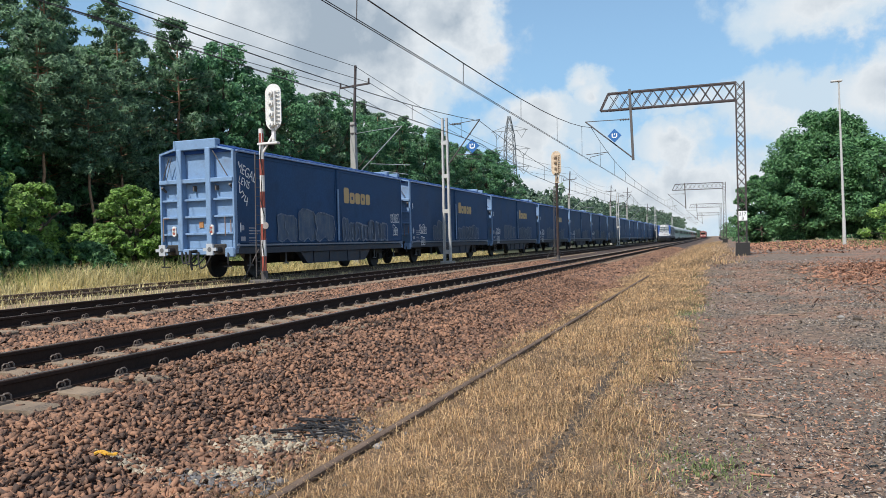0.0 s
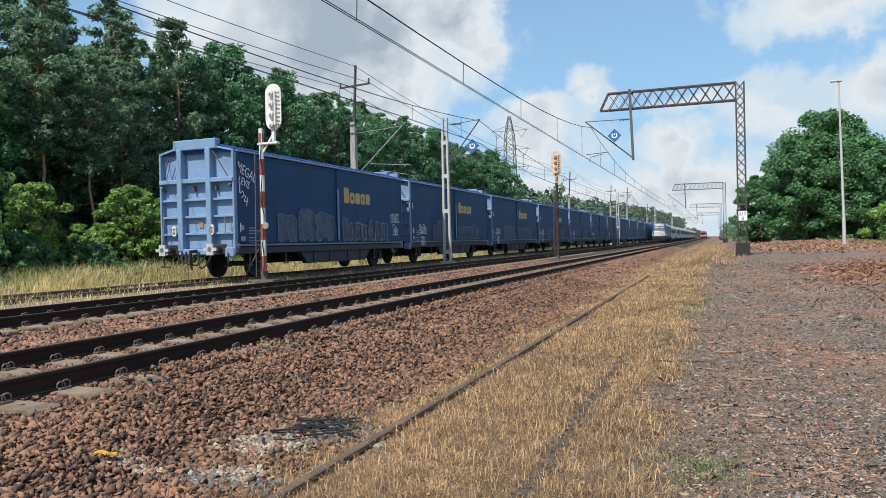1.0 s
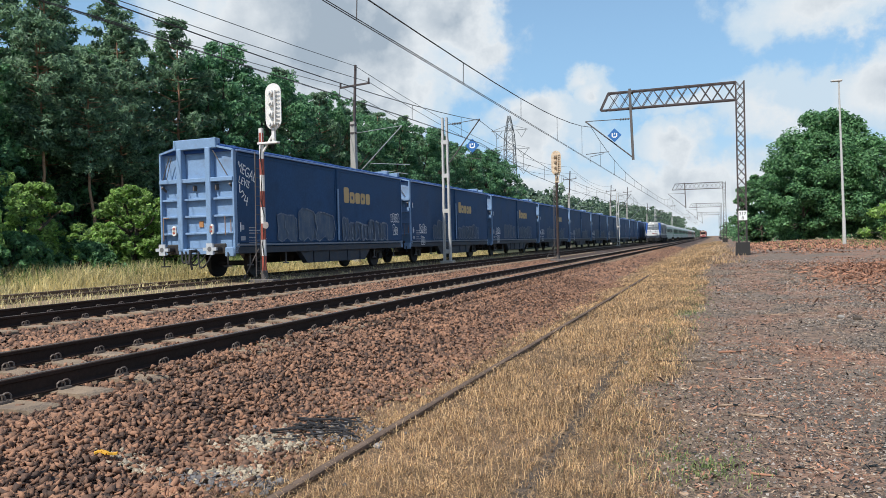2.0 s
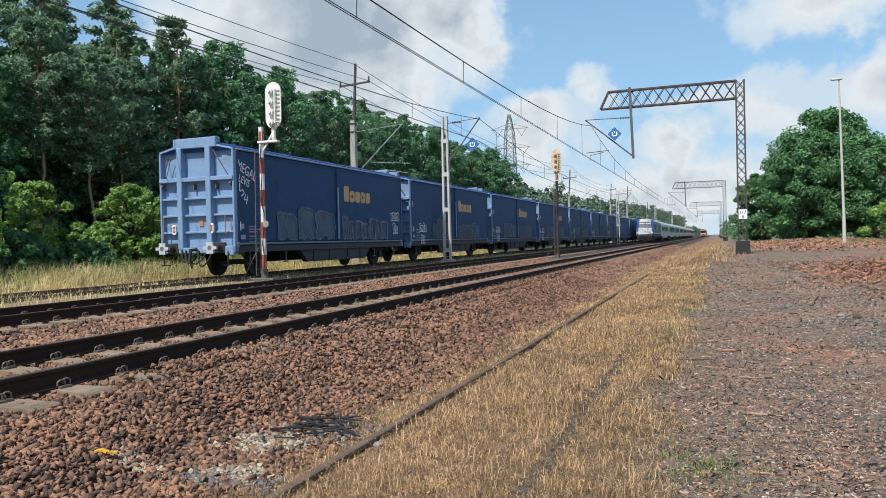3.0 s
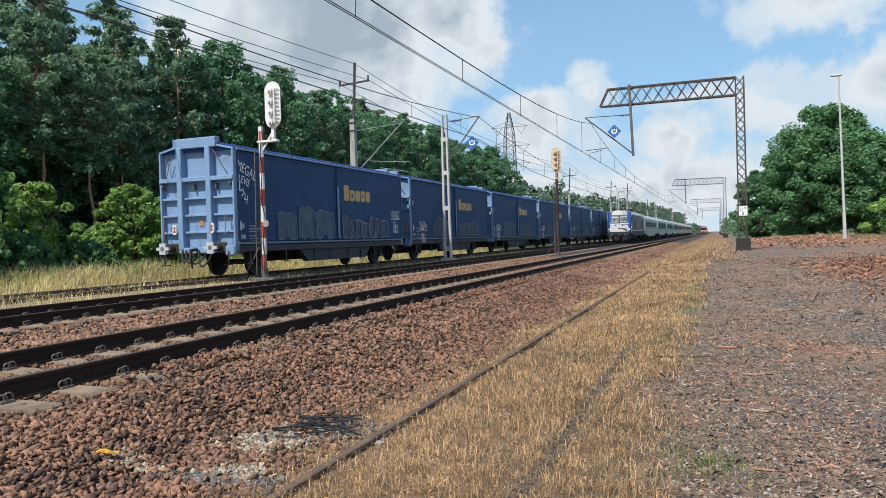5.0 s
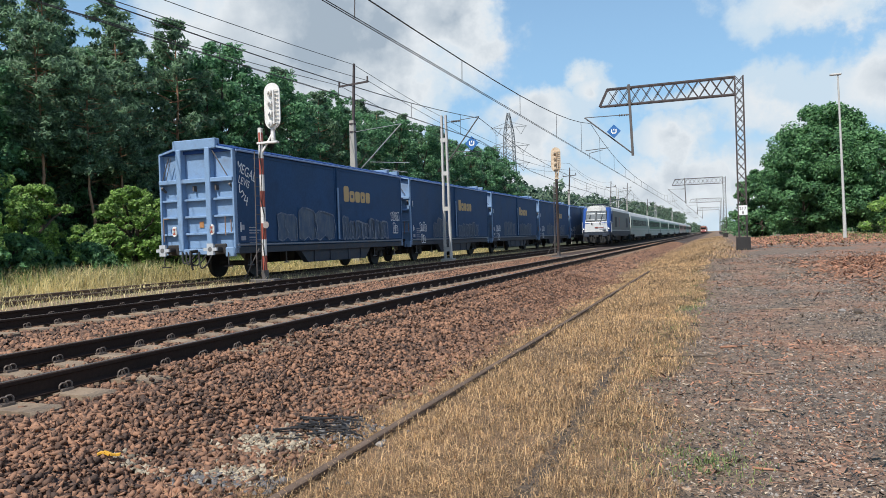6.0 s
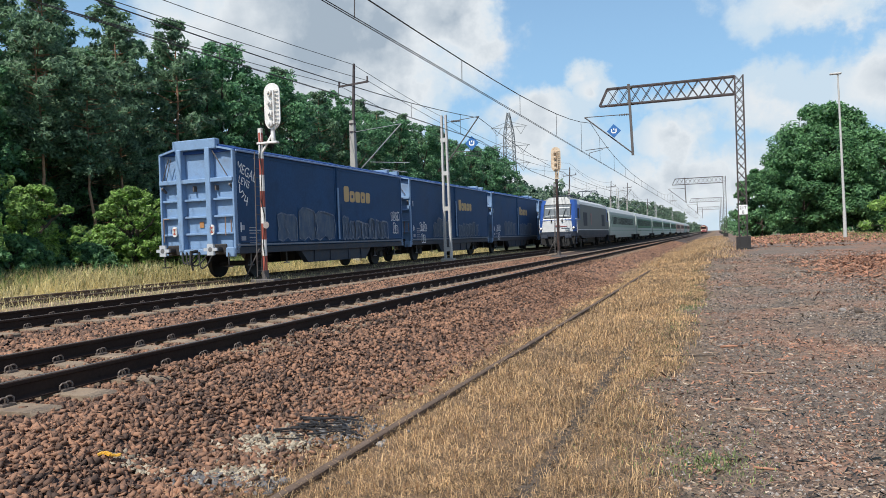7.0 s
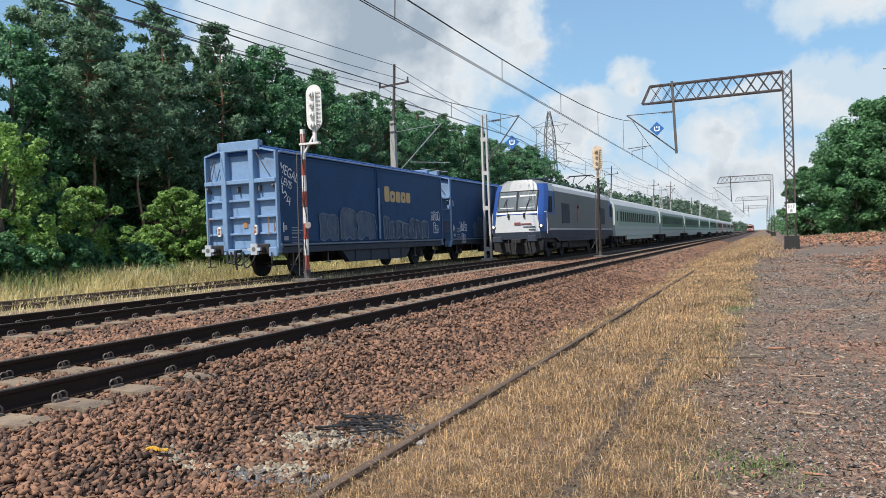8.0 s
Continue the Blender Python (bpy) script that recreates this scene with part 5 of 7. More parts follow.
            prism(bm, [(0.95, 2.35), (1.55, 2.35), (1.55, 3.18), (1.12, 3.18)], min(xx - 0.02 * sx, xx + 0.015 * sx), max(xx - 0.02 * sx, xx + 0.015 * sx), axis="X")
            part("side_window", bm, GLASS_DARK, c)
            bm = bmesh.new()
            box(bm, sx * 1.38 - 0.04, sx * 1.38 + 0.04, 0.6, 0.66, 0.35, 1.1)
            box(bm, sx * 1.38 - 0.12, sx * 1.38 + 0.12, 0.5, 0.72, 0.42, 0.46)
            part("step", bm, LOCO_DARK, c)
        bm = bmesh.new()
        tube(bm, (0, front(3.76) - 0.03, 3.76), (0, front(3.76) + 0.1, 3.78), 0.11, seg=12)
        part("top_lamp", bm, SIGN_WHITE, c)
        bm = bmesh.new()
        prism(bm, [(-1.36, 0.95), (1.36, 0.95), (1.30, 0.42), (0.75, 0.22), (-0.75, 0.22), (-1.30, 0.42)], 0.30, 0.5)
        box(bm, -0.25, 0.25, -0.12, 0.3, 0.8, 1.0, 0.02)
        beam(bm, (0, -0.1, 0.95), (0, -0.2, 0.45), 0.08)
        for x in (-0.5, 0.45, 0.6):
            beam(bm, (x, 0.2, 0.95), (x + 0.05, 0.05, 0.5), 0.04)
        part("pilot", bm, RUBBER, c)
    for s in (-1, 1):
        bm = bmesh.new()
        box(bm, s * 1.5 - 0.008, s * 1.5 + 0.008, 1.0, L - 1.0, 1.44, 1.50)
        part("white_line", bm, WHITE_LINE, e)
        bm = bmesh.new()
        box(bm, s * 1.494 - 0.008, s * 1.494 + 0.008, 1.2, L - 1.2, 1.01, 1.43)
        part("lower_panel", bm, LOCO_DARK, e, "dark grey lower side panel")
        for y in (3.6, 13.6):
            bm = bmesh.new()
            box(bm, s * 1.5 - 0.012, s * 1.5 + 0.012, y, y + 1.7, 1.8, 2.9, 0.004)
            part("vent_panel", bm, LOCO_DARK, e)
        bm = bmesh.new()
        box(bm, s * 1.5 - 0.01, s * 1.5 + 0.01, 7.2, 7.6, 1.9, 2.9)
        box(bm, s * 1.5 - 0.01, s * 1.5 + 0.01, 6.9, 7.9, 2.7, 2.85)
        part("crest", bm, MUTED_RED, e)
        bm = bmesh.new()
        prism(bm, [(2.3, 1.02), (L - 2.3, 1.02), (L - 3.0, 0.80), (3.0, 0.80)], min(s * 1.38, s * 1.46), max(s * 1.38, s * 1.46), axis="X")
        part("skirt", bm, LOCO_DARK, e)
    bm = bmesh.new()
    box(bm, -1.0, 1.0, 6.4, 12.5, 0.35, 1.0, 0.05)
    box(bm, -1.3, 1.3, 1.2, L - 1.2, 0.8, 1.02)
    part("underframe", bm, BLACK_STEEL, e)
    bogie(e, 4.5, 2.8, 0.58)
    bogie(e, L - 4.5, 2.8, 0.58)
    # roof gear
    bm = bmesh.new()
    for y in (4.2, 6.5, 9.5, 12.2, 14.8):
        box(bm, -0.6, 0.6, y, y + 1.4, 3.95, 4.08, 0.03)
    for y in np.arange(3.0, 16.5, 1.1):
        tube(bm, (0.45, y, 3.95), (0.45, y, 4.25), 0.05, seg=8)
    tube(bm, (0.45, 3.0, 4.25), (0.45, 16.0, 4.25), 0.02, seg=6)
    part("roof_gear", bm, LOCO_DARK, e)
    for y, raised in ((3.4, False), (14.6, True)):
        bm = bmesh.new()
        box(bm, -0.6, 0.6, y - 0.7, y + 0.7, 4.05, 4.12, 0.01)
        if raised:
            knee, head = (y - 1.25, 4.62), (y + 0.35, 5.24)
        else:
            knee, head = (y - 1.3, 4.2), (y + 0.4, 4.30)
        tube(bm, (0, y + 0.55, 4.1), (0, knee[0], knee[1]), 0.05, seg=8)
        for s in (-1, 1):
            tube(bm, (s * 0.2, knee[0], knee[1]), (s * 0.45, head[0], head[1]), 0.03, seg=6)
            tube(bm, (-0.8, head[0] + s * 0.16, head[1] + 0.03), (0.8, head[0] + s * 0.16, head[1] + 0.03), 0.03, seg=6)
            for q in (-1, 1):
                tube(bm, (q * 0.8, head[0] + s * 0.16, head[1] + 0.03), (q * 0.98, head[0] + s * 0.16, head[1] - 0.12), 0.025, seg=6)
        part("pantograph", bm, LOCO_DARK, e)
    return e


MUTED_RED = material("dull_red_mark", (0.26, 0.13, 0.13), rough=0.5, vary=0.1, bump=0.0)


DOME_GREY = material("cab_roof_silver", (0.19, 0.20, 0.20), rough=0.45, metal=0.2, vary=0.12, scale=1.5, fine=12, bump=0.0)


def clear_glass():
    m = material("cab_windscreen_glass", (0.10, 0.12, 0.125), rough=0.06, vary=0.1, bump=0.0, spec=0.9)
    return m


CAB_GLASS = clear_glass()


def coach(side, band, label="pale grey and green passenger coach", wins=20):
    c = thing("passenger_coach", label, "passenger coach", group="coaches of the passing train")
    L, hw = 25.9, 1.43
    out = [(-hw, 0.95), (hw, 0.95), (hw, 3.05), (hw - 0.06, 3.35), (1.05, 3.78), (0.6, 3.98), (0, 4.04), (-0.6, 3.98), (-1.05, 3.78), (-hw + 0.06, 3.35), (-hw, 3.05)]
    bm = bmesh.new()
    prism(bm, out, 0.35, L - 0.35)
    for f in bm.faces:
        q = f.calc_center_median()
        if q.z > 3.3:
            f.material_index = 1
    part("body", bm, [side, COACH_ROOF], c)
    bm = bmesh.new()
    prism(bm, [(-1.2, 1.0), (1.2, 1.0), (1.2, 3.4), (-1.2, 3.4)], 0.05, 0.35)
    prism(bm, [(-1.2, 1.0), (1.2, 1.0), (1.2, 3.4), (-1.2, 3.4)], L - 0.35, L - 0.05)
    part("gangway", bm, RUBBER, c)
    for s in (1, -1):
        x0, x1 = min(s * hw, s * (hw + 0.006)), max(s * hw, s * (hw + 0.006))
        bm = bmesh.new()
        box(bm, x0, x1, 0.36, L - 0.36, 1.75, 3.04)
        box(bm, x0, x1, 0.36, L - 0.36, 1.36, 1.43)
        part("window_band", bm, band, c, "green window band")
        xa, xb = min(s * (hw + 0.002), s * (hw + 0.016)), max(s * (hw + 0.002), s * (hw + 0.016))
        first = None
        for i in range(wins):
            y = 2.9 + i * 1.02
            if first is None:
                bm = bmesh.new()
                box(bm, xa, xb, -0.33, 0.33, 2.08, 2.86, 0.004)
                first = part("window", bm, GLASS_DARK, c)
                first.matrix_basis = pose(0, y, 0)
            else:
                share(first, "window", pose(0, y, 0), c)
        for y in (1.2, L - 1.2):
            bm = bmesh.new()
            box(bm, xa, xb, y - 0.42, y + 0.42, 1.15, 3.05, 0.004)
            d = part("door", bm, side, c)
            bm = bmesh.new()
            box(bm, min(s * (hw + 0.016), s * (hw + 0.02)), max(s * (hw + 0.016), s * (hw + 0.02)), y - 0.22, y + 0.22, 2.1, 2.85)
            part("pane", bm, GLASS_DARK, d)
        bm = bmesh.new()
        box(bm, min(s * 1.25, s * 1.40), max(s * 1.25, s * 1.40), 5.5, L - 5.5, 0.62, 0.95, 0.02)
        part("skirt", bm, side, c)
    bm = bmesh.new()
    box(bm, -1.2, 1.2, 0.5, L - 0.5, 0.85, 0.96)
    for y in (7.2, 10.5, 13.4, 16.4):
        box(bm, -1.15, 1.15, y, y + 1.7, 0.4, 0.9, 0.03)
    part("underframe", bm, BLACK_STEEL, c)
    bogie(c, 3.4, 2.5, 0.46, 1.05)
    bogie(c, L - 3.4, 2.5, 0.46, 1.05)
    return c


the_loco = loco()
first_coach = coach(COACH_GREY, COACH_PALE_GREEN, "pale grey-green passenger coach behind the locomotive")
green_coach = coach(COACH_GREY, COACH_GREEN)
cream_coach = coach(COACH_CREAM, COACH_ROSE, "cream and dull red passenger coach near the train's end")
train = [(the_loco, 0.0), (first_coach, 19.2), (green_coach, 45.6), (cream_coach, 151.2)]
wheel_refs = list(wheels)
for i in (2, 3, 4, 6, 7, 8):
    k = copy_thing(green_coach if i in (2, 3, 4, 7) else cream_coach, pose(FAR, 300, RAIL_Z))
    train.append((k, 19.2 + 26.4 * i))
    for o in k.children_recursive:
        if o.name.startswith("wheelset"):
            wheel_refs.append((o, 0.46))


def distant_train():
    """A red train that stands far down the near line."""
    r = thing("red_railcar", "distant red and cream railcar on the near line", "train", pose(NEAR, 410, RAIL_Z))
    bm = bmesh.new()
    prism(bm, [(-1.45, 0.5), (1.45, 0.5), (1.45, 3.0), (1.1, 3.75), (0, 3.95), (-1.1, 3.75), (-1.45, 3.0)], 0.0, 60.0)
    part("body", bm, TRAIN_RED, r)
    bm = bmesh.new()
    box(bm, -1.2, 1.2, -0.03, 0.0, 2.1, 3.0, 0.005)
    part("windscreen", bm, GLASS_DARK, r)
    bm = bmesh.new()
    box(bm, -1.4, 1.4, -0.025, 0.0, 1.55, 1.75, 0.005)
    box(bm, -0.9, 0.9, -0.025, 0.0, 3.2, 3.5, 0.005)
    part("cream_band", bm, CREAM, r)
    bm = bmesh.new()
    for x in (-1.0, 1.0):
        tube(bm, (x, 0.0, 1.3), (x, -0.05, 1.3), 0.16, seg=10)
    part("headlight", bm, HEADLIGHT, r)
    bm = bmesh.new()
    box(bm, -1.2, 1.2, 0.3, 59, 0.0, 0.5)
    part("bogie", bm, BLACK_STEEL, r)


distant_train()


# ---- crushed stone on the bed ----
def rock_templates(n, kind):
    """Broken stones and splinters as small shapes: hull, an angular stone; wedge, a four-sided lump; chip, an open flake."""
    out = []
    for i in range(n):
        bm = bmesh.new()
        if kind == "hull":
            d = np.array([(a, b, c) for a in (-1, 1) for b in (-1, 1) for c in (-1, 1)], float) * rng.uniform(0.3, 1.0, (8, 1)) + rng.normal(0, 0.2, (8, 3))
            d *= np.array([rng.uniform(0.9, 1.5), rng.uniform(0.55, 0.95), rng.uniform(0.28, 0.6)])
            for p in d:
                bm.verts.new(p)
            bmesh.ops.convex_hull(bm, input=bm.verts[:])
            bmesh.ops.triangulate(bm, faces=bm.faces[:])
            bm.verts.index_update()
            v = np.array([q.co[:] for q in bm.verts])
            f = np.array([[q.index for q in p.verts] for p in bm.faces], np.int32)
        else:
            v = np.array([(-1, -0.8, -0.4), (1, -0.7, -0.4), (0.9, 0.8, -0.4), (-0.9, 0.7, -0.4), (rng.uniform(-0.5, 0.5), rng.uniform(-0.4, 0.4), 0.75)]) * rng.uniform(0.7, 1.2, (5, 1))
            if kind == "wedge":
                v = np.concatenate([v, v[4:5] + np.array([(0.5, 0.25, -0.1)])])
                f = np.array([(0, 1, 4), (1, 5, 4), (1, 2, 5), (2, 3, 5), (3, 4, 5), (3, 0, 4)], np.int32)
            else:
                f = np.array([(0, 1, 4), (1, 2, 4), (2, 3, 4), (3, 0, 4)], np.int32)
        bm.free()
        out.append((v, f))
    return out


def turns(n, tilt):
    a, b, c = rng.uniform(0, 2 * np.pi, n), rng.normal(0, tilt, n), rng.normal(0, tilt, n)
    ca, sa, cb, sb, cc, sc = np.cos(a), np.sin(a), np.cos(b), np.sin(b), np.cos(c), np.sin(c)
    z, o = np.zeros(n), np.ones(n)
    A = np.array([[ca, -sa, z], [sa, ca, z], [z, z, o]]).transpose(2, 0, 1)
    B = np.array([[o, z, z], [z, cb, -sb], [z, sb, cb]]).transpose(2, 0, 1)
    C = np.array([[cc, z, sc], [z, o, z], [-sc, z, cc]]).transpose(2, 0, 1)
    return A @ B @ C


def scatter(name, pts, sizes, templates, mat, label, category, tilt=0.45, stretch=None):
    n = len(pts)
    k = rng.integers(0, len(templates), n)
    rot = turns(n, tilt)
    vs, fs, at = [], [], 0
    for i, (tv, tf) in enumerate(templates):
        w = np.nonzero(k == i)[0]
        v = tv[None] * sizes[w][:, None, None]
        if stretch is not None:
            v = v * stretch[w][:, None, :]
        v = np.einsum("nij,nkj->nki", rot[w], v) + pts[w][:, None, :]
        vs.append(v.reshape(-1, 3))
        fs.append((tf[None] + (at + np.arange(len(w)) * len(tv))[:, None, None]).reshape(-1, 3))
        at += len(w) * len(tv)
    v, faces = np.concatenate(vs), np.concatenate(fs)
    return array_mesh(name, v.reshape(-1, 3), faces, mat, "stuff", label, category)


ROCK = rock_templates(16, "hull")
CHUNK = rock_templates(10, "wedge")
FLAKE = rock_templates(10, "chip")


def rain(n, x0, x1, y0, y1, power=1.0):
    """Random places, thicker towards the camera when power is over 1."""
    x = rng.uniform(x0, x1, n)
    y = y0 + (y1 - y0) * rng.uniform(0, 1, n) ** power
    return x, y


def stones():
    # beside and within the near line
    x, y = rain(110000, -7.9, -2.7, 2.2, 26, 1.65)
    keep = rng.uniform(0, 1, len(x)) < smooth(-2.70, -3.3, x + 0.2 * np.sin(1.3 * y)) + 0.08
    # sleepers stay clear
    sl = np.abs(((y - 1.2 + 0.3) % 0.6) - 0.3) < 0.12
    on = sl & (np.abs(x - NEAR) < 1.22) & (rng.uniform(0, 1, len(x)) < 0.5)
    rail = np.abs(np.abs(x - NEAR) - 0.7535) < 0.10
    keep &= ~on & ~rail
    x, y = x[keep], y[keep]
    s = rng.uniform(0.013, 0.035, len(x))
    z = np.maximum(ballast_z(x, y), ground_z(x, y) * (x > -4)) + rng.uniform(-0.015, 0.035, len(x))
    # stones that have crept over the sleeper ends
    n = 9000
    xo, yo = NEAR + rng.uniform(0.86, 1.42, n), 5.0 + 30 * rng.uniform(0, 1, n) ** 1.3
    bay = np.round((yo - 1.2) / 0.6).astype(int)
    hide = np.abs(np.sin(bay * 12.9898) * 43758.5453) % 1.0
    keep = (np.abs(yo - 1.2 - bay * 0.6) < 0.22) & (rng.uniform(0, 1, n) < np.clip(hide * 1.3, 0.25, 1) * smooth(5.0, 6.2, yo))
    xo, yo = xo[keep], yo[keep]
    x, y, z = np.concatenate([x, xo]), np.concatenate([y, yo]), np.concatenate([z, 0.322 + rng.uniform(0.0, 0.035, len(xo))])
    s = np.concatenate([s, rng.uniform(0.018, 0.034, len(xo))])
    close = y < 7.5
    scatter("ballast_stones", np.stack([x, y, z], 1)[close], s[close], ROCK, STONE, "loose red-brown crushed stones of the track bed", "stones", 0.7)
    scatter("ballast_stones", np.stack([x, y, z], 1)[~close], s[~close] * 0.95, CHUNK, STONE, "red-brown crushed stones along the track bed", "stones", 0.7)
    x, y = rain(36000, -13.2, -7.9, 4.5, 45, 1.4)
    sl = np.abs(((y - 1.5 + 0.3) % 0.6) - 0.3) < 0.12
    keep = ~(sl & (np.abs(x - FAR) < 1.25)) & ~(np.abs(np.abs(x - FAR) - 0.7535) < 0.10)
    x, y = x[keep], y[keep]
    z = ballast_z(x, y) + rng.uniform(-0.01, 0.04, len(x))
    scatter("ballast_stones", np.stack([x, y, z], 1), rng.uniform(0.024, 0.045, len(x)), CHUNK, STONE, "crushed brown stones between the two running lines", "stones")
    x, y = rain(26000, -8.2, -2.6, 24, 95, 1.5)
    keep = ~(np.abs(np.abs(x - NEAR) - 0.7535) < 0.10) & (rng.uniform(0, 1, len(x)) < smooth(-2.7, -3.7, x) + 0.03)
    x, y = x[keep], y[keep]
    z = ballast_z(x, y) + rng.uniform(-0.01, 0.03, len(x))
    scatter("ballast_stones", np.stack([x, y, z], 1), rng.uniform(0.04, 0.075, len(x)), CHUNK, STONE, "crushed brown stones farther down the near line", "stones")


stones()


# ---- grass ----
def blades(name, x, y, z, height, width, lean, mat, label, category="grass"):
    """Bent blades, each of two tapering pieces."""
    n = len(x)
    a = rng.uniform(0, 2 * np.pi, n)
    d = np.stack([np.cos(a), np.sin(a)], 1)
    side = np.stack([-d[:, 1], d[:, 0]], 1) * (width * 0.5)[:, None]
    ln = rng.uniform(0.1, 1.0, n) * lean
    base = np.stack([x, y], 1)
    mid = base + d * (height * ln * 0.35)[:, None]
    tip = base + d * (height * ln)[:, None]
    hm, ht = z + height * 0.6, z + height * np.sqrt(np.clip(1 - (ln * 0.62) ** 2, 0.06, 1))
    v = np.empty((n, 5, 3))
    v[:, 0, :2], v[:, 0, 2] = base - side, z - 0.02
    v[:, 1, :2], v[:, 1, 2] = base + side, z - 0.02
    v[:, 2, :2], v[:, 2, 2] = mid + side * 0.8, hm
    v[:, 3, :2], v[:, 3, 2] = mid - side * 0.8, hm
    v[:, 4, :2], v[:, 4, 2] = tip, ht
    i = (np.arange(n) * 5)[:, None]
    tris = np.concatenate([i + np.array([[0, 1, 2]]), i + np.array([[0, 2, 3]]), i + np.array([[3, 2, 4]])], 0)
    return array_mesh(name, v.reshape(-1, 3), tris, mat, "stuff", label, category)


STRAW = leaf_material("dry_straw", (0.51, 0.345, 0.185), vary=0.7, hue=(0.02, 0.0, -0.02), through_light=0.3)
STRAW_BROWN = leaf_material("dead_brown_grass", (0.33, 0.20, 0.105), vary=0.6, hue=(0.02, 0.0, -0.01), through_light=0.25)
STRAW_PALE = leaf_material("pale_tall_straw", (0.66, 0.57, 0.30), vary=0.4, hue=(0.02, 0.0, -0.02), through_light=0.45)
GRASS_GREEN = leaf_material("fresh_grass", (0.22, 0.29, 0.10), vary=0.45, hue=(0.05, 0.0, 0.0), through_light=0.35)


def wave(x, y, s):
    return np.array([noise.noise((a * s, b * s, 3.7)) for a, b in zip(x, y)])


def grass():
    def cover(x, y):
        p = (0.35 * smooth(-3.6, -3.1, x) + 0.65 * smooth(-3.0, -2.6, x)) * smooth(-0.2, -0.75, x + 0.22 * np.sin(0.9 * y + 1) + 0.15 * np.sin(2.7 * y))
        ruts = 1 - 0.9 * np.exp(-((x + 1.14) / 0.075) ** 2) * smooth(16, 7, y) - 0.75 * np.exp(-((x + 2.45) / 0.075) ** 2)
        return p * ruts
    for n, mat, h0, h1, wide, lean, label in ((230000, STRAW, 0.03, 0.105, 0.0026, 2.4, "short dry straw-coloured grass over the sunken rails"), (125000, STRAW_BROWN, 0.015, 0.06, 0.0034, 2.6, "matted brown dead grass between the sunken rails")):
        x, y = rain(n, -3.6, -0.25, 1.8, 60, 2.4)
        pat = 0.62 + 0.8 * wave(x, y, 1.1) + 0.8 * wave(x, y, 4.0)
        keep = rng.uniform(0, 1, len(x)) < cover(x, y) * np.clip(pat, 0.3, 1)
        x, y = x[keep], y[keep]
        h = rng.uniform(h0, h1, len(x)) * (1 + 0.5 * wave(x, y, 0.6)) * (0.6 + 0.4 * smooth(-3.3, -2.3, x))
        blades("dry_grass", x, y, np.maximum(ground_z(x, y), ballast_z(x, y)), h, wide + 0.0007 * np.clip(y - 3, 0, 25), lean, mat, label)
    # seed heads and husks caught in the grass
    x, y = rain(36000, -3.3, -0.35, 2.0, 22, 2.0)
    keep = rng.uniform(0, 1, len(x)) < cover(x, y)
    x, y = x[keep], y[keep]
    k = len(x)
    st = np.stack([rng.uniform(1.2, 3.0, k), rng.uniform(0.5, 0.9, k), np.full(k, 0.7)], 1)
    scatter("seed_heads", np.stack([x, y, ground_z(x, y) + rng.uniform(0.015, 0.085, k)], 1), rng.uniform(0.0018, 0.0042, k) * (1 + 0.05 * y), FLAKE, STRAW, "dry golden seed heads in the grass", "grass", 1.2, st)
    # green tinge along the edge of the yard
    x, y = rain(130000, -1.3, 0.35, 2.5, 34, 1.7)
    spots = np.exp(-((x + 0.15) / 0.33) ** 2 - ((y - 5.2) / 0.42) ** 2) + 0.55 * np.exp(-((x + 0.62) / 0.28) ** 2 - ((y - 17) / 4) ** 2) + 0.16 * np.exp(-((x + 0.8) / 0.25) ** 2 - ((y - 11) / 6) ** 2) + 0.35 * np.exp(-((x + 0.75) / 0.15) ** 2 - ((y - 9.5) / 0.9) ** 2) + 0.22 * np.exp(-((x + 0.85) / 0.3) ** 2 - ((y - 26) / 8) ** 2)
    keep = rng.uniform(0, 1, len(x)) < spots * (0.5 + wave(x, y, 3))
    x, y = x[keep], y[keep]
    blades("green_grass", x, y, ground_z(x, y), rng.uniform(0.012, 0.042, len(x)), 0.0035 + 0.0006 * y, 1.5, GRASS_GREEN, "patches of fresh green grass at the yard's edge")
    # tall grass in front of the wood
    x, y = rain(52000, -21.5, -17.35, 9, 60, 1.3)
    front = smooth(-17.2, -18.1, x)
    keep = rng.uniform(0, 1, len(x)) < front
    x, y = x[keep], y[keep]
    h = rng.uniform(0.35, 0.95, len(x)) * (0.8 + 0.5 * wave(x, y, 0.5)) * (0.45 + 0.55 * smooth(-17.3, -18.6, x))
    blades("tall_grass", x, y, ground_z(x, y), h, np.full(len(x), 0.022), 1.1, STRAW_PALE, "tall pale seeding grass before the wood")
    x, y = rain(22000, -24.5, -18.6, 9, 60, 1.3)
    blades("meadow_grass", x, y, ground_z(x, y), rng.uniform(0.3, 1.0, len(x)), np.full(len(x), 0.03), 0.8, GRASS_GREEN, "green undergrowth at the foot of the wood")
    # strip of thin grass beside the far yard and along the lines
    x, y = rain(26000, -4.5, 3.0, 34, 140, 1.5)
    keep = rng.uniform(0, 1, len(x)) < smooth(1.6, 0.2, x) * smooth(-4.2, -2.6, x)
    x, y = x[keep], y[keep]
    blades("dry_grass", x, y, ground_z(x, y), rng.uniform(0.05, 0.17, len(x)), np.full(len(x), 0.02), 1.4, STRAW, "dry grass strip between line and yard")
    x, y = rain(9000, 3.5, 30, 52, 100, 1.0)
    keep = rng.uniform(0, 1, len(x)) < 0.2 + 0.8 * smooth(8, 12, x)
    x, y = x[keep], y[keep]
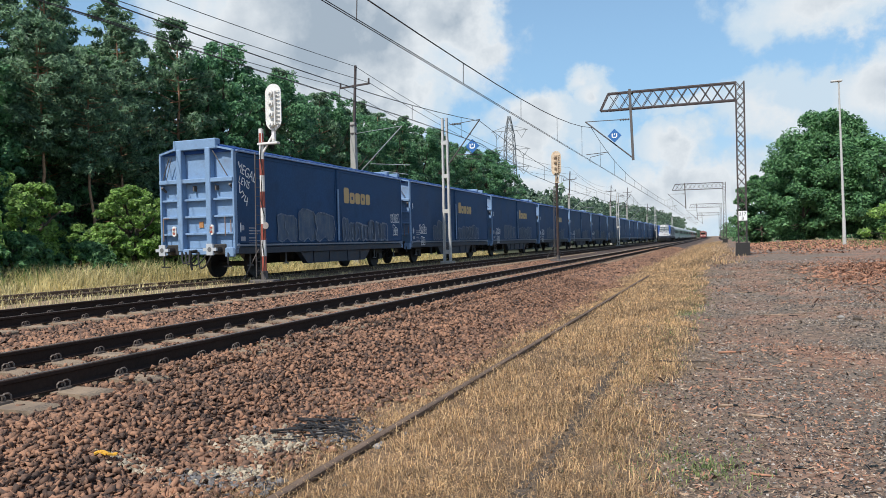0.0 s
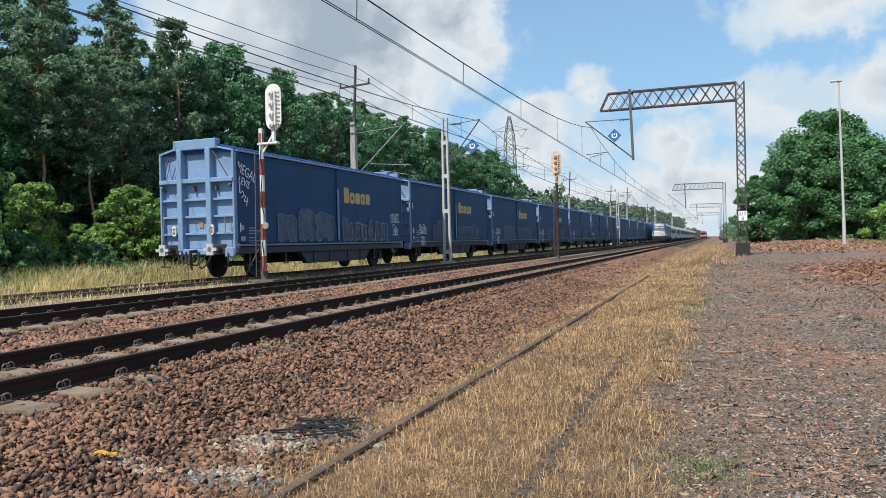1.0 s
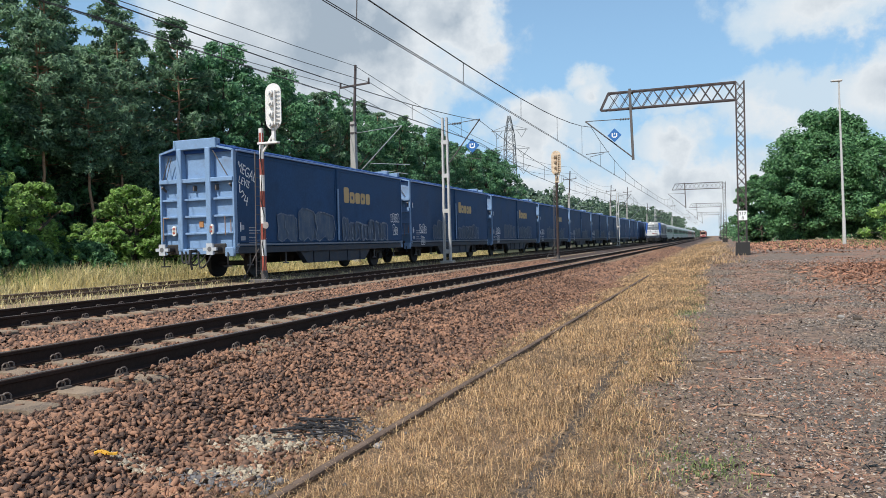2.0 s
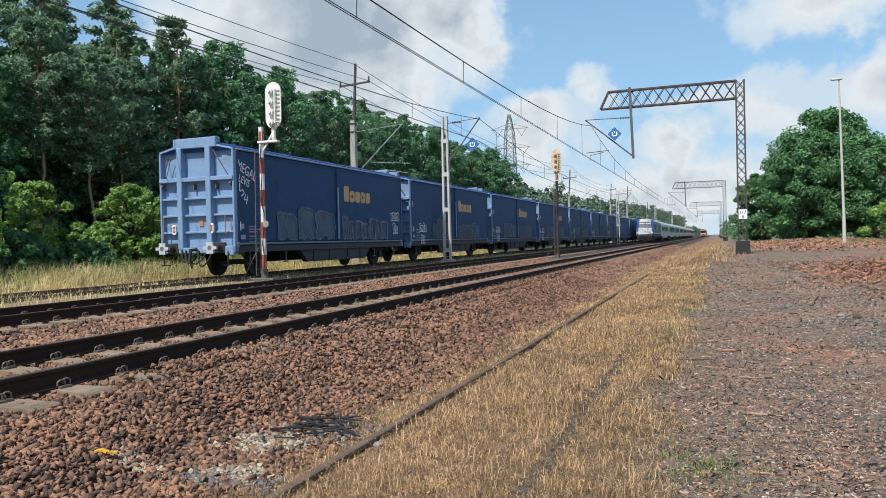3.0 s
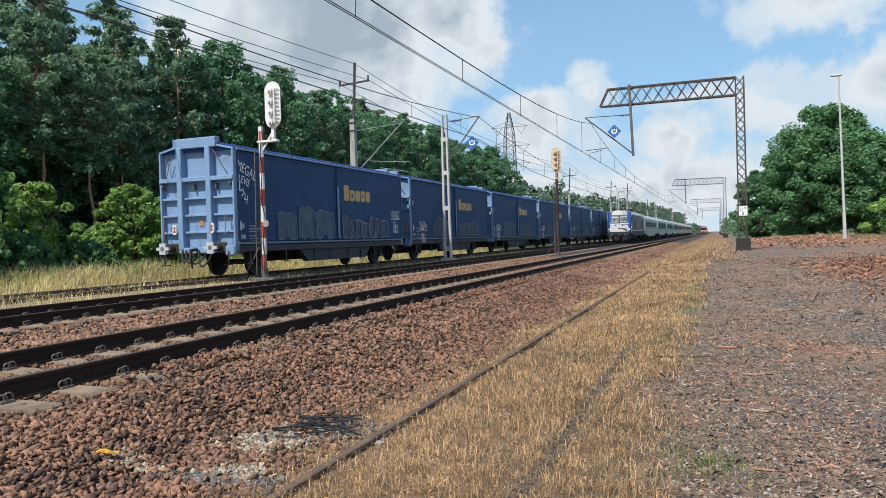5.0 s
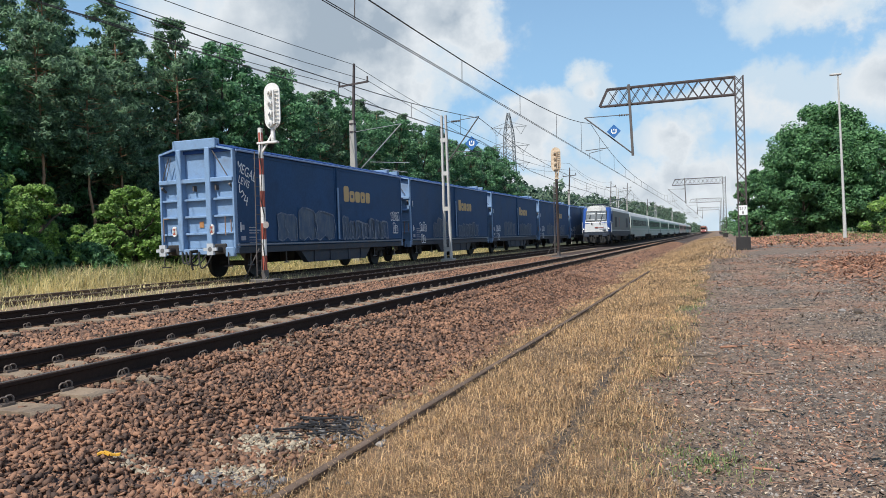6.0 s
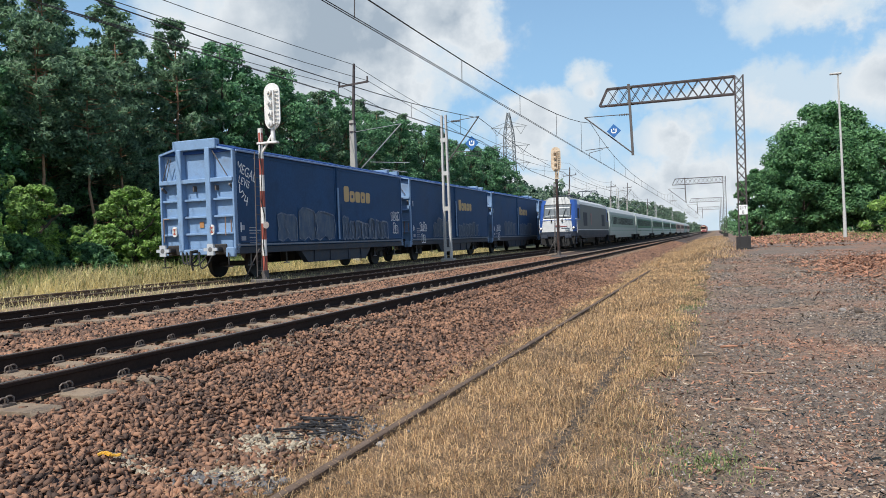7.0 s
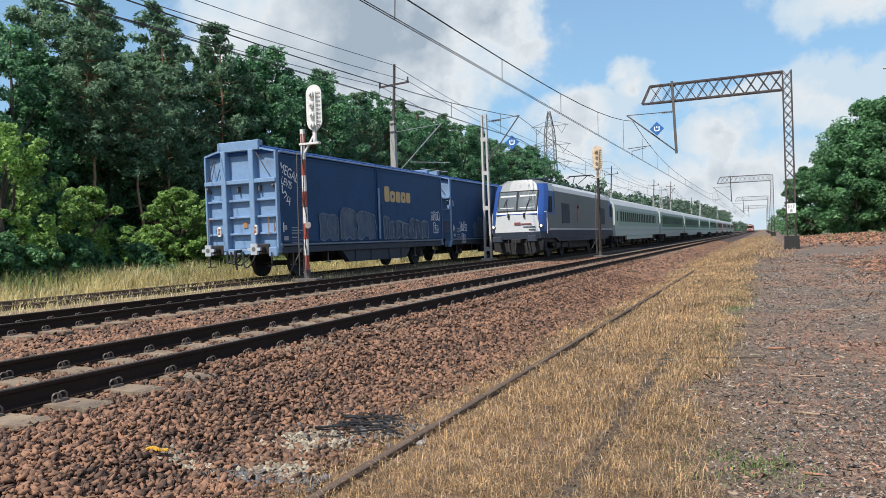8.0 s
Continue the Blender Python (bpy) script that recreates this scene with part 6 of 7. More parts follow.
    blades("rough_grass", x, y, ground_z(x, y), rng.uniform(0.10, 0.32, len(x)), np.full(len(x), 0.04), 1.0, GRASS_GREEN, "rough green-yellow grass below the broad trees")


grass()


def siding_weeds():
    """Thin dry weeds between the siding's rails and a groove of dark clods along the buried rail."""
    x, y = rain(15000, -17.4, -13.1, 8, 60, 1.3)
    keep = rng.uniform(0, 1, len(x)) < np.clip(0.4 + 1.2 * wave(x, y, 0.7), 0.05, 1)
    x, y = x[keep], y[keep]
    blades("siding_weeds", x, y, ballast_z(x, y) + 0.1, rng.uniform(0.05, 0.25, len(x)), np.full(len(x), 0.014), 1.3, STRAW_PALE, "thin dry weeds growing along the siding")
    n = 1500
    y = 2.0 + 9.0 * rng.uniform(0, 1, n) ** 1.5
    x = -1.13 + rng.normal(0, 0.035, n)
    scatter("soil_clods", np.stack([x, y, ground_z(x, y) + 0.004], 1), rng.uniform(0.008, 0.026, n), FLAKE, BARK, "dark soil clods along the buried rail", "soil")


siding_weeds()


# ---- litter of the yard ----
CHIP = material("bark_chips", (0.19, 0.138, 0.095), rough=0.9, vary=0.95, scale=2, fine=30, bump=0.2, island=1.2, hue=(0.03, 0.0, -0.01), coords="World")
CHIP_RED = material("red_bark_chips", (0.28, 0.142, 0.088), rough=0.9, vary=0.6, scale=2, fine=30, bump=0.2, island=1.2, hue=(0.03, 0.0, -0.01), coords="World")
CHIP_PALE = material("bleached_wood_chips", (0.46, 0.37, 0.27), rough=0.9, vary=0.3, scale=2, fine=30, bump=0.1, island=0.8, coords="World")


GRIT_DARK = material("cinder_grit", (0.065, 0.055, 0.05), rough=0.9, vary=0.5, scale=3, fine=40, bump=0.2, island=0.8, coords="World")
GRIT_PALE = material("pale_grit", (0.33, 0.29, 0.25), rough=0.9, vary=0.35, scale=3, fine=40, bump=0.2, island=0.8, coords="World")


def litter():
    def lay(n, y0, y1, power, test, mat, smin, smax, label, name, tall=0.42):
        x, y = rain(n, -0.9, 9.0, y0, y1, power)
        x = -0.9 + (x + 0.9) * np.clip(0.25 + y / 22, 0, 1)
        keep = rng.uniform(0, 1, n) < test(x, y) * smooth(-0.85, -0.25, x + 0.2 * np.sin(0.9 * y + 1))
        x, y = x[keep], y[keep]
        k = len(x)
        s = rng.uniform(smin, smax, k) * (1 + 0.06 * y) * (0.5 + 1.1 * rng.uniform(0, 1, k) ** 5)
        st = np.stack([rng.uniform(0.8, 3.2, k), rng.uniform(0.35, 0.8, k), np.full(k, tall)], 1)
        scatter(name, np.stack([x, y, ground_z(x, y) + 0.006], 1), s, FLAKE, mat, label, "litter", 0.42, st)
    red = lambda x, y: np.clip(0.05 + 2.8 * wave(x, y, 0.45) + 2.2 * np.exp(-((x - 0.55) / 0.6) ** 2 - ((y - 9.5) / 2.2) ** 2) + 1.8 * np.exp(-((x - 1.3) / 0.6) ** 2 - ((y - 7.2) / 1.6) ** 2), 0.02, 1)
    lay(120000, 2.2, 34, 2.1, lambda x, y: np.clip(0.75 + 0.9 * wave(x, y, 0.8), 0.35, 1), CHIP, 0.0032, 0.0102, "brown bark and twig litter on bare earth", "bark_litter")
    lay(90000, 2.2, 46, 1.9, red, CHIP_RED, 0.0038, 0.0118, "reddish bark chips strewn in patches", "bark_litter")
    lay(30000, 2.2, 30, 1.9, lambda x, y: np.clip(0.45 + 0.9 * wave(x, y, 0.9), 0.05, 1), CHIP_PALE, 0.0027, 0.0085, "bleached splinters among the litter", "wood_splinters")
    # fine dark and pale grit pressed into the earth
    for n, mat, label in ((38000, GRIT_DARK, "dark cinder grit on the bare yard"), (20000, GRIT_PALE, "pale grey grit on the bare yard")):
        x, y = rain(n, -0.9, 9.0, 2.2, 36, 2.0)
        x = -0.9 + (x + 0.9) * np.clip(0.25 + y / 22, 0, 1)
        keep = rng.uniform(0, 1, n) < smooth(-0.85, -0.25, x + 0.2 * np.sin(0.9 * y + 1)) * np.clip(0.6 + 1.2 * wave(x, y, 0.6), 0.1, 1)
        x, y = x[keep], y[keep]
        scatter("yard_grit", np.stack([x, y, ground_z(x, y) + 0.002], 1), rng.uniform(0.0035, 0.012, len(x)) * (1 + 0.06 * y), FLAKE, mat, label, "gravel", 0.4)
    # heap of torn bark at the yard's far side
    n = 9000
    x, y = rng.normal(5.7, 1.3, n), rng.normal(27, 3.0, n)
    st = np.stack([rng.uniform(1.0, 4.0, n), rng.uniform(0.3, 0.7, n), np.full(n, 0.4)], 1)
    scatter("bark_heap", np.stack([x, y, ground_z(x, y) + rng.uniform(0, 0.06, n)], 1), rng.uniform(0.014, 0.045, n), FLAKE, CHIP_RED, "low heap of torn red-brown bark", "bark heap", 0.5, st)
    n = 7000
    x, y = rng.uniform(2, 16, n), rng.normal(66, 9, n)
    scatter("bark_heap", np.stack([x, y, ground_z(x, y) + rng.uniform(0, 0.12, n)], 1), rng.uniform(0.03, 0.085, n), FLAKE, CHIP_RED, "long windrow of red-brown bark and soil", "bark heap", 0.5)


litter()


def stick(x, y, length, turn, r, mat, name="stick", label="dry fallen stick lying on the earth"):
    bm = bmesh.new()
    rs = random.Random(int(x * 1000 + y * 77))
    pts = [Vector((length * (i / 5 - 0.5), rs.uniform(-0.03, 0.03) * length, rs.uniform(0, 0.02) * length)) for i in range(6)]
    for i, (p, q) in enumerate(zip(pts, pts[1:])):
        tube(bm, p, q, r * (1 - 0.12 * i), r * (1 - 0.12 * (i + 1)), seg=6)
    o = part(name, bm, mat)
    o.matrix_basis = pose(x, y, float(ground_z(x, y)) + r * 0.8, 0, 0, turn)
    return tagged(o, label, "stick", "sticks on the yard")


for x, y, ln, tu, r, mt in ((-0.45, 9.4, 1.15, 10, 0.028, BARK), (0.42, 8.4, 0.6, 6, 0.02, CHIP_PALE), (0.18, 10.2, 0.55, 28, 0.03, CHIP_RED), (0.35, 6.6, 0.45, -8, 0.022, CHIP_PALE), (1.75, 8.0, 0.7, -14, 0.02, CHIP_RED), (1.2, 15.2, 1.1, -4, 0.022, CHIP_PALE),
                         (0.1, 7.0, 0.3, 20, 0.025, CHIP_PALE), (0.3, 5.0, 0.35, -6, 0.016, CHIP_RED), (0.95, 4.6, 0.3, -30, 0.012, CHIP_PALE), (2.3, 9.2, 0.8, -8, 0.018, BARK), (0.7, 21, 0.9, 4, 0.03, CHIP_PALE), (1.9, 5.4, 0.5, -12, 0.012, CHIP_PALE), (-0.55, 12.4, 0.8, 15, 0.02, BARK)):
    stick(x, y, ln * 0.7, tu, r * 0.55, CHIP if mt is CHIP_PALE else mt)


def lone_stone(x, y, s, mat, name, label):
    bm = bmesh.new()
    bmesh.ops.create_icosphere(bm, subdivisions=2, radius=s)
    for v in bm.verts:
        v.co *= 1 + 0.3 * noise.noise(v.co * (2.0 / s) + Vector((x, y, 0)))
        v.co.z *= 0.65
    o = part(name, bm, mat)
    o.matrix_basis = pose(x, y, float(ground_z(x, y)) + s * 0.35)
    tagged(o, label, "stone")


PALE_STONE = material("pale_stone", (0.27, 0.25, 0.225), rough=0.9, vary=0.2, scale=8, fine=50, bump=0.3)
lone_stone(2.09, 14.7, 0.065, PALE_STONE, "stone", "pale grey stone lying on the yard")
lone_stone(2.32, 14.5, 0.07, BARK, "bark_lump", "dark lump of bark beside a stone")
lone_stone(-2.42, 4.9, 0.035, PALE_STONE, "stone", "small whitish stone in dry grass")
lone_stone(-1.05, 9.1, 0.035, PALE_STONE, "stone", "flat pale stone at the grass edge")

# ---- burnt patch on the stones ----
CHAR = material("charred_wood", (0.018, 0.017, 0.018), rough=0.75, vary=0.5, scale=8, fine=50, bump=0.5)
ASH = material("pale_ash_lumps", (0.33, 0.28, 0.205), rough=0.95, vary=0.5, scale=8, fine=60, bump=0.4, island=0.8, coords="World")
ASH_GREY = material("grey_ash_lumps", (0.13, 0.125, 0.125), rough=0.95, vary=0.5, scale=8, fine=60, bump=0.4, island=0.8, coords="World")


def burnt_patch():
    for cx, cy, sx, sy, n, mat, label in ((-3.26, 4.72, 0.15, 0.13, 900, ASH, "whitish ash and lime lumps on stones"), (-3.05, 3.98, 0.12, 0.08, 450, ASH, "pale ash lumps scattered by the burnt patch"), (-3.72, 3.86, 0.14, 0.05, 160, ASH, "pale crumbs strewn over brown stones"),
                                          (-3.0, 3.86, 0.26, 0.08, 300, ASH_GREY, "grey burnt crumbs on the stones"), (-2.98, 5.15, 0.22, 0.2, 340, ASH_GREY, "grey ash and cinders round charred wood")):
        x, y = rng.normal(cx, sx, n), rng.normal(cy, sy, n)
        z = np.maximum(ballast_z(x, y), ground_z(x, y)) + 0.03
        scatter("ash_heap", np.stack([x, y, z], 1), rng.uniform(0.005, 0.02, n) * (1 + rng.uniform(0, 1, n) ** 6), CHUNK, mat, label, "ash", 0.6)
    rs = random.Random(5)
    for i in range(44):
        x, y = -3.08 + rs.gauss(0, 0.15), 5.12 + rs.gauss(0, 0.15)
        o = stick(x, y, rs.uniform(0.07, 0.30), rs.uniform(-60, 40), rs.uniform(0.006, 0.015), CHAR, "charred_stick", "charred black stick in the burnt patch")
        o.location.z = float(max(ballast_z(x, y), ground_z(x, y))) + 0.045 + rs.uniform(0, 0.03)
    bm = bmesh.new()
    pts = [Vector((0.03 * i, 0.012 * math.sin(i * 1.7), 0.02 + 0.012 * math.sin(i * 1.1))) for i in range(6)]
    for p, q in zip(pts, pts[1:]):
        beam(bm, p, q, 0.035, 0.012)
    o = part("plastic_scrap", bm, YELLOW)
    o.matrix_basis = pose(-3.98, 3.72, float(ballast_z(-3.98, 3.72)) + 0.03, 0, 0, 25)
    tagged(o, "crumpled yellow plastic scrap on the stones", "litter")


YELLOW = material("yellow_plastic", (0.72, 0.38, 0.04), rough=0.5, vary=0.15, bump=0.05)
burnt_patch()


# ---- trees ----
def leaf_cloud(centres, radii, per, size, flat=1.0, droop=0.0, long=1.5):
    """Small bent leaves round many clump middles: vertex and quad arrays."""
    n = len(centres)
    c = np.repeat(centres, per, 0)
    r = np.repeat(radii, per, 0)
    d = rng.normal(size=(len(c), 3))
    d /= np.linalg.norm(d, axis=1)[:, None]
    rad = r * rng.uniform(0.25, 1.0, len(c)) ** 0.5
    p = c + d * rad[:, None] * np.array([1, 1, flat])
    s = size * rng.uniform(0.6, 1.35, len(c))
    # leaves face outwards and up, with much scatter
    nrm = d * 0.6 + rng.normal(0, 0.55, d.shape) + np.array([0, 0, 0.55])
    nrm /= np.linalg.norm(nrm, axis=1)[:, None]
    t = np.cross(nrm, rng.normal(size=d.shape))
    t /= np.linalg.norm(t, axis=1)[:, None]
    b = np.cross(nrm, t)
    v = np.empty((len(c), 3, 3))
    v[:, 0] = p - t * (s * 0.5 * long)[:, None]
    v[:, 1] = p + t * (s * 0.35 * long)[:, None] + b * (s * 0.5)[:, None]
    v[:, 2] = p + t * (s * 0.35 * long)[:, None] - b * (s * 0.5)[:, None] - np.array([0, 0, droop]) * s[:, None]
    f = np.arange(len(c) * 3, dtype=np.int32).reshape(-1, 3)
    return v.reshape(-1, 3), f


def limb(bm, a, b, r0, r1, seg=6, wob=0.12, n=4, rs=random):
    a, b = Vector(a), Vector(b)
    pts = [a.lerp(b, i / n) + Vector((rs.uniform(-wob, wob), rs.uniform(-wob, wob), 0)) * (1 if 0 < i < n else 0) for i in range(n + 1)]
    for i in range(n):
        ra, rb = r0 + (r1 - r0) * i / n, r0 + (r1 - r0) * (i + 1) / n
        tube(bm, pts[i], pts[i + 1], ra, rb, seg=seg)


def broad_tree(name, label, H, R, foot, seed, leaf_mat, clumps=60, per=70, size=0.26, group="trees at the edge of the wood", bark=BARK, lump=(0.13, 0.25)):
    """A broad-leaved tree: trunk, limbs to the clumps, and an uneven crown with gaps."""
    global rng
    keep, rng = rng, np.random.default_rng(seed)
    rs = random.Random(seed)
    t = thing(name, label, "tree", group=group)
    bm = bmesh.new()
    limb(bm, (0, 0, -0.3), (rs.uniform(-.3, .3), rs.uniform(-.3, .3), H * 0.62), H * 0.017 + 0.06, 0.07, 8, 0.1, 5, rs)
    cs, rr = [], []
    while len(cs) < clumps:
        u, a = rng.uniform(0, 1), rng.uniform(0, 2 * np.pi)
        z = foot * H + (1 - foot) * H * u
        prof = math.sin(math.pi * (0.12 + 0.80 * u)) ** 0.75
        q = R * prof * math.sqrt(rng.uniform(0.15, 1.0)) * (1 + 0.22 * math.sin(3 * a + seed))
        cs.append((q * math.cos(a), q * math.sin(a), z - 0.05 * H * (q / R)))
        rr.append(R * rng.uniform(*lump))
    cs, rr = np.array(cs), np.array(rr)
    for i in range(0, clumps, max(1, clumps // 14)):
        c = cs[i]
        z0 = min(max(c[2] - 0.28 * H, 0.18 * H), 0.6 * H)
        limb(bm, (0, 0, z0), c, 0.05 + 0.004 * H, 0.02, 5, 0.15, 3, rs)
    part("trunk", bm, bark, t)
    v, f = leaf_cloud(cs, rr, per, size, 0.75, 0.15)
    o = array_mesh("crown", v, f, leaf_mat)
    o.parent = t
    rng = keep
    return t


def pine_tree(name, label, H, R, foot, seed, group="trees at the edge of the wood"):
    """A pine: tall bare orange trunk, whorls of branches with flat needle tufts, ragged top."""
    global rng
    keep, rng = rng, np.random.default_rng(seed)
    rs = random.Random(seed)
    t = thing(name, label, "tree", group=group)
    bm = bmesh.new()
    limb(bm, (0, 0, -0.3), (rs.uniform(-.25, .25), rs.uniform(-.25, .25), H * 0.97), 0.12, 0.03, 8, 0.12, 7, rs)
    cs, rr = [], []
    levels = 19
    for i in range(levels):
        u = i / (levels - 1)
        z = H * (foot + (0.98 - foot) * u)
        reach = R * (0.35 + 0.65 * math.sin(math.pi * min(1, 0.25 + 0.7 * (1 - u)))) * (1 - 0.80 * u ** 2.2)
        k = rs.randint(3, 5)
        a0 = rs.uniform(0, 6.28)
        for j in range(k):
            a = a0 + j * 6.283 / k + rs.uniform(-0.3, 0.3)
            q = reach * rs.uniform(0.6, 1.15)
            tip = Vector((q * math.cos(a), q * math.sin(a), z + q * 0.22 + rs.uniform(-0.55, 0.45) * (1 - 0.5 * u)))
            limb(bm, (0, 0, z - 0.1), tip, 0.035, 0.012, 4, 0.05, 2, rs)
            for w in (0.55, 0.8, 1.0):
                cs.append(tuple(Vector((0, 0, z)).lerp(tip, w) + Vector((rs.uniform(-.2, .2), rs.uniform(-.2, .2), rs.uniform(0, .15)))))
                rr.append(rs.uniform(0.30, 0.62) * (1 - 0.35 * u))
    # dead stubs below the crown
    for i in range(9):
        z = H * rs.uniform(0.25, foot)
        a = rs.uniform(0, 6.28)
        q = rs.uniform(0.5, 1.4)
        limb(bm, (0, 0, z), (q * math.cos(a), q * math.sin(a), z + rs.uniform(-0.2, 0.2)), 0.02, 0.008, 4, 0.05, 2, rs)
    part("trunk", bm, PINE_BARK, t)
    v, f = leaf_cloud(np.array(cs), np.array(rr), 52, 0.11, 0.8, 0.0, 3.0)
    o = array_mesh("crown", v, f, LEAF_PINE)
    o.parent = t
    rng = keep
    return t


def wood():
    kinds = {
        "o1": broad_tree("oak_tree", "dark green oak at the edge of the wood", 13.6, 4.3, 0.16, 101, LEAF_OAK, 180, 112, 0.165, lump=(0.08, 0.20)),
        "o2": broad_tree("oak_tree", "tall dark green oak with open crown", 14.2, 3.6, 0.22, 102, LEAF_OAK, 160, 108, 0.16, lump=(0.08, 0.20)),
        "o3": broad_tree("oak_tree", "slender leafy oak in the wood's edge", 12.8, 3.1, 0.14, 103, LEAF_OAK, 150, 104, 0.16, lump=(0.08, 0.21)),
        "p1": pine_tree("pine_tree", "pine with bare orange trunk and ragged crown", 14.4, 2.6, 0.50, 104),
        "p2": pine_tree("pine_tree", "tall pine with thin grey-green crown", 14.8, 2.4, 0.26, 105),
        "p3": pine_tree("pine_tree", "bushy pine with low green branches", 13.6, 3.0, 0.22, 106),
    }
    used = set()
    rs = random.Random(21)

    def plant(k, x, y, scale, dz=0.0):
        m = pose(x, y, float(ground_z(x, y)) + dz, 0, 0, rs.uniform(0, 360))
        if k not in used:
            used.add(k)
            o = kinds[k]
            o.matrix_basis = m
        else:
            o = copy_thing(kinds[k], m)
        o.scale = (scale, scale, scale)
    # front row, from beside the camera onwards: oaks, a gap with bare pine trunks, pines, then a mixed edge
    front = [("o1", 11.5), ("o2", 14.5), ("o1", 17.6), ("o3", 20.6), ("p1", 23.4), ("p1", 24.6), ("p2", 26.0), ("p1", 27.2), ("p3", 29.2), ("p2", 30.8), ("p3", 32.8), ("o3", 35.2), ("o2", 38.0), ("o1", 41.2), ("p3", 44.2), ("o3", 46.6), ("p3", 49.0), ("o2", 51.8), ("p3", 54.4), ("o1", 57.4), ("p2", 60.0), ("o3", 62.5), ("p3", 65.2), ("o2", 68.2), ("o3", 71.2), ("p3", 74.0), ("o1", 77.5), ("p2", 80.2), ("o2", 83.0), ("p3", 86.2), ("o3", 89.5), ("o1", 93.0), ("p3", 96.5), ("o2", 100.0)]
    for k, y in front:
        back = {"p1": -1.9, "p2": 1.4}.get(k, 0.0)
        plant(k, -28.6 + rs.uniform(-0.8, 0.8) - back, y + rs.uniform(-0.4, 0.4), rs.uniform(0.93, 1.06) * (0.83 if y < 22 else 0.74 if k == "p1" else 0.92 if y < 28.5 else 0.97 if y < 40 else 0.95))
    for k, y, sc in (("o3", 24.6, 0.86), ("o2", 27.0, 0.86), ("o3", 28.6, 0.94), ("o3", 31.4, 0.96), ("o2", 34.0, 0.95)):
        plant(k, -31.2, y, sc)
    y = 9.0
    while y < 104:
        plant(rs.choice(("p1", "p2", "p1", "o3") if y > 24 else ("o3", "o2")), -32.4 + rs.uniform(-1.2, 1.2), y, rs.uniform(0.94, 1.06) * (0.88 if y < 24 else 0.97))
        y += rs.uniform(2.8, 4.4)
    # the close-grown inside of the wood
    n = 1000
    c = np.stack([rng.uniform(-46, -35, n), rng.uniform(2, 112, n), 0.3 + 9.0 * rng.uniform(0, 1, n) ** 1.5], 1)
    v, f = leaf_cloud(c, rng.uniform(1.0, 2.2, n), 60, 0.42, 0.9)
    array_mesh("wood_interior", v, f, LEAF_OAK, "stuff", "close-grown leafy inside of the wood", "woods")


wood()


def far_woods():
    """Woods that run on beside the line to the horizon, and the scrub at the far right."""
    n = 800
    y = 104 + 700 * rng.uniform(0, 1, n) ** 1.7
    x = -28.0 - rng.uniform(0, 14, n) - 0.0 * y
    hgt = np.interp(y, (100, 150, 240, 420, 800), (10.6, 10.8, 13.2, 17.0, 20.0)) * rng.uniform(0.82, 1.08, n)
    c = np.stack([np.repeat(x, 5), np.repeat(y, 5), np.repeat(hgt, 5) * np.tile((0.2, 0.4, 0.58, 0.76, 0.92), n)], 1)
    c[:, :2] += rng.normal(0, 1.0, (len(c), 2))
    v, f = leaf_cloud(c, np.tile((2.2, 2.3, 2.1, 1.7, 1.1), n), 26, 0.62, 0.8)
    array_mesh("far_woods", v, f, LEAF_HAZED, "stuff", "dark green woods running beside the line into distance, colour greyed for haze", "woods")
    n = 420
    y = 780 + 1500 * rng.uniform(0, 1, n)
    x = np.where(rng.uniform(0, 1, n) < 0.6, -32 - rng.uniform(0, 90, n), 12 + rng.uniform(0, 110, n))
    c = np.stack([np.repeat(x, 3), np.repeat(y, 3), np.tile((3.0, 8.0, 13.0), n) * np.repeat(rng.uniform(0.8, 1.2, n), 3)], 1)
    v, f = leaf_cloud(c, np.tile((5.0, 5.0, 3.5), n), 22, 2.2, 0.8)
    array_mesh("horizon_woods", v, f, LEAF_HAZED, "stuff", "distant woods on the horizon, colour paled for haze", "woods")
    n = 90
    y = 150 + 500 * rng.uniform(0, 1, n) ** 1.4
    x = 8 + rng.uniform(0, 40, n)
    c = np.stack([np.repeat(x, 4), np.repeat(y, 4), np.tile((1.0, 2.6, 4.2, 5.6), n) * np.repeat(rng.uniform(0.7, 1.2, n), 4)], 1)
    c[:, :2] += rng.normal(0, 1.0, (len(c), 2))
    v, f = leaf_cloud(c, np.tile((2.0, 2.0, 1.8, 1.2), n), 24, 0.55, 0.8)
    array_mesh("far_scrub", v, f, LEAF_MAPLE, "stuff", "green scrub and trees beyond the yard", "woods")
    n = 34
    y = rng.uniform(112, 230, n)
    x = 2.8 + rng.uniform(0, 7, n)
    c = np.stack([np.repeat(x, 4), np.repeat(y, 4), 0.5 + np.tile((0.6, 1.7, 2.9, 3.8), n) * np.repeat(rng.uniform(0.8, 1.25, n), 4)], 1)
    c[:, :2] += rng.normal(0, 0.7, (len(c), 2))
    v, f = leaf_cloud(c, np.tile((1.5, 1.5, 1.2, 0.8), n), 40, 0.32, 0.8)
    array_mesh("hedge_scrub", v, f, LEAF_MAPLE, "stuff", "low green scrub between line and yard", "woods")


far_woods()


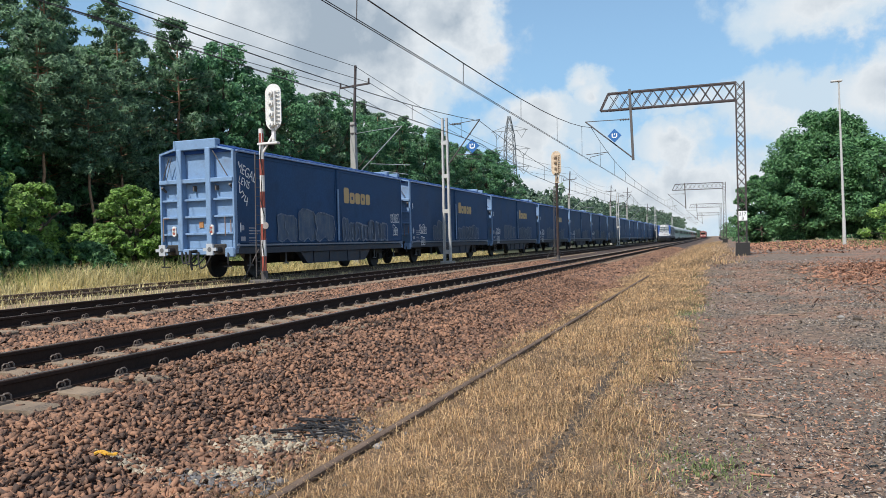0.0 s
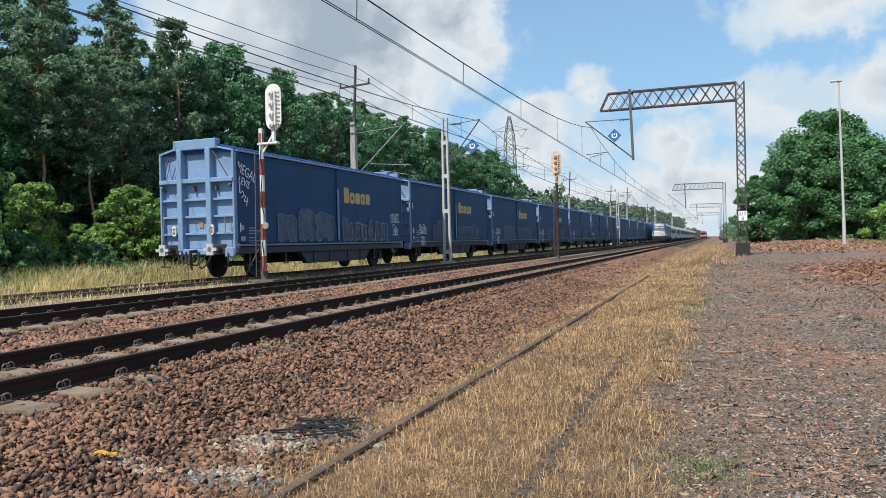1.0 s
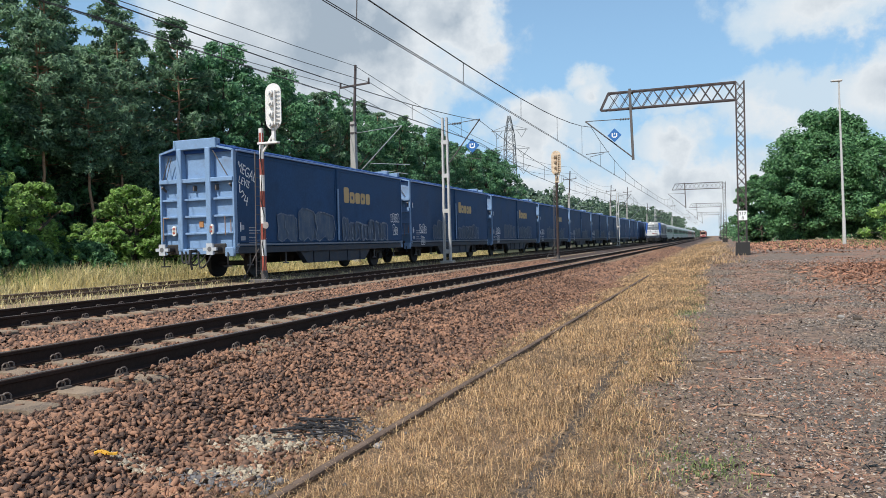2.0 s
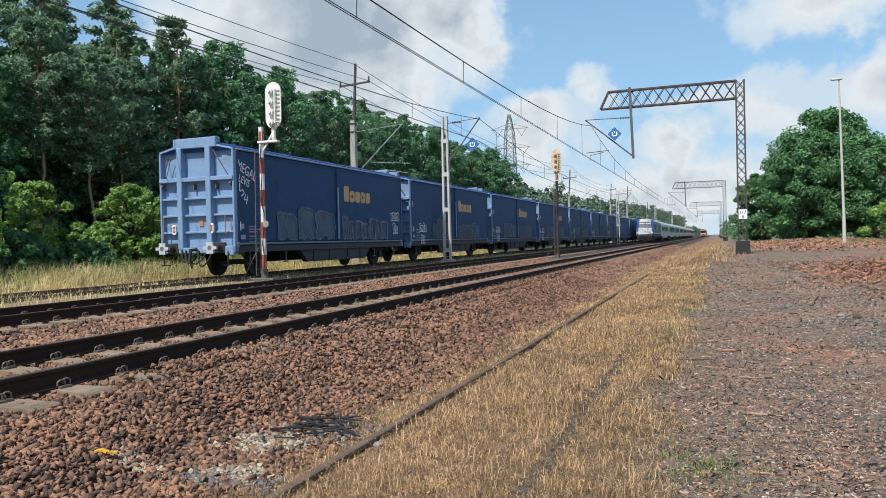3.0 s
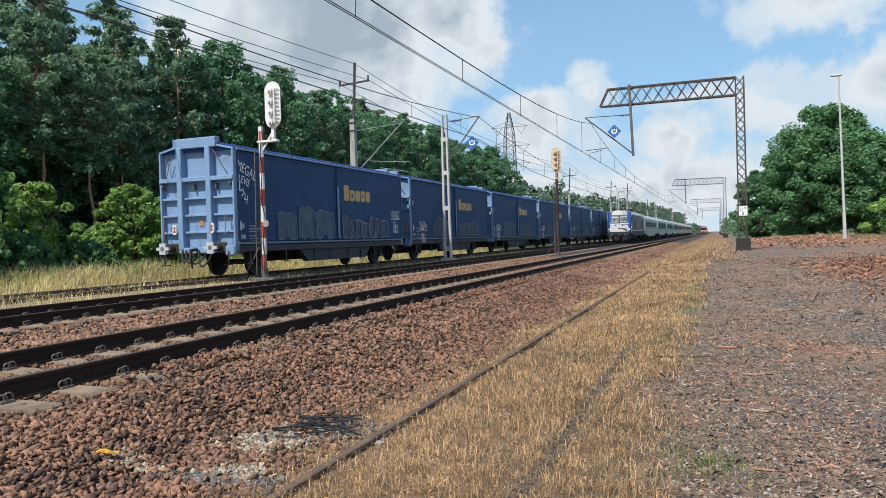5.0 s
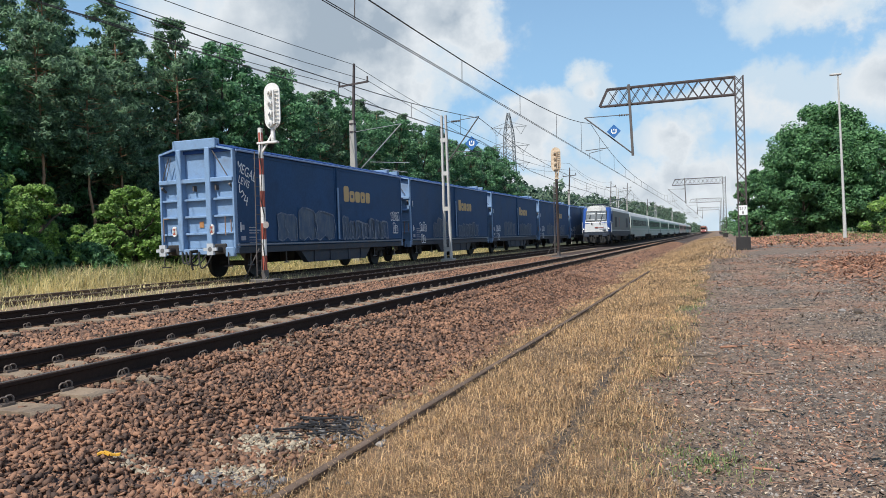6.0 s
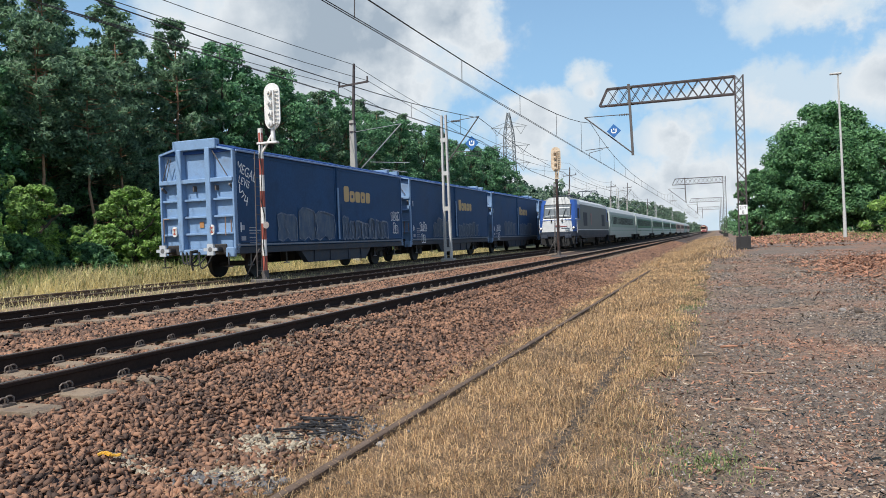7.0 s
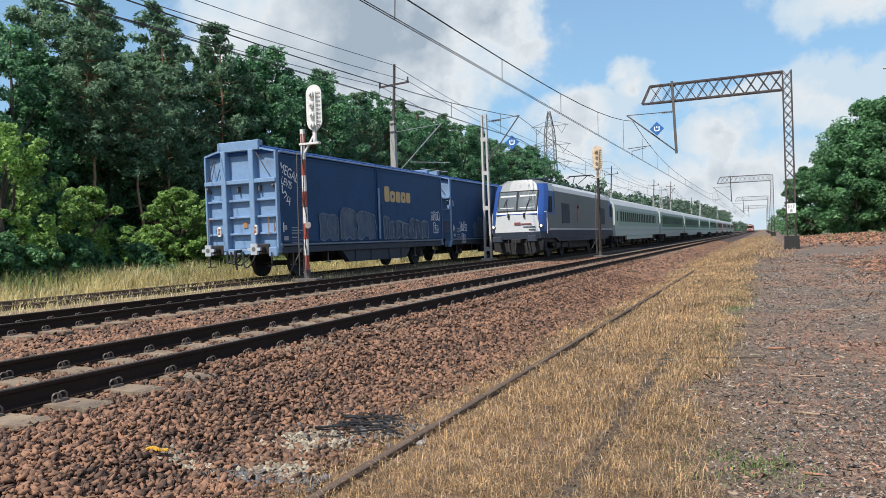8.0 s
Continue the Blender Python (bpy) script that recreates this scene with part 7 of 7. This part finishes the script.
def yard_trees():
    broad_tree("maple_tree", "broad spreading green maple beyond the yard", 14.8, 6.6, 0.08, 201, LEAF_MAPLE, 240, 230, 0.28, "broad trees beyond the yard").matrix_basis = pose(12.6, 96, 0.7)
    broad_tree("maple_tree", "low round maple beside the broad one", 8.6, 3.4, 0.06, 202, LEAF_MAPLE, 80, 190, 0.28, "broad trees beyond the yard").matrix_basis = pose(5.6, 104, 0.6)
    broad_tree("maple_tree", "dense green maple with drooping boughs", 11.0, 5.6, 0.05, 203, LEAF_MAPLE, 120, 200, 0.29, "broad trees beyond the yard").matrix_basis = pose(17.8, 92, 0.7)
    broad_tree("maple_tree", "dense maple growing behind the yard", 10.0, 5.0, 0.05, 204, LEAF_MAPLE, 130, 200, 0.28, "broad trees beyond the yard").matrix_basis = pose(9.4, 92, 0.7)
    broad_tree("bush", "bright green bush at the yard's edge", 3.6, 3.0, 0.02, 205, LEAF_BRIGHT, 50, 70, 0.3, "bushes").matrix_basis = pose(15.8, 74, 0.6)


yard_trees()


def bushes():
    for i, (x, y, h, r, mat, label) in enumerate(((-21.6, 15.0, 5.3, 1.9, LEAF_BRIGHT, "tall bright green locust bush before the wood"), (-21.6, 17.9, 3.5, 1.25, LEAF_BRIGHT, "bright green bush in tall grass"), (-21.7, 22.4, 3.7, 1.35, LEAF_BRIGHT, "bright green bush beside the wagon"),
                                                  (-21.2, 20.6, 2.2, 1.0, LEAF_BRIGHT, "small bright green bush by the wood"), (-21.5, 24.6, 3.5, 1.3, LEAF_BRIGHT, "leafy green bush behind the wagon"), (-20.9, 16.4, 1.8, 1.4, LEAF_MAPLE, "low dark green bramble clump"), (-20.6, 13.6, 1.9, 1.5, LEAF_MAPLE, "low bramble clump in grass"), (-20.9, 19.2, 1.5, 1.2, LEAF_MAPLE, "low green bramble by grass"))):
        b = broad_tree("bush", label, h, r, 0.03, 300 + i, mat, 170, 90, 0.10, "bushes before the wood", lump=(0.07, 0.20))
        b.matrix_basis = pose(x, y, float(ground_z(x, y)))
        b["category"] = "bush"


bushes()


# ---- what moves ----
def train_y(t):
    """Where the locomotive's front is along the line."""
    u = 8.0 - t
    return 35.4 + 20.5 * u - 0.28 * u * u


def motions():
    times = [i * 0.25 for i in range(33)]
    for ob, back in train:
        walk(ob, [(t, pose(FAR, train_y(t) + back, RAIL_Z)) for t in times])
    ticks = [i / 30 for i in range(241)]
    for ob, r in wheel_refs:
        y, z = ob.location.y, ob.location.z
        walk(ob, [(t, pose(0, y, z, math.degrees((train_y(0) - train_y(t)) / r), 0, 0)) for t in ticks])


motions()
